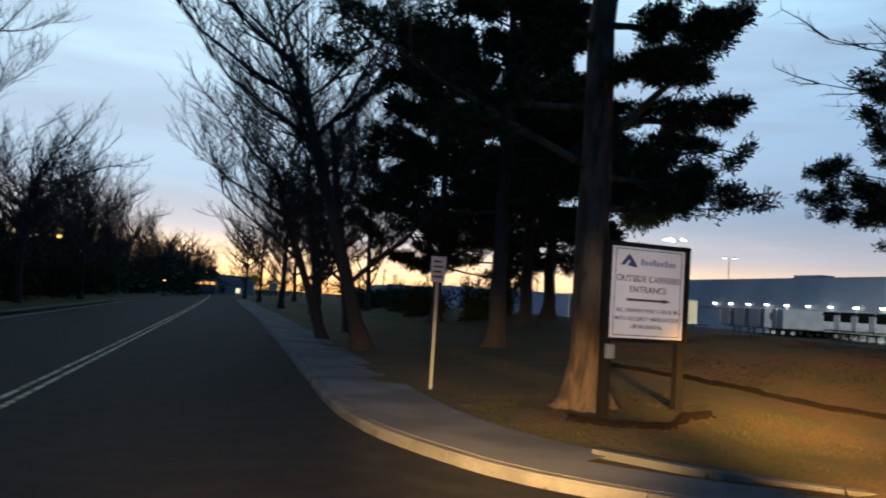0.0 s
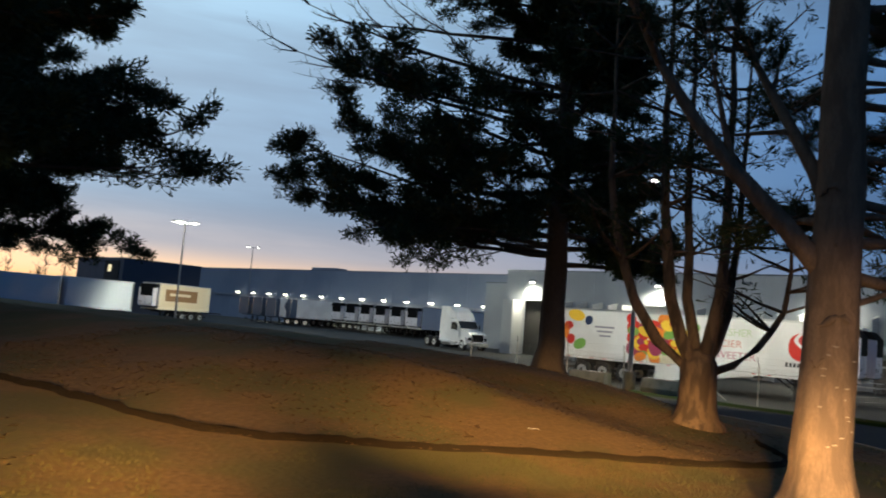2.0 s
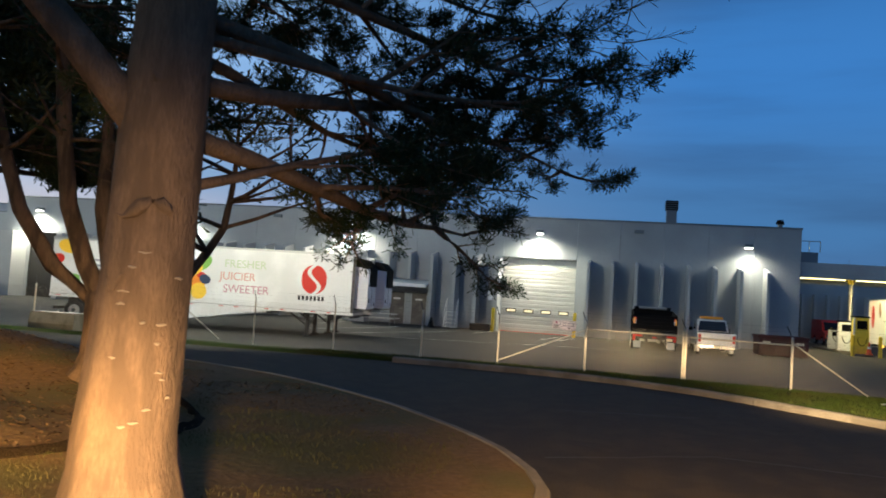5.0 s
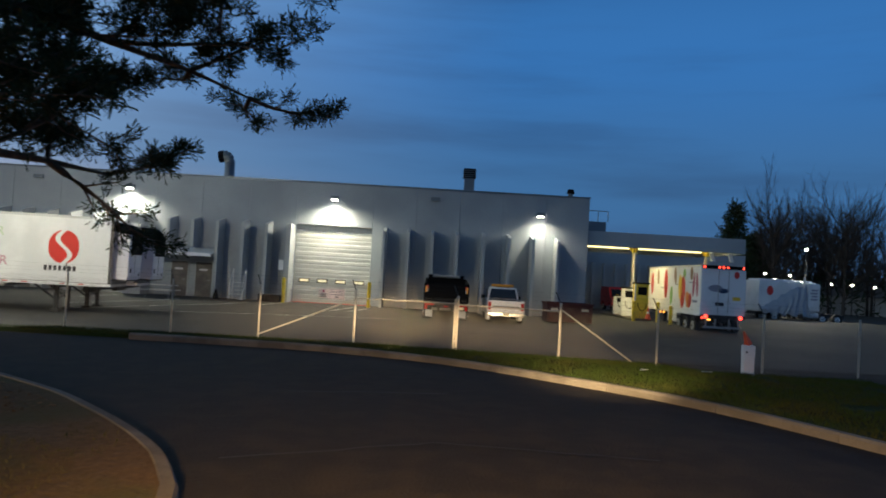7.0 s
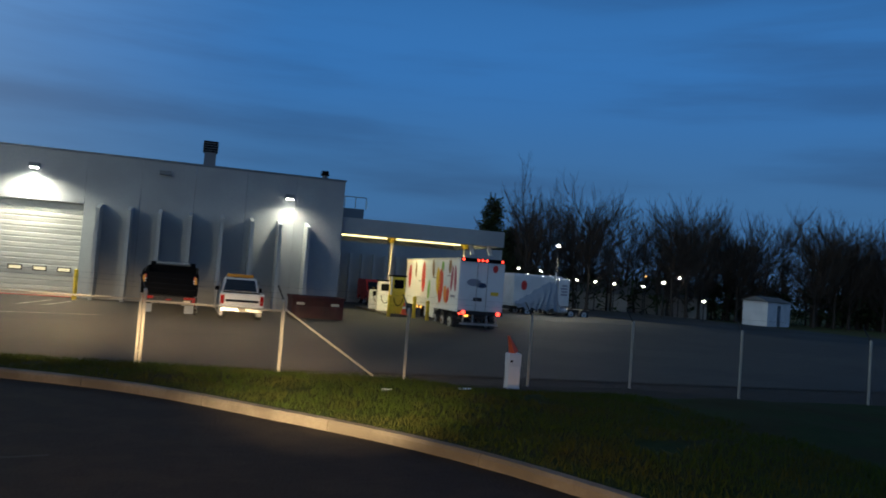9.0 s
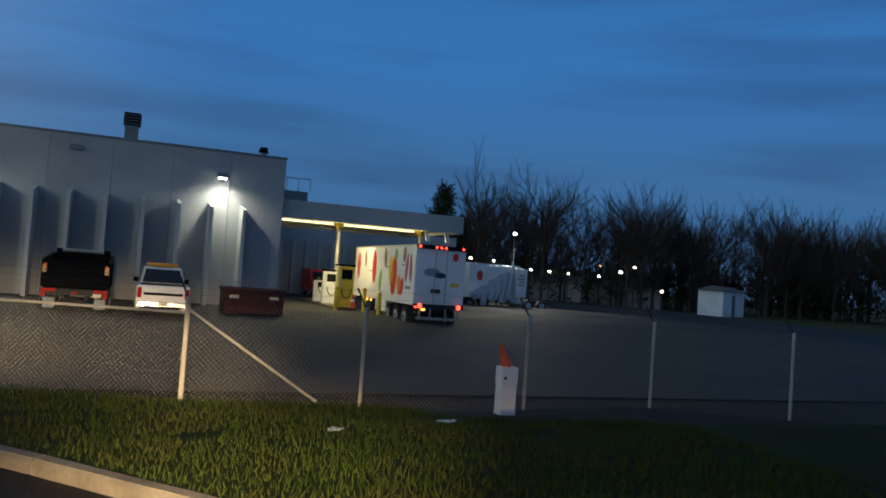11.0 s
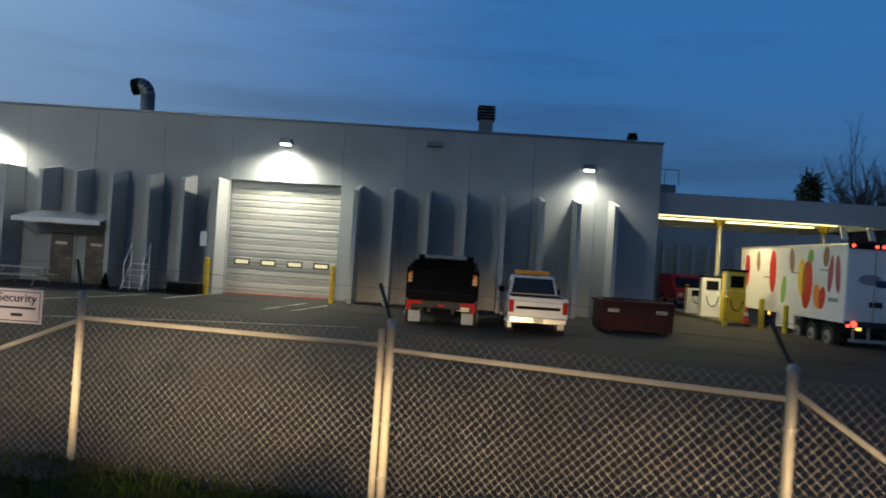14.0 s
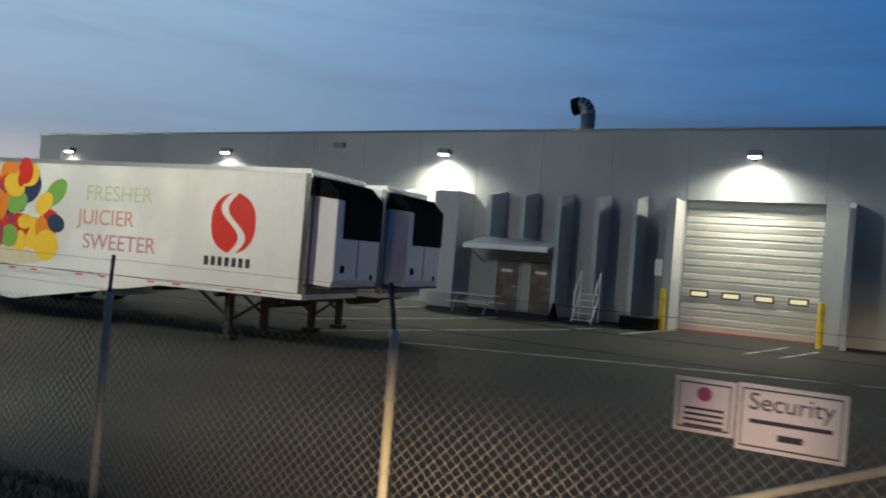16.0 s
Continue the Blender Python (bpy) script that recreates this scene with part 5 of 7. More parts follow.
def vase_pine(x, y, z, seed):
    rng, nrng = random.Random(seed), np.random.default_rng(seed)
    t = thing("multi_stem_pine", "low pine that splits into curved stems", "tree", pose(x, y, z))
    v, f = [], []
    base = [Vector((0, 0, q)) for q in (-0.3, 0.0, 0.15, 0.4, 0.9, 1.35, 1.6, 1.75)]
    tube_rings(v, f, base, [0.75, 0.66, 0.52, 0.44, 0.41, 0.42, 0.3, 0.05], 16)
    mesh_of("trunk", v, f, BARK, t)
    cs, ds = [], []
    view = Vector((0.83, 0.55, 0)).normalized()
    side = Vector((view.y, -view.x, 0))
    for out, deep, h, r in ((-2.0, 0.3, 9.0, 0.15), (-0.95, -0.6, 9.6, 0.17), (-0.32, 0.6, 9.8, 0.15), (0.4, -0.2, 10.2, 0.17), (0.8, 0.5, 8.0, 0.13), (1.6, -0.4, 4.0, 0.10)):
        pts = []
        for i in range(10):
            s = i / 9
            spreadk = 1 - (1 - s) ** 4.2
            pts.append(Vector((0, 0, 1.05)) + side * out * spreadk * 1.15 + view * deep * spreadk + Vector((rng.uniform(-0.06, 0.06), rng.uniform(-0.06, 0.06), h * s ** 1.12)))
        v, f = [], []
        tube_rings(v, f, pts, [r * (1 - 0.8 * i / 9) for i in range(10)], 9)
        for i in range(3, 10):
            for _ in range(3):
                a = rng.uniform(0, 6.28)
                kid = limb_path(rng, pts[i], Vector((math.cos(a), math.sin(a), rng.uniform(-0.1, 0.5))), rng.uniform(1.2, 3.0), 0.35, 0.2, 5)
                tube_rings(v, f, kid, [0.045 * (1 - 0.8 * j / 5) for j in range(6)], 4)
                if pts[i].z > 3.6 or rng.random() < 0.35:
                    for j in range(2, 6):
                        for _ in range(2):
                            cs.append(tuple(kid[j] + Vector((rng.uniform(-1, 1), rng.uniform(-1, 1), rng.uniform(-0.4, 0.6))) * 0.45))
                            ds.append(tuple((kid[j] - kid[j - 1]).normalized()))
        mesh_of("stem", v, f, BARK, t)
    lv, lf = tufts(cs, ds, 0.22, 6, nrng)
    leaf_mesh("crown", lv, lf, NEEDLE, t)


vase_pine(19.77, 11.5, 0.4, 51)

# pines and bare trees along the pavement
for x, y, h, r, s, fst, rch in ((6.2, 27, 15, 0.3, 61, 4.2, 4.6), (10.6, 36, 15, 0.3, 62, 3.4, 4.8), (12.6, 38, 16, 0.3, 63, 3.2, 5.0), (8.6, 45, 16, 0.3, 64, 3.0, 5.4), (14.5, 50, 15, 0.3, 65, 2.6, 5.0)):
    side_limbs = [((0, 0, q), (1, -0.35 + 0.12 * k, 0.04), 7.4 - 0.5 * k, 0.1) for k, q in enumerate((5.0, 5.7, 6.5, 7.4))] if s == 61 else []
    pine(x, y, lawn_z(x, y), h, r, s, "dark pine in the row along the pavement", fst, rch, bark=DARKBARK, limbs=30, tuft=0.28, density=8, roll=0.8, bare=3, extra=side_limbs)
for x, y, h, r, s, ln in ((1.9, 28.5, 17, 0.28, 71, -0.3), (2.9, 39, 17, 0.27, 72, -0.16), (1.1, 34, 12, 0.2, 83, -0.35), (2.4, 50, 16, 0.26, 73, -0.12), (3.4, 64, 15, 0.26, 74, 0), (1.8, 80, 16, 0.28, 75, 0), (8, 66, 14, 0.25, 76, 0), (6.4, 90, 15, 0.26, 77, 0), (0.6, 112, 14, 0.26, 78, 0), (5, 108, 15, 0.26, 79, 0), (-1, 140, 15, 0.26, 80, 0), (6, 150, 15, 0.26, 81, 0)):
    bare_tree(x, y, lawn_z(x, y), h, r, s, "leafless street tree beside the pavement", 1.05 if y < 60 else 0.85, levels=4 if y < 55 else 3, kids=2 if y < 55 else 4, lean=(ln, 0), fork=0.2)
for k in range(22):
    rr = random.Random(200 + k)
    x, y = -15.5 - rr.random() * 5 - (k % 3) * 5, 32 + k * 7 + rr.random() * 4
    bare_tree(x, y, 0.3, 9.5 + rr.random() * 5, 0.2, 300 + k, "leafless tree on the far side of the road", 0.85, levels=4 if k < 2 else 3, kids=3 if k < 2 or k > 12 else 5, fork=0.1)


def shrub(x, y, z, w, h, seed, label):
    rng, nrng = random.Random(seed), np.random.default_rng(seed)
    t = thing("shrub", label, "shrub", pose(x, y, z))
    v, f, cs, ds = [], [], [], []
    for k in range(26):
        a = rng.uniform(0, 6.28)
        pts = limb_path(rng, Vector((rng.uniform(-0.3, 0.3) * w, rng.uniform(-0.3, 0.3) * w, -0.1)), Vector((math.cos(a) * w / h * 0.7, math.sin(a) * w / h * 0.7, 1)), h * rng.uniform(0.6, 1.05), 0.3, 0.1, 5)
        tube_rings(v, f, pts, [0.03 * (1 - 0.8 * i / 5) for i in range(6)], 3)
        for i in range(1, 6):
            for _ in range(8):
                cs.append(tuple(pts[i] + Vector((rng.uniform(-1, 1), rng.uniform(-1, 1), rng.uniform(-0.7, 0.7))) * 0.3 * w))
                ds.append((0, 0, 0.6))
    mesh_of("stem", v, f, DARKBARK, t)
    lv, lf = tufts(cs, ds, 0.34, 5, nrng)
    leaf_mesh("crown", lv, lf, NEEDLE, t)


for k in range(13):
    rr = random.Random(500 + k)
    shrub(-17 - rr.random() * 4, 36 + k * 8.0, 0.3, 2.6 + rr.random(), 3.0 + rr.random() * 2.2, 520 + k, "dark evergreen shrub under the roadside trees")
for k in range(6):
    rr = random.Random(560 + k)
    shrub(5 + rr.random() * 8, 44 + k * 9.0, 0.4, 2.0 + rr.random(), 1.8 + rr.random() * 1.2, 570 + k, "dark evergreen shrub behind the row of pines")


def far_conifer(x, y, h, w, seed):
    rng, nrng = random.Random(seed), np.random.default_rng(seed)
    t = thing("conifer", "tall dark spire-shaped conifer far behind the yard", "tree", pose(x, y, -0.4))
    part("trunk", rod((0, 0, 0), (0, 0, h), 0.3, 0.04, n=8), DARKBARK, t)
    cs, ds = [], []
    for k in range(46):
        s = k / 46
        for j in range(9):
            a = rng.uniform(0, 6.28)
            q = w * (1 - s) ** 0.85 * rng.uniform(0.35, 1.05)
            cs.append((math.cos(a) * q, math.sin(a) * q, h * (0.1 + 0.9 * s) - 0.3 * q))
            ds.append((math.cos(a), math.sin(a), -0.3))
    lv, lf = tufts(cs, ds, 0.9, 8, nrng)
    leaf_mesh("crown", lv, lf, NEEDLE, t)


far_conifer(118, -38.6, 14.5, 3.6, 601)
far_conifer(124, -44.0, 11.0, 3.2, 602)
for k in range(30):
    rr = random.Random(700 + k)
    bare_tree(112 + rr.random() * 16, -42 - k * 2.9 - rr.random() * 3, -0.5, 14 + rr.random() * 4, 0.24, 720 + k, "leafless tree in the row behind the yard", 0.8, levels=3, kids=5, fork=0.12)



def far_wood(name, pts, h, seed, label, gap=3.2):
    """A distant belt of bare woodland."""
    rng, nrng = random.Random(seed), np.random.default_rng(seed)
    v, f, cs, ds = [], [], [], []
    for (x0, y0), (x1, y1) in zip(pts, pts[1:]):
        ln = math.hypot(x1 - x0, y1 - y0)
        for k in range(int(ln / gap)):
            s = rng.random()
            x, y, hh = x0 + (x1 - x0) * s + rng.uniform(-7, 7), y0 + (y1 - y0) * s + rng.uniform(-7, 7), h * rng.uniform(0.6, 1.1)
            top = Vector((x + rng.uniform(-1, 1), y + rng.uniform(-1, 1), hh))
            tube_rings(v, f, [Vector((x, y, -1)), top], [0.25, 0.03], 3)
            for _ in range(22):
                q = Vector((x, y, hh * rng.uniform(0.2, 0.85)))
                e = q + Vector((rng.uniform(-1, 1), rng.uniform(-1, 1), rng.uniform(0.3, 1.3))) * hh * 0.2
                tube_rings(v, f, [q, e], [0.09, 0.02], 3)
            for _ in range(7):
                cs.append((x + rng.uniform(-3, 3), y + rng.uniform(-3, 3), rng.uniform(0.2, hh * 0.42)))
                ds.append((0, 0, 0.5))
    ob = mesh_of(name, v, f, DARKBARK, None, False)
    tagged(ob, label, "woodland", kind="stuff")
    lv, lf = tufts(cs, ds, 1.5, 8, nrng)
    tagged(leaf_mesh("undergrowth", lv, lf, NEEDLE, None), "dark undergrowth below the distant woods", "undergrowth", kind="stuff")


far_wood("woodland", [(-90, 120), (-40, 200), (-16, 262), (10, 270), (30, 250)], 13, 801, "distant belt of leafless woods at the end of the road")
far_wood("woodland", [(10, 190), (60, 210), (140, 220)], 10, 802, "distant woods behind the warehouses")
far_wood("woodland", [(150, -20), (165, -80), (140, -140), (70, -150), (0, -140)], 12, 803, "distant leafless woods beyond the yard")
far_wood("woodland", [(-26, 26), (-24, 90), (-22, 160), (-17, 250)], 12.5, 804, "leafless thicket on the bank across the road", 1.5)
far_wood("woodland", [(124, -42), (128, -90), (120, -130)], 13, 805, "dark thicket behind the yard", 0.8)
far_wood("woodland", [(-16, 150), (-14.5, 200), (-15, 250)], 12, 806, "leafless roadside wood where the road bends away", 1.6)


# ---- vehicles in the yard ----
def side_print(t, x, items):
    for y, z, ry, rz, c, tn in items:
        part("print", disc(y, z, ry, rz, x, x + 0.004, 16, tn), c, t)


def veg_side(t):
    items = [(1.0, 2.9, 0.3, 0.75, RED, 0.0), (2.3, 3.35, 0.2, 0.5, BROWNF, 0.1), (4.0, 2.9, 0.36, 0.95, RED, 0.03), (5.2, 2.15, 0.26, 0.6, GREENF, -0.1), (5.9, 3.4, 0.24, 0.55, BROWNF, 0.2), (6.9, 2.7, 0.36, 0.8, YELLOWF, 0.1), (7.4, 2.45, 0.46, 1.0, RED, -0.05), (7.6, 3.55, 0.25, 0.3, GREENF, 0.0), (8.3, 2.0, 0.3, 0.5, ORANGEF, 0.3), (8.7, 1.95, 0.28, 0.45, RED, -0.2), (8.9, 3.55, 0.25, 0.4, BROWNF, 0.0)]
    side_print(t, 2.602, items)
    for s, k in ((1, 0), (-1, 1)):
        part("emblem", disc(9.6 + s * 0.28, 2.9, 0.2, 0.72, 2.602, 2.606, 16, s * 0.12), MAROON, t)
    part("name_bar", box(2.602, 2.605, 9.2, 10.0, 1.85, 2.0), GREYINK, t)
    for y, z in ((3.0, 2.6), (6.0, 2.85), (8.5, 3.0)):
        part("print_bar", box(2.602, 2.605, y, y + 0.8, z, z + 0.06), GREYINK, t)


FL = 10.5
fx, fy = 55.6 + 0.0175 * 2.6 + FL, -13.46 - 2.6 + 0.0175 * FL
fuel = trailer(pose(fx, fy, -0.42, 0, 0, 91), "white box trailer with vegetable prints and lit red tail lamps", FL, veg_side, skirt=False, reefer=False)
rear = FL + 0.03
side_print_back = [("emblem", 0.55, 3.55, 0.16, 0.2, RED), ("print", 1.75, 2.75, 0.42, 0.2, GREYINK), ("print", 1.3, 2.62, 0.3, 0.14, NAVYF)]
for nm, x, z, rx_, rz_, c in side_print_back:
    part(nm, prism([(x + rx_ * math.cos(k * math.pi / 9), z + rz_ * math.sin(k * math.pi / 9)) for k in range(18)], "y", rear, rear + 0.004), c, fuel)
part("placard", box(0.3, 0.75, rear, rear + 0.004, 2.1, 2.3), YELLOWF, fuel)
part("plate_bar", box(1.25, 1.75, rear, rear + 0.004, 1.75, 1.95), INK, fuel)
part("header", box(0.02, 2.58, rear - 0.005, rear + 0.06, 3.86, 4.06, bevel=0.01), BLACK, fuel)
for x in (0.2, 1.12, 1.36, 1.6, 2.45):
    part("marker_lamp", rod((x, rear + 0.06, 3.96), (x, rear + 0.1, 3.96), 0.06, n=10), LITRED, fuel)
part("rear_sill", box(0.02, 2.58, rear - 0.02, rear + 0.07, 1.02, 1.22), IRON, fuel)
for x in (0.28, 2.3):
    part("tail_lamp", rod((x, rear + 0.06, 1.12), (x, rear + 0.12, 1.12), 0.11, n=14), LITRED, fuel)
part("tail_lamp", rod((2.5, rear + 0.05, 1.05), (2.5, rear + 0.1, 1.05), 0.06, n=10), LITRED, fuel)
part("turn_lamp", box(2.0, 2.2, rear + 0.05, rear + 0.08, 0.9, 1.0), LITORANGE, fuel)
for x in (0.35, 0.9, 1.7, 2.25):
    part("guard_bar", box(x - 0.04, x + 0.04, rear - 0.05, rear + 0.02, 0.5, 1.02), STEEL, fuel)
part("guard_bar", box(0.2, 2.4, rear - 0.05, rear + 0.03, 0.46, 0.58), STEEL, fuel)
for y in (3.2, 3.9):
    part("side_lamp", rod((2.61, y, 1.05), (2.66, y, 1.05), 0.08, n=10), LITORANGE, fuel)
part("side_box", box(2.3, 2.6, 4.6, 6.4, 0.55, 1.12, bevel=0.03), WHITE, fuel)


def tractor(m, label):
    """Nose at y = 0, running back along +y; 2.4 wide along +x."""
    t = thing("truck_tractor", label, "truck", m)
    hood = part("hood", prism([(0.02, 0.75), (0.0, 1.45), (0.12, 1.62), (1.55, 1.92), (1.55, 0.75)], "x", 0.25, 2.15), WHITE, t)
    part("grille", box(0.6, 1.8, -0.03, 0.01, 0.85, 1.5, bevel=0.02), BLACK, hood)
    for x in (0.22, 1.9):
        part("headlight", box(x, x + 0.3, -0.02, 0.15, 0.95, 1.2, bevel=0.03), GLASS, hood)
        part("fender", prism([(0.25, 0.55), (0.2, 1.0), (0.5, 1.25), (1.15, 1.25), (1.5, 0.95), (1.5, 0.5), (1.3, 0.5), (1.1, 0.95), (0.6, 0.95), (0.42, 0.55)], "x", x - 0.2 if x < 1 else x, x + 0.3 if x < 1 else x + 0.5), WHITE, t)
    part("bumper", box(0.05, 2.35, -0.16, 0.08, 0.4, 0.75, bevel=0.05), CHROME, t)
    cab = part("cab", prism([(1.55, 0.7), (1.55, 1.95), (2.0, 2.65), (3.1, 2.8), (3.1, 0.7)], "x", 0.1, 2.3), WHITE, t)
    part("windscreen", prism([(1.53, 1.98), (1.97, 2.64), (2.0, 2.62), (1.58, 1.98)], "x", 0.22, 2.18), GLASS, cab)
    for x in (0.085, 2.3):
        part("side_window", prism([(1.85, 1.85), (2.15, 2.5), (2.95, 2.5), (2.95, 1.85)], "x", x, x + 0.015), GLASS, cab)
        part("door_step", box(x - 0.02, x + 0.12, 1.7, 2.9, 0.45, 0.62), ALU, t)
        part("mirror", box(x - 0.2 if x < 1 else x + 0.08, x - 0.08 if x < 1 else x + 0.2, 1.7, 1.82, 1.75, 2.35, bevel=0.02), BLACK, cab)
    sleeper = part("sleeper", box(0.1, 2.3, 3.11, 5.0, 0.7, 2.9, bevel=0.04), WHITE, t)
    part("roof_fairing", prism([(2.1, 2.72), (2.6, 3.35), (3.4, 3.88), (5.0, 3.98), (5.0, 2.9), (3.11, 2.9)], "x", 0.18, 2.22), WHITE, sleeper)
    for x in (0.75, 1.55):
        part("frame_rail", box(x - 0.06, x + 0.06, 0.3, 7.6, 0.55, 0.82), IRON, t)
    for x in (0.02, 1.8):
        part("fuel_tank", rod((x + 0.3, 2.9, 0.65), (x + 0.3, 4.5, 0.65), 0.3, n=16), ALU, t)
    for x in (0.18, 2.22):
        wheel(t, x, 0.85, 0.5, 0.28)
        wheel(t, x, 5.6, 0.5, 0.5)
        wheel(t, x, 6.9, 0.5, 0.5)
    part("fifth_wheel", box(0.75, 1.65, 5.7, 6.7, 0.95, 1.05, bevel=0.02), IRON, t)
    part("exhaust", rod((2.2, 5.08, 0.7), (2.2, 5.08, 3.6), 0.07, n=10), CHROME, t)
    return t


tractor(pose(90.5, -27.2, -0.35, 0, 0, 168), "white truck tractor parked behind the covered truck")
tractor(pose(56.4, 50.6, -0.12, 0, 0, -16), "white sleeper-cab truck tractor parked without a trailer")


def bread_side(t):
    part("print", disc(3.2, 2.6, 1.5, 1.2, -0.006, -0.002, 20), BROWNF, t)
    part("print", disc(3.0, 2.8, 0.9, 0.6, -0.010, -0.007, 18), CREAMF, t)
    part("emblem", disc(12.5, 2.8, 0.35, 0.6, -0.006, -0.002, 14), NAVYF, t)


def brown_side(t):
    part("print", box(2.602, 2.606, 0.6, 6.9, 1.5, 3.8), CREAMF, t)
    part("print", box(2.607, 2.61, 1.0, 5.6, 2.1, 3.4), BROWNF, t)
    part("print_bar", box(2.611, 2.614, 1.6, 4.6, 2.7, 3.0), CREAMF, t)


PALE = surface("pale_trailer_paint", (0.5, 0.58, 0.66), 0.5, vary=0.08, grain=1.5, bump=0.02)
SLATE = surface("slate_trailer_paint", (0.12, 0.16, 0.22), 0.5, vary=0.1, grain=1.5, bump=0.02)
CREAM = surface("cream_trailer_paint", (0.7, 0.64, 0.48), 0.5, vary=0.06, grain=1.5, bump=0.02)
trailer(pose(44.0, 87.8, 0.0, 0, 0, -76.7), "cream trailer with a brown print beside the warehouse", 7.6, brown_side, skirt=False, body_paint=CREAM)
trailer(pose(39.4, 80.4, -0.3, 0, 0, 92), "pale blue trailer in the far row", 6.6, None, skirt=False, reefer=False, body_paint=PALE)
trailer(pose(32.4, 80.7, -0.4, 0, 0, 92), "pale blue trailer in the far row", 6.8, None, skirt=False, reefer=False, body_paint=PALE)
trailer(pose(25.2, 81.0, -0.4, 0, 0, 92), "pale blue trailer in the far row", 6.8, None, skirt=False, reefer=False, body_paint=PALE)
trailer(pose(84.2, 95.0, 0.0, 0, 0, 51), "long white trailer with a round brown print", 13.5, bread_side, skirt=False, reefer=False)
for k in range(6):
    trailer(pose(76.3, 78.5 + k * 3.1, 0.0, 0, 0, -90), "white refrigerated trailer backed up to the dock", 14.5, None, skirt=False, group="docked trailers")
for k in range(4):
    trailer(pose(74.5 + k * 0.3, 104.5 + k * 4.2, -0.05, 0, 0, -90), "slate blue trailer backed up to the dock", 14.5, None, skirt=False, reefer=False, body_paint=SLATE, group="docked trailers")
for k in range(2):
    trailer(pose(78, 61.0 + k * 3.6, 0.0, 0, 0, -90), "white refrigerated trailer backed up to the dock", 13.0, None, skirt=False, group="docked trailers")


def pickup(m):
    """Nose at y = 0; 1.95 wide along +x; 5.5 long."""
    t = thing("pickup_truck", "white pickup truck with an amber beacon bar on its roof", "pickup", m)
    w = 1.95
    body = part("body", prism([(0.05, 0.5), (0.0, 1.0), (0.2, 1.15), (1.5, 1.22), (3.3, 1.25), (5.45, 1.25), (5.5, 1.2), (5.5, 0.55), (4.9, 0.5), (4.75, 0.9), (4.1, 0.9), (3.95, 0.5), (1.5, 0.5), (1.35, 0.9), (0.7, 0.9), (0.55, 0.5)], "x", 0.0, w), WHITE, t)
    bmesh_cab = prism([(1.45, 1.24), (2.0, 1.86), (2.2, 1.92), (3.15, 1.92), (3.35, 1.26)], "x", 0.1, w - 0.1)
    for q in bmesh_cab.verts:
        if q.co.z > 1.5:
            q.co.x = w / 2 + (q.co.x - w / 2) * 0.84
    cab = part("cab", bmesh_cab, WHITE, t)
    pane = prism([(3.18, 1.84), (3.36, 1.30), (3.4, 1.30), (3.22, 1.84)], "x", 0.2, w - 0.2)
    for q in pane.verts:
        if q.co.z > 1.5:
            q.co.x = w / 2 + (q.co.x - w / 2) * 0.86
    part("rear_window", pane, GLASS, cab)
    part("windscreen", prism([(1.55, 1.3), (2.02, 1.84), (2.0, 1.86), (1.5, 1.3)], "x", 0.22, w - 0.22), GLASS, cab)
    for x in (0.085, w - 0.1):
        part("side_window", prism([(1.85, 1.34), (2.15, 1.8), (3.05, 1.8), (3.15, 1.34)], "x", x, x + 0.016), GLASS, cab)
        part("mirror", box(x - 0.25 if x < 1 else x + 0.05, x - 0.05 if x < 1 else x + 0.25, 1.75, 1.85, 1.25, 1.45, bevel=0.02), BLACK, cab)
    part("bed_floor", box(0.12, w - 0.12, 3.45, 5.4, 1.251, 1.27), BLACK, body)
    gate = part("tailgate", box(0.2, w - 0.2, 5.501, 5.54, 0.72, 1.22, bevel=0.012), WHITE, body)
    part("trim_strip", box(0.25, w - 0.25, 5.541, 5.555, 0.86, 0.96), BLACK, gate)
    for x in (0.02, w - 0.18):
        part("tail_light", box(x, x + 0.16, 5.501, 5.56, 0.75, 1.15, bevel=0.01), REDLENS, body)
        part("mud_flap", box(x + 0.02, x + 0.24 if x < 1 else x + 0.16, 5.0, 5.02, 0.2, 0.5), WHITE, t)
    part("bumper", box(0.05, w - 0.05, 5.52, 5.7, 0.42, 0.62, bevel=0.02), CHROME, t)
    part("plate_bar", box(w / 2 - 0.16, w / 2 + 0.16, 5.701, 5.712, 0.46, 0.6), CREAMF, t)
    part("reversing_lamp", box(1.3, 1.48, 5.702, 5.72, 0.48, 0.58), CHROME, t)
    bar = part("beacon_bar", box(0.35, w - 0.35, 2.4, 2.7, 1.95, 2.1, bevel=0.03), AMBER, t, "amber beacon bar")
    part("mount", box(0.6, w - 0.6, 2.45, 2.65, 1.92, 1.95), BLACK, bar)
    for y in (1.02, 4.42):
        for x in (0.13, w - 0.13):
            wheel(t, x, y, 0.39, 0.25)


pickup(pose(58.0, -3.08, -0.24, 0, 0, 90))


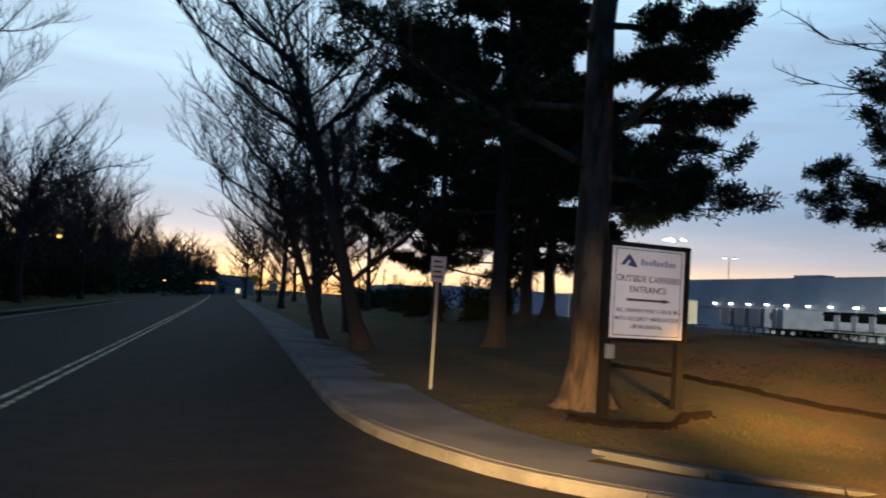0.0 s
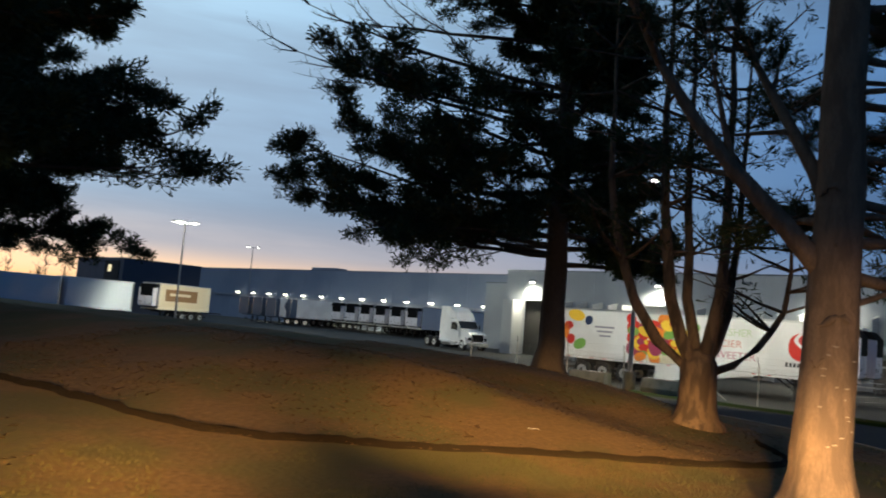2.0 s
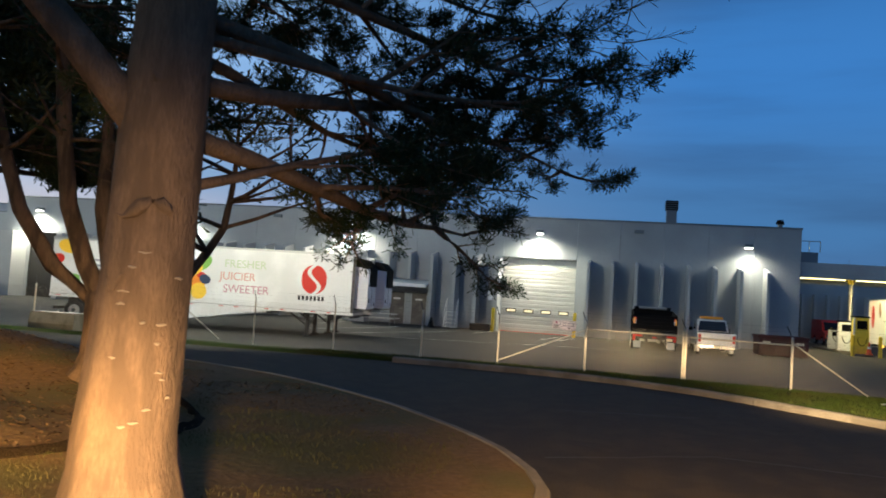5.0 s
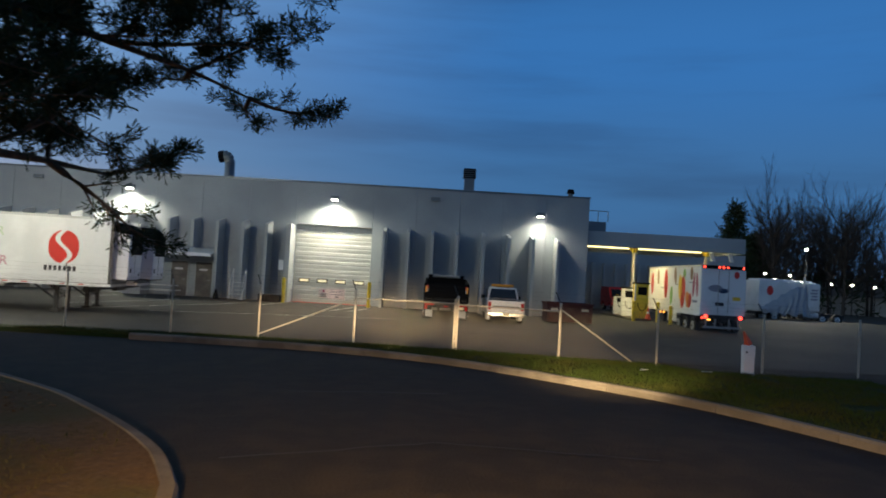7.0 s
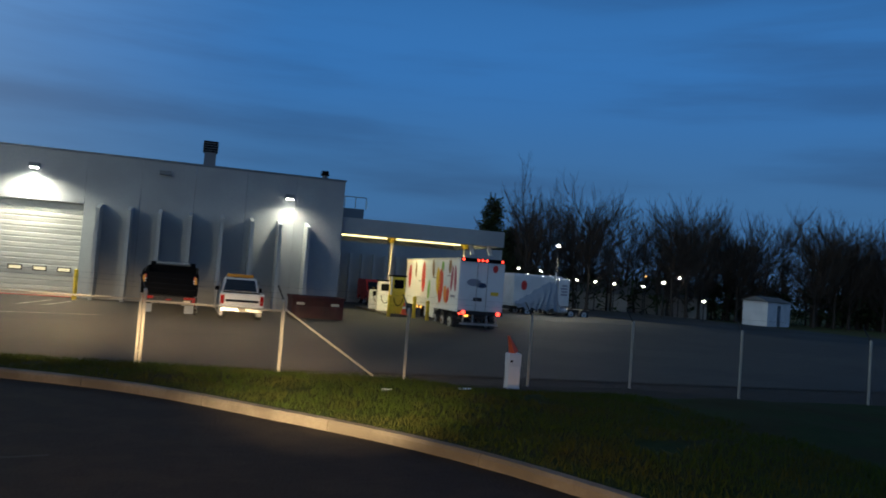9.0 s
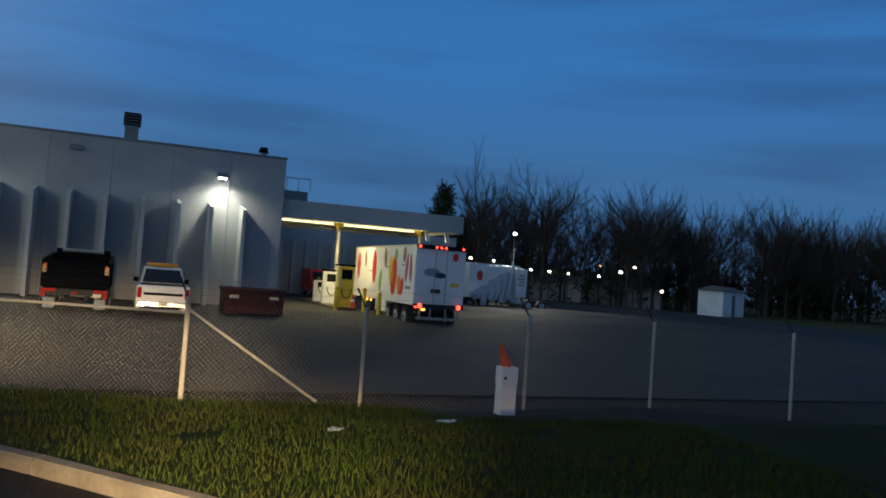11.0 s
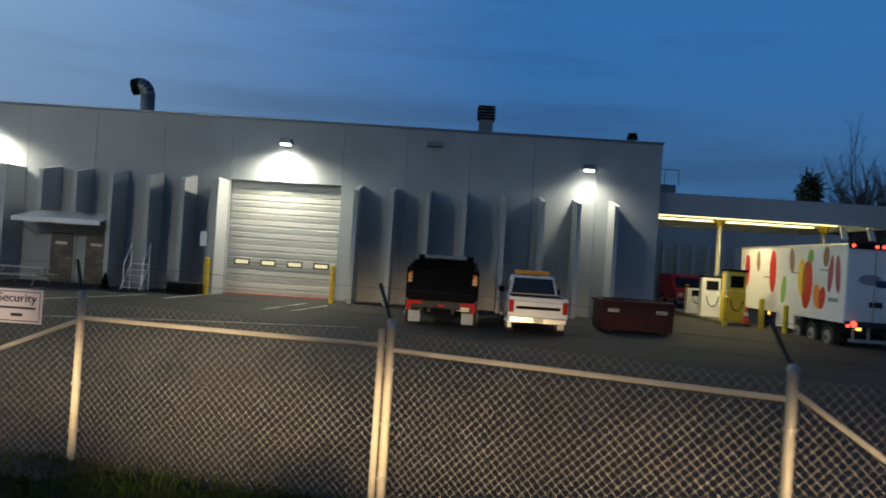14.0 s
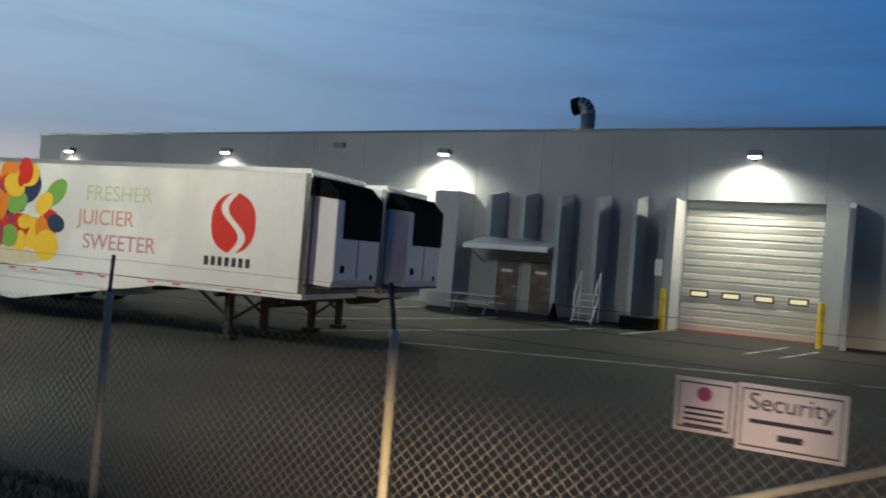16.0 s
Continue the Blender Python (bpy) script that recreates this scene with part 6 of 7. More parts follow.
def dump_truck(m):
    """Nose at y = 0; 2.4 wide along +x; 6.2 long."""
    t = thing("dump_truck", "black dump truck with white mud flaps, tail toward the yard", "truck", m)
    w = 2.4
    cab = part("cab", prism([(0.0, 0.6), (0.0, 1.2), (0.9, 1.4), (1.3, 2.1), (2.0, 2.15), (2.0, 0.6)], "x", 0.2, w - 0.2), WHITE, t)
    part("windscreen", prism([(0.92, 1.44), (1.3, 2.06), (1.28, 2.08), (0.88, 1.44)], "x", 0.35, w - 0.35), GLASS, cab)
    bed = part("dump_body", box(0.1, w - 0.1, 2.2, 6.1, 0.95, 1.1), BLACK, t)
    for x in (0.0, w - 0.09):
        part("bed_side", prism([(2.1, 0.95), (2.1, 2.3), (6.1, 2.05), (6.15, 1.0)], "x", x, x + 0.09), BLACK, bed)
    part("bed_front", box(0.091, w - 0.091, 2.1, 2.19, 0.95, 2.3), BLACK, bed)
    part("cab_shield", prism([(0.7, 2.42), (2.15, 2.5), (2.15, 2.3), (2.1, 2.3), (2.1, 2.4), (0.7, 2.36)], "x", 0.15, w - 0.15), BLACK, bed)
    part("tarp_roll", rod((0.4, 2.4, 2.42), (w - 0.4, 2.4, 2.42), 0.08, n=10), STEEL, bed)
    for k in range(6):
        part("side_rib", box(-0.03, 0.0, 2.4 + k * 0.66, 2.5 + k * 0.66, 1.05, 1.98), BLACK, bed)
        part("side_rib", box(w, w + 0.03, 2.4 + k * 0.66, 2.5 + k * 0.66, 1.05, 1.98), BLACK, bed)
    gate = part("tailgate", box(0.08, w - 0.08, 6.151, 6.2, 1.05, 2.02, bevel=0.01), BLACK, bed)
    for x in (0.09, w - 0.2):
        part("marker", box(x, x + 0.1, 6.202, 6.216, 1.74, 1.9), RED, gate)
        part("marker", box(x, x + 0.1, 6.202, 6.216, 1.57, 1.73), BOARD, gate)
    for z in (1.3, 1.62):
        part("gate_rib", box(0.1, w - 0.1, 6.201, 6.23, z, z + 0.05), BLACK, gate)
    for x in (0.05, w - 0.15):
        part("reflector", box(x, x + 0.1, 6.205, 6.23, 1.55, 1.85), AMBER, bed)
    part("rear_beam", box(0.0, w, 5.95, 6.15, 0.72, 0.95, bevel=0.01), IRON, t)
    for x in (0.05, w - 0.55):
        part("tail_light", box(x, x + 0.5, 6.151, 6.18, 0.84, 0.94), REDLENS, t)
        part("tail_light", box(x if x < 1 else x + 0.36, x + 0.14 if x < 1 else x + 0.5, 6.151, 6.18, 0.62, 0.83), REDLENS, t)
        part("mud_flap", box(x + 0.05, x + 0.45, 5.75, 5.77, 0.2, 0.58), TARP, t)
    part("reflector", box(w / 2 - 0.1, w / 2 + 0.1, 6.151, 6.17, 0.78, 0.84), REDLENS, t)
    part("plate_bar", box(0.25, 0.55, 6.152, 6.165, 0.66, 0.8), CREAMF, t)
    for x in (0.75, 1.55):
        part("frame_rail", box(x, x + 0.1, 0.3, 6.0, 0.55, 0.8), IRON, t)
    for x in (0.2, w - 0.2):
        wheel(t, x, 0.95, 0.45, 0.26)
        wheel(t, x, 4.9, 0.45, 0.48)


dump_truck(pose(59.2, -0.12, -0.3, 0, 0, 90))


def dumpster(m):
    t = thing("dumpster", "rust-red steel dumpster with a dented rim", "dumpster", m)
    tub = part("tub", prism([(0.0, 0.15), (-0.12, 1.2), (2.0, 1.2), (1.9, 0.15)], "y", 0.0, 2.6), RUST, t)
    # tub is solid; a black sheet paints the shade of its inside
    part("opening_dark_sheet", box(-0.04, 1.92, 0.06, 2.54, 1.201, 1.21), BLACK, tub)
    for x0, x1, y0, y1 in ((-0.18, -0.1, -0.06, 2.66), (1.98, 2.06, -0.06, 2.66), (-0.1, 1.98, -0.06, 0.02), (-0.1, 1.98, 2.58, 2.66)):
        part("rim", box(x0, x1, y0, y1, 1.14, 1.26, bevel=0.01), RUST, tub)
    for k in range(4):
        part("rib", prism([(-0.06, 0.2), (-0.17, 1.12), (-0.11, 1.12), (0.0, 0.2)], "y", 0.25 + k * 0.68, 0.35 + k * 0.68), RUST, tub)
    part("placard", box(-0.15, -0.135, 0.25, 0.65, 0.82, 0.95), CREAMF, tub)
    part("placard", box(-0.15, -0.135, 2.0, 2.4, 0.82, 0.95), CREAMF, tub)
    for y in (0.3, 2.2):
        part("skid", box(0.0, 1.9, y, y + 0.15, 0.0, 0.149), IRON, t)


dumpster(pose(55.7, -7.35, -0.26))


def covered_truck():
    """Nose end at y = 9; the bare chassis with its twin axles runs back to y = 0."""
    t = thing("covered_truck", "white truck cab half under a wrinkled grey tarpaulin", "truck", pose(84.0, -36.8, -0.35, 0, 0, 8))
    body = part("box_body", box(0, 2.5, 3.3, 9.0, 0.95, 3.8, bevel=0.06), WHITE, t)
    part("emblem", disc(7.9, 2.9, 0.32, 0.45, -0.006, -0.002, 16), RED, body)
    part("roof_cap", box(0.2, 2.3, 3.6, 8.8, 3.81, 3.95, bevel=0.05), OFFWHITE, body)
    panel = part("side_panel", box(-0.3, -0.01, 3.1, 4.3, 1.2, 3.7, bevel=0.04), WHITE, t, "white side panel with dark print")
    for k in range(4):
        part("print_bar", box(-0.306, -0.301, 3.35, 4.05 - 0.1 * (k % 2), 2.2 + k * 0.28, 2.36 + k * 0.28), GREYINK, panel)
    part("exhaust", rod((-0.15, 4.6, 1.2), (-0.15, 4.6, 4.3), 0.09, n=10), ALU, t)
    rows, m = 30, 12
    v, f = [], []
    for k in range(rows + 1):
        s_ = k / rows
        top = 1.5 + 2.1 * smooth(0.0, 0.85, s_)
        for j in range(m + 1):
            q = j / m
            z = top + (0.75 + 0.15 * math.sin(k * 0.8) - top) * q
            fold = 0.16 * math.sin(k * 1.3 + q * 2.0) * q + 0.12 * noise.noise((k * 0.35, q * 3.0, 1.7))
            v.append((0.1 - 0.75 * math.sin(min(1.0, q * 1.6) * math.pi / 2) * (0.6 + 0.4 * s_) + fold, 8.7 - 4.4 * s_ + 0.25 * math.sin(q * 4 + k * 0.2), z + 0.1 * noise.noise((k * 0.5, q * 2.0, 6.1))))
    for k in range(rows):
        for j in range(m):
            a = k * (m + 1) + j
            f.append((a, a + 1, a + m + 2, a + m + 1))
    tagged(mesh_of("tarpaulin", v, f, TARP, t), "grey wrinkled tarpaulin")
    part("chassis", box(0.5, 2.0, 0.0, 9.0, 0.65, 0.94), IRON, t)
    part("fuel_tank", rod((0.25, 3.0, 0.75), (0.25, 4.6, 0.75), 0.33, n=14), ALU, t)
    for y in (1.1, 2.6, 7.4):
        wheel(t, 0.15, y, 0.5, 0.4)
        wheel(t, 2.35, y, 0.5, 0.4)


covered_truck()

# ---- pumps and island ----
island_kerb = thing("pump_island", "low cement pump island below the canopy", "island")
part("plinth", box(62.0, 72.5, -12.5, -11.3, -0.3, 0.1, bevel=0.04), KERB, island_kerb)


def pump(x, y, mat_, label, h=2.25, w=0.45):
    t = thing("fuel_pump", label, "fuel pump", pose(x, y, 0.1))
    body = part("cabinet", box(-w, w, -0.42, 0.42, 0, h * 0.62, bevel=0.03), mat_, t)
    part("head", box(-w * 0.95, w * 0.95, -0.4, 0.4, h * 0.62 + 0.01, h, bevel=0.03), mat_, t)
    part("display", box(-w * 0.96, -w * 0.94 - 0.01, -0.3, 0.3, h * 0.68, h * 0.92), BLACK, body)
    part("top_cap", box(-w * 1.05, w * 1.05, -0.46, 0.46, h + 0.002, h + 0.1, bevel=0.02), BLACK, t)
    part("side_post", box(-w - 0.04, -w + 0.06, 0.43, 0.52, 0, h), WHITE, t)
    hv, hf = [], []
    tube_rings(hv, hf, [Vector((-w - 0.06, 0.28 * math.cos(k / 8 * math.pi), 1.0 - 0.5 * math.sin(k / 8 * math.pi))) for k in range(9)], [0.025] * 9, 6)
    mesh_of("hose", hv, hf, BLACK, t)


pump(62.8, -11.9, PUMPY, "yellow fuel pump with a dark hose on the island")
pump(66.2, -11.9, WHITE, "white fuel pump on the island", 1.9, 0.4)
pump(68.6, -11.9, WHITE, "low white tank cabinet on the island", 1.3, 0.4)
bollard(61.6, -12.75, 1.25)
bollard(61.6, -11.2, 1.25)
bollard(72.6, -12.6, 1.5)
bollard(59.6, -13.0, 1.1)
cone = thing("traffic_cone", "orange traffic cone with a white band beside the pump", "cone", pose(61.9, -12.2, 0.1))
part("body", rod((0, 0, 0.03), (0, 0, 0.75), 0.17, 0.03, n=14), CONE, cone)
part("base", box(-0.2, 0.2, -0.2, 0.2, 0, 0.03), CONE, cone)
part("band", rod((0, 0, 0.35), (0, 0, 0.5), 0.113, 0.085, n=14), WHITE, cone)
for y in (-16.2, -17.4):
    b_ = thing("pipe_bracket", "white slanted hanger below the canopy edge", "bracket", pose(61.9, y, 4.2))
    part("arm", prism([(-0.25, -0.1), (0.05, 0.75), (0.25, 0.75), (0.0, -0.1)], "x", -0.06, 0.06), WHITE, b_)

def red_van(m):
    """Nose at y = 0; 1.9 wide along +x; 4.6 long."""
    t = thing("van", "small red van parked behind the fuel pumps", "van", m)
    w = 1.9
    body = part("body", prism([(0.0, 0.4), (0.0, 0.95), (0.8, 1.15), (1.3, 1.85), (1.6, 2.05), (4.5, 2.05), (4.6, 1.9), (4.6, 0.45), (4.0, 0.4), (3.85, 0.75), (3.2, 0.75), (3.05, 0.4), (1.45, 0.4), (1.3, 0.75), (0.65, 0.75), (0.5, 0.4)], "x", 0.0, w), RED, t)
    part("windscreen", prism([(0.82, 1.2), (1.3, 1.84), (1.28, 1.86), (0.78, 1.2)], "x", 0.15, w - 0.15), GLASS, body)
    part("grille", box(0.5, w - 0.5, -0.02, -0.001, 0.6, 0.85), BLACK, body)
    for x in (0.1, w - 0.4):
        part("headlamp", box(x, x + 0.3, -0.03, -0.001, 0.65, 0.85, bevel=0.01), CHROME, body)
    part("bumper", box(0.0, w, -0.1, -0.035, 0.38, 0.56, bevel=0.02), IRON, t)
    for y in (0.97, 3.52):
        for x in (0.14, w - 0.14):
            wheel(t, x, y, 0.35, 0.22)


red_van(pose(77.0, -13.2, 0.0, 0, 0, -90))


def barrier_block(x, y, rz):
    t = thing("barrier_block", "greenish cement barrier block by the light pole", "barrier", pose(x, y, 0.02, 0, 0, rz), group="barrier blocks")
    part("block", prism([(-0.38, -0.1), (-0.38, 0.25), (-0.3, 0.62), (0.3, 0.62), (0.38, 0.25), (0.38, -0.1)], "y", -0.85, 0.85), CONCRETE, t)
    # thin paler sheet makes the top lighter than the sides
    part("top_face", box(-0.29, 0.29, -0.84, 0.84, 0.621, 0.64, bevel=0.008), WALKWAY, t)
    part("lifting_eye", rod((0, 0, 0.63), (0, 0, 0.72), 0.03, n=8), STEEL, t)


barrier_block(32.3, 22.3, 4)
barrier_block(32.5, 18.9, -3)

# ---- clutter by the depot wall ----
def picnic_table():
    t = thing("picnic_table", "weathered picnic table with benches by the service doors", "table", pose(58.6, 18.3, -0.12))
    for k in range(4):
        part("top_plank", box(-0.36 + k * 0.18, -0.2 + k * 0.18, -0.95, 0.95, 0.72, 0.76), ZINC, t)
    for x in (-0.85, 0.62):
        part("bench_plank", box(x, x + 0.24, -0.95, 0.95, 0.42, 0.46), ZINC, t)
    for y in (-0.7, 0.7):
        part("leg", rod((-0.7, y, 0), (-0.2, y, 0.72), 0.03, n=6), STEEL, t)
        part("leg", rod((0.7, y, 0), (0.2, y, 0.72), 0.03, n=6), STEEL, t)
        part("cross_bar", rod((-0.8, y, 0.4), (0.8, y, 0.4), 0.025, n=6), STEEL, t)


picnic_table()


def rolling_ladder():
    t = thing("rolling_ladder", "bright metal rolling step ladder against the wall", "ladder", pose(58.7, 13.65, -0.12))
    for y in (-0.38, 0.38):
        part("stringer", rod((-0.75, y, 0.1), (0.15, y, 1.2), 0.028, n=8), ZINC, t)
        part("rear_leg", rod((0.15, y, 0.0), (0.15, y, 2.0), 0.025, n=8), ZINC, t)
        part("handrail", rod((-0.55, y, 1.15), (0.15, y, 2.0), 0.022, n=8), ZINC, t)
        part("rail_post", rod((-0.55, y, 0.35), (-0.55, y, 1.15), 0.022, n=8), ZINC, t)
        part("caster", rod((0.15, y - 0.02, 0.05), (0.15, y + 0.02, 0.05), 0.06, n=10), RUBBER, t)
    for k in range(5):
        part("tread", box(-0.78 + k * 0.2, -0.56 + k * 0.2, -0.37, 0.37, 0.2 + k * 0.235, 0.23 + k * 0.235), ZINC, t)
    part("foot", rod((-0.75, 0.38, 0), (-0.75, 0.38, 0.12), 0.03, n=8), RUBBER, t)
    part("foot", rod((-0.75, -0.38, 0), (-0.75, -0.38, 0.12), 0.03, n=8), RUBBER, t)


rolling_ladder()


def steel_crate():
    t = thing("steel_crate", "low black steel crate beside the roll-up door", "crate", pose(58.9, 11.75, -0.11))
    part("bin", box(-0.35, 0.35, -0.65, 0.65, 0.08, 0.48, bevel=0.02), BLACK, t)
    part("lid", box(-0.38, 0.38, -0.68, 0.68, 0.482, 0.52, bevel=0.01), IRON, t)
    for y in (-0.5, 0.4):
        part("runner", box(-0.35, 0.35, y, y + 0.1, 0, 0.079), IRON, t)


steel_crate()
cone_b = thing("wet_floor_cone", "dark folded floor cone by the service door", "cone", pose(58.7, 15.0, -0.12))
part("body", rod((0, 0, 0), (0, 0, 0.7), 0.24, 0.05, n=4), BLACK, cone_b)


def cabinet_marker():
    t = thing("utility_cabinet", "white utility pedestal with a red pointed marker on top", "utility box", pose(31.45, -6.72, -0.2) @ Matrix.Diagonal((0.92, 0.92, 1.08, 1)))
    part("pedestal", box(-0.12, 0.12, -0.15, 0.15, -0.1, 0.62, bevel=0.01), WHITE, t)
    part("hood", box(-0.13, 0.13, -0.16, 0.16, 0.621, 0.88, bevel=0.015), WHITE, t)
    part("base_band", box(-0.124, 0.124, -0.154, 0.154, -0.1, 0.2), OFFWHITE, t)
    part("pointed_marker", rod((0, 0.0, 0.88), (0.02, 0.15, 1.22), 0.12, 0.02, n=4), CONE, t, "red pointed plastic marker")
    part("latch", box(-0.14, -0.131, 0.06, 0.12, 0.7, 0.74), IRON, t)


cabinet_marker()


# ---- poles ----
def light_pole(x, y, z, h, heads, label):
    t = thing("light_pole", label, "lamp post", pose(x, y, z))
    part("footing", rod((0, 0, -0.3), (0, 0, 0.75), 0.26, n=16), CONCRETE, t)
    part("pole", rod((0, 0, 0.75), (0, 0, h), 0.1, 0.065, n=12), STEEL, t)
    for dx, dy in heads:
        arm = part("arm", rod((0, 0, h - 0.1), (dx, dy, h), 0.035, n=8), STEEL, t)
        part("head", box(dx - 0.22, dx + 0.22, dy - 0.28, dy + 0.28, h + 0.005, h + 0.16, bevel=0.02), IRON, arm)
        part("lens", box(dx - 0.18, dx + 0.18, dy - 0.24, dy + 0.24, h - 0.05, h + 0.003, bevel=0.01), LIT, arm)


light_pole(32.7, 20.6, 0.05, 9.1, ((0.55, -0.35), (-0.5, 0.4)), "tall steel yard light with two lit heads")
light_pole(40.2, 73.1, -0.4, 10.1, ((0.8, -0.45), (-0.7, 0.5), (0.1, 0.9)), "tall steel yard light with three lit heads")
light_pole(84, 128, -0.4, 13.5, ((0.8, -0.45), (-0.7, 0.5)), "distant yard light behind the warehouse trailers")


def street_lamp(x, y, h, mat_, label):
    t = thing("street_lamp", label, "lamp post", pose(x, y, -0.4))
    part("pole", rod((0, 0, 0), (0, 0, h), 0.08, 0.05, n=8), IRON, t)
    bm = bmesh.new()
    bmesh.ops.create_uvsphere(bm, u_segments=12, v_segments=8, radius=0.19, matrix=Matrix.Translation((0, 0, h + 0.13)) @ Matrix.Diagonal((1, 1, 0.7, 1)))
    part("globe", bm, mat_, t)


for x, y, h in ((111.5, -40.3, 5.1), (116.1, -45.6, 5.1), (107.5, -39.9, 4.3), (116.5, -51.4, 4.3), (112.1, -51.9, 4.2), (116.7, -57.4, 4.2), (108.4, -57.1, 4.0), (98.9, -54.0, 4.5), (110.4, -63.9, 5.6), (94.0, -56.3, 2.6)):
    street_lamp(x, y, h, LITDOCK, "street lamp glowing behind the yard")
street_lamp(118.8, -63.8, 5.7, LITSTREET, "orange street lamp glowing behind the yard")
street_lamp(87.4, -34.3, 7.0, LITDOCK, "tall street lamp glowing over the far corner of the yard")
street_lamp(-16.4, 69, 5.4, LITSTREET, "orange street lamp among the roadside trees")
street_lamp(-12.6, 122, 2.6, LITSTREET, "orange lamp near the end of the road")


def house(x, y, w, d, h, rz, label):
    t = thing("house", label, "house", pose(x, y, -0.5, 0, 0, rz))
    part("wall", box(-w / 2, w / 2, -d / 2, d / 2, 0, h), BRICKY, t)
    part("roof", prism([(-d / 2 - 0.4, h), (0, h + 2.2), (d / 2 + 0.4, h)], "x", -w / 2 - 0.3, w / 2 + 0.3), ROOF, t)
    for k in range(4):
        win = part("window", box(-w / 2 + 1 + k * (w - 2) / 4, -w / 2 + 2 + k * (w - 2) / 4, -d / 2 - 0.05, -d / 2 - 0.001, 1.0, 2.2), LITPANE if k % 2 else GLASS, t)


house(128, -72, 14, 9, 3.2, 62, "low pale house with lit windows behind the yard")
house(126, -58, 12, 8, 3.0, 62, "low pale house with lit windows behind the yard")
house(-6, 210, 16, 8, 3.2, 0, "distant low building with lit windows at the road's end")
shed = thing("white_shed", "small white storage shed beyond the fence", "shed", pose(104, -73.5, -0.4, 0, 0, 30) @ Matrix.Diagonal((1.4, 1.4, 1.4, 1)))
part("wall", box(0, 2.4, -6, 0, 0, 2.4), WHITE, shed)
part("roof", prism([(-0.2, 2.4), (1.2, 2.9), (2.6, 2.4)], "y", -6.2, 0.2), ROOF, shed)
part("door", box(-0.04, -0.001, -3.3, -2.5, 0.05, 2.1), COPING, shed)
for x, y, z in ((-0.9, 80, 2.5), (1.0, 81, 1.8)):
    t = thing("roadside_sign", "small pale road sign far along the pavement", "sign", pose(x, y, 0.1))
    part("post", rod((0, 0, -0.3), (0, 0, z + 0.7), 0.03, n=8), STEEL, t)
    part("plate", box(-0.35, 0.35, -0.03, -0.015, z, z + 0.75, bevel=0.005), YELLOWF if z > 2 else BOARD, t)
glow_block = thing("distant_bus", "bus with warm lit windows at the end of the road", "bus", pose(-9.2, 178, 0.0))
part("body", box(-2.6, 2.6, 0, 2.5, 0.4, 3.2, bevel=0.1), COPING, glow_block)
for k in range(4):
    part("window", box(-2.4 + k * 1.25, -1.5 + k * 1.25, -0.03, -0.001, 2.2, 2.8), LITBUS, glow_block)
for x in (-1.7, 1.7):
    part("wheel", rod((x - 0.15, 0.3, 0.45), (x + 0.15, 0.3, 0.45), 0.45, n=14), RUBBER, glow_block)

# ---- leaf litter and grass ----
def scatter(name, spots, size, material, label, category, blade=False):
    rng = np.random.default_rng(len(name) + len(spots))
    p = np.array(spots)
    m = len(p)
    a = rng.uniform(0, 6.28, m)
    u = np.stack([np.cos(a), np.sin(a), rng.uniform(-0.25, 0.25, m)], 1)
    w = np.stack([-np.sin(a), np.cos(a), rng.uniform(-0.25, 0.25, m)], 1)
    s = size * rng.uniform(0.5, 1.4, (m, 1))
    if blade:
        tip = p + np.stack([rng.normal(0, 0.35, m), rng.normal(0, 0.35, m), np.ones(m)], 1) * s
        v = np.stack([p - u * s * 0.09, p + u * s * 0.09, tip], 1).reshape(-1, 3)
        f = np.arange(m * 3).reshape(-1, 3)
    else:
        lift = np.array((0, 0, 0.012))
        v = np.stack([p - u * s + lift, p - w * s * 0.5 + lift * 2, p + u * s + lift, p + w * s * 0.5 + lift * 2.4], 1).reshape(-1, 3)
        f = np.arange(m * 4).reshape(-1, 4)
    tagged(leaf_mesh(name, v, f, material, None), label, category, kind="stuff")


BED = [(6.9, 21.0), (7.3, 17.2), (7.45, 14.0), (7.9, 12.95), (8.5, 12.4), (10.1, 11.45), (11.75, 10.85), (13.1, 10.2), (14.8, 9.25), (15.9, 8.8), (17.2, 8.6), (18.6, 9.0), (19.8, 10.2)]


def in_bed(x, y):
    """True on the mulched side of the cut edge."""
    if y > 21.0 or x > 19.8:
        return x > 6.9
    if (x - 4.2) ** 2 + (y - 13.6) ** 2 < 1.9 ** 2:
        return True
    for (x0, y0), (x1, y1) in zip(BED, BED[1:]):
        if (x1 - x0) * (y - y0) - (y1 - y0) * (x - x0) < -0.05 * math.hypot(x1 - x0, y1 - y0):
            near = min(x0, x1) - 0.7 <= x <= max(x0, x1) + 0.7
            if near and y < max(y0, y1) + 1.5:
                return False
    return x > 6.9 and y > 8.2


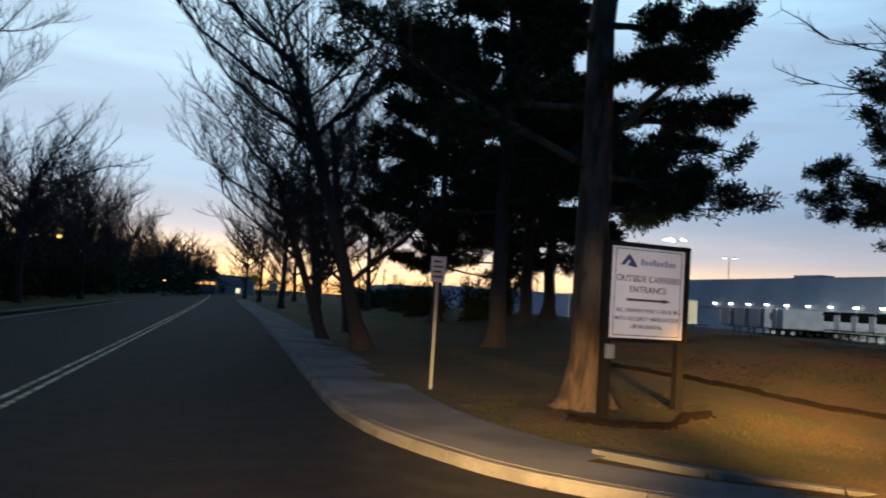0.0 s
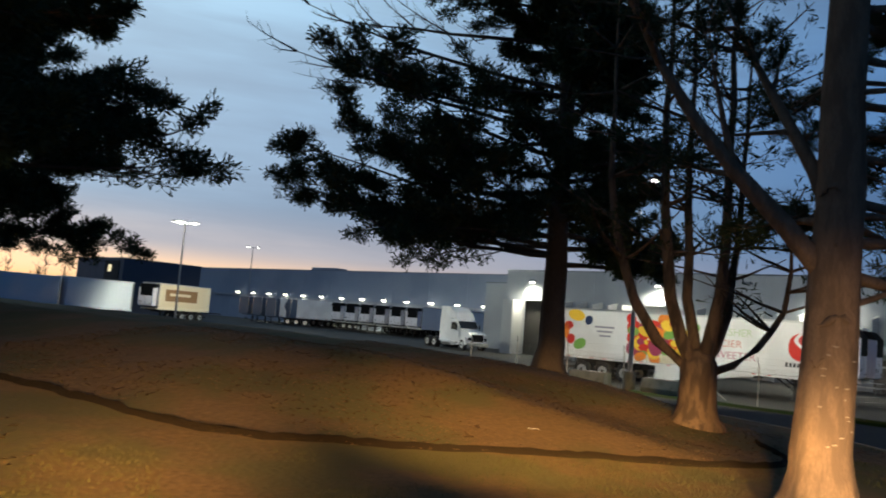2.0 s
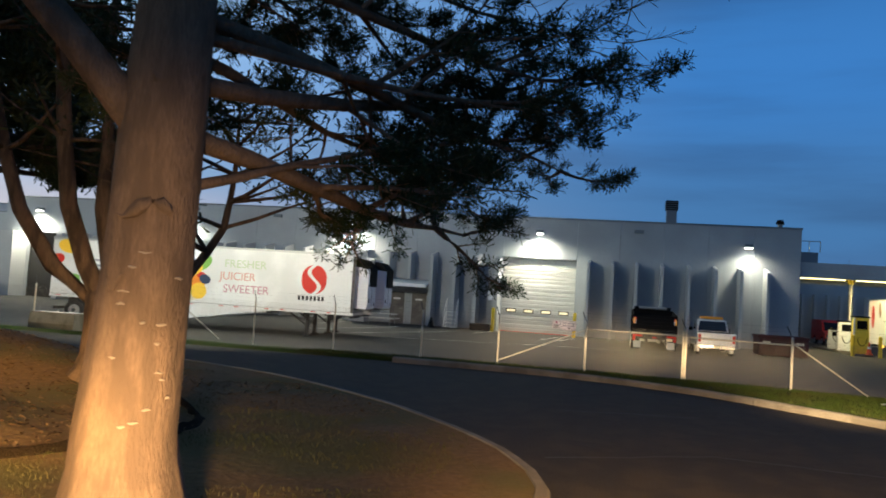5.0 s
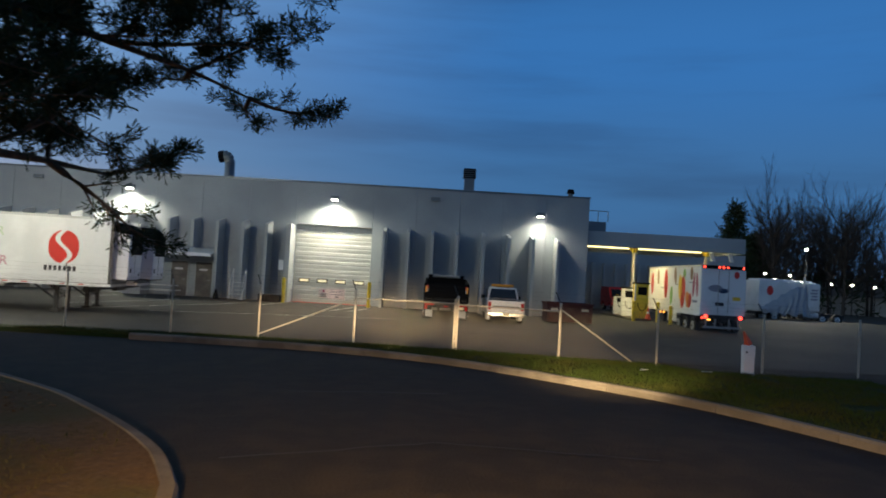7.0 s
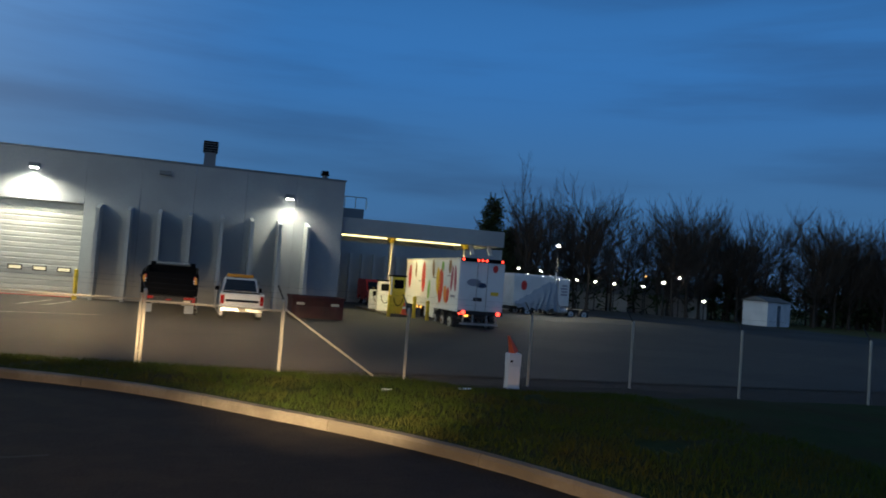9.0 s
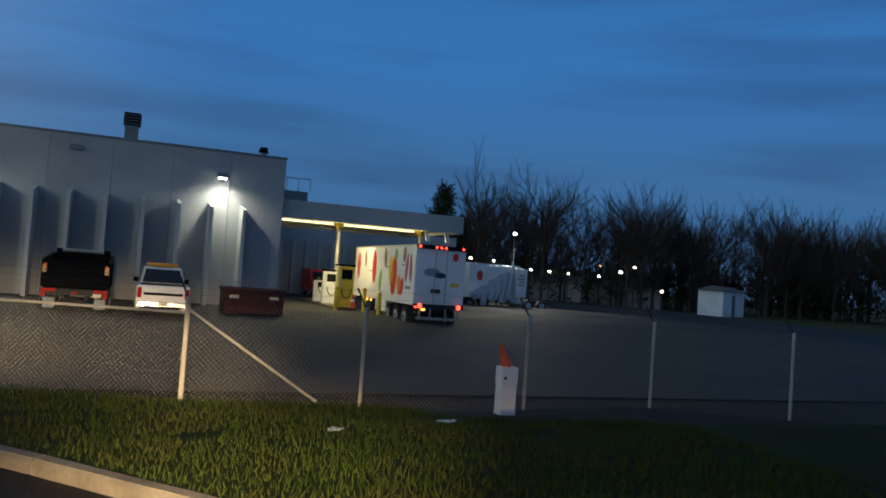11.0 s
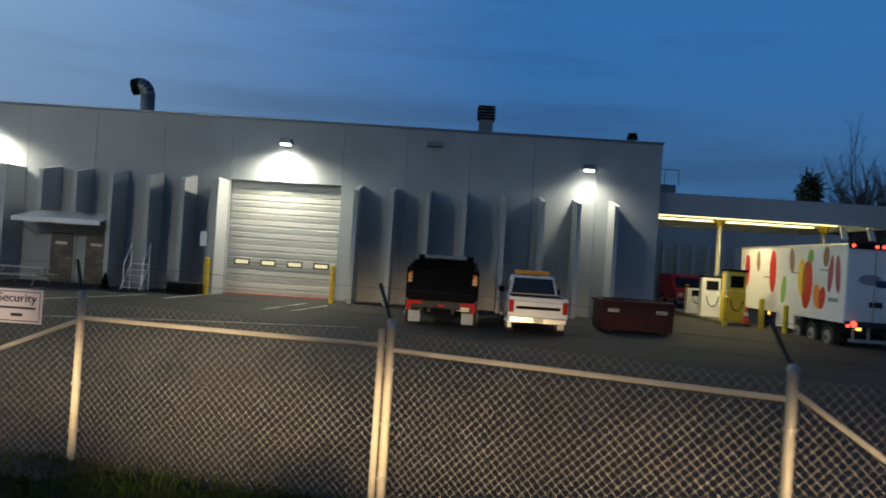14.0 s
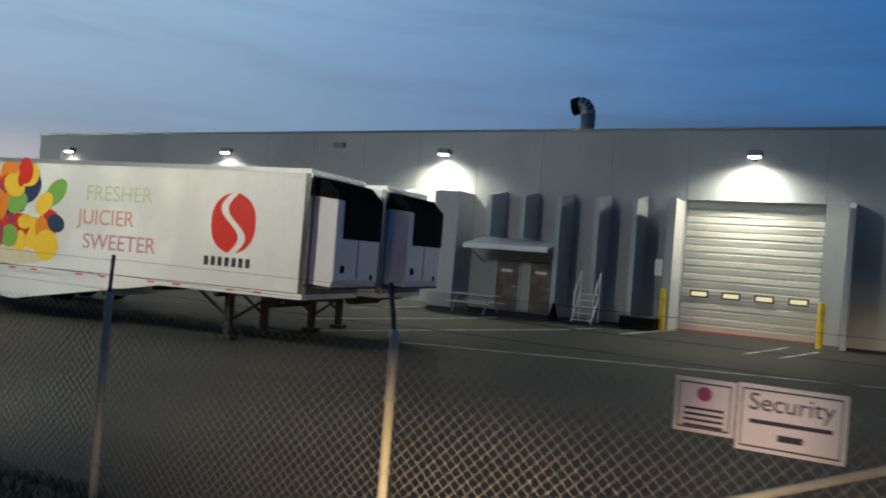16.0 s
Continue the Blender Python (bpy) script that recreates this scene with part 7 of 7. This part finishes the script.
def cut_edge(pts, width, seed, label):
    """A spade-cut trench: a dark ribbon on the lawn, its shade put into the colour, with a crumbled lip of mulch along
    its far side.
    """
    rng = random.Random(seed)
    line = []
    for (x0, y0), (x1, y1) in zip(pts, pts[1:]):
        k = max(2, int(math.hypot(x1 - x0, y1 - y0) / 0.16))
        for i in range(k):
            s = i / k
            line.append((x0 + (x1 - x0) * s + 0.10 * noise.noise((x0 + s * k * 0.2, seed, 0.5)), y0 + (y1 - y0) * s + 0.10 * noise.noise((y0 + s * k * 0.2, seed, 4.5))))
    v, f = [], []
    for i, (x, y) in enumerate(line):
        a, b = line[max(0, i - 1)], line[min(len(line) - 1, i + 1)]
        dx, dy = b[0] - a[0], b[1] - a[1]
        ln = math.hypot(dx, dy) or 1
        nx, ny = -dy / ln, dx / ln
        w = width * (0.75 + 0.5 * rng.random())
        for o, h in ((-0.55, 0.0), (-0.4, 0.022), (0.25, 0.018), (0.45, 0.075 + 0.03 * rng.random()), (0.8, 0.06), (1.25, -0.01)):
            px, py = x + nx * w * o, y + ny * w * o
            v.append((px, py, lawn_z(px, py) + h))
    for i in range(len(line) - 1):
        for k in range(5):
            f.append((i * 6 + k, i * 6 + k + 1, i * 6 + k + 7, i * 6 + k + 6))
    tagged(mesh_of("bed_edge", v, f, SOIL, None), label, "bed edge", kind="structure")


# soil darkened so that the ribbon carries the trench's shade
SOIL = surface("shaded_trench_soil", (0.018, 0.012, 0.007), 0.95, vary=0.5, grain=9, bump=0.8, gloss=0.1)
cut_edge(BED, 0.08, 3, "dark spade-cut edge of the mulch bed")
cut_edge([(2.7, 12.75), (3.3, 12.2), (4.0, 12.0), (4.7, 12.15), (5.3, 12.3)], 0.13, 8, "dark spade-cut edge round the old pine")


rng = random.Random(9)
spots = []
while len(spots) < 15000:
    x, y = rng.uniform(2.5, 24), rng.uniform(5, 24)
    if ISLAND.depth(x, y) > 0.45 and in_bed(x, y) and noise.noise((x * 0.4, y * 0.4, 1.0)) > -0.25:
        spots.append((x, y, island_z(x, y)))
scatter("leaf_litter", spots, 0.034, DRY_LEAF, "dry brown leaves strewn over the lawn", "leaves")
spots = []
while len(spots) < 26000:
    x, y = rng.uniform(1.5, 20), rng.uniform(5, 16)
    if 0.25 < ISLAND.depth(x, y) < 6 and not in_bed(x, y) and noise.noise((x * 0.6, y * 0.6, 5.0)) > -0.1:
        spots.append((x, y, island_z(x, y) - 0.01))
scatter("grass", spots, 0.05, DRY_BLADE, "thin winter grass at the lawn's edge", "grass", True)
spots = []
while len(spots) < 60000:
    x, y = rng.uniform(19, 34.2), rng.uniform(-9, 13)
    if VERGE.depth(x, y) > 0.2 and noise.noise((x * 0.9, y * 0.9, 2.0)) > -0.45:
        spots.append((x, y, verge_z(x, y) - 0.01))
scatter("grass", spots, 0.085, BLADE, "short green grass on the verge", "grass", True)
for x, y, s in ((13.56, 11.55, 0.09), (8.2, 9.4, 0.1), (6.2, 8.9, 0.08), (29.4, -3.4, 0.1), (30.2, -5.2, 0.13)):
    z = island_z(x, y) if x < 25 else verge_z(x, y)
    bm = bmesh.new()
    bmesh.ops.create_grid(bm, x_segments=3, y_segments=3, size=s, matrix=pose(x, y, z + 0.03, 4, 6, rng.uniform(0, 90)))
    for q in bm.verts:
        q.co.z += rng.uniform(-0.015, 0.02)
    bmesh.ops.solidify(bm, geom=bm.faces[:], thickness=0.003)
    tagged(part("litter", bm, WHITE), "crumpled white scrap lying in the grass", "litter", "litter scraps")
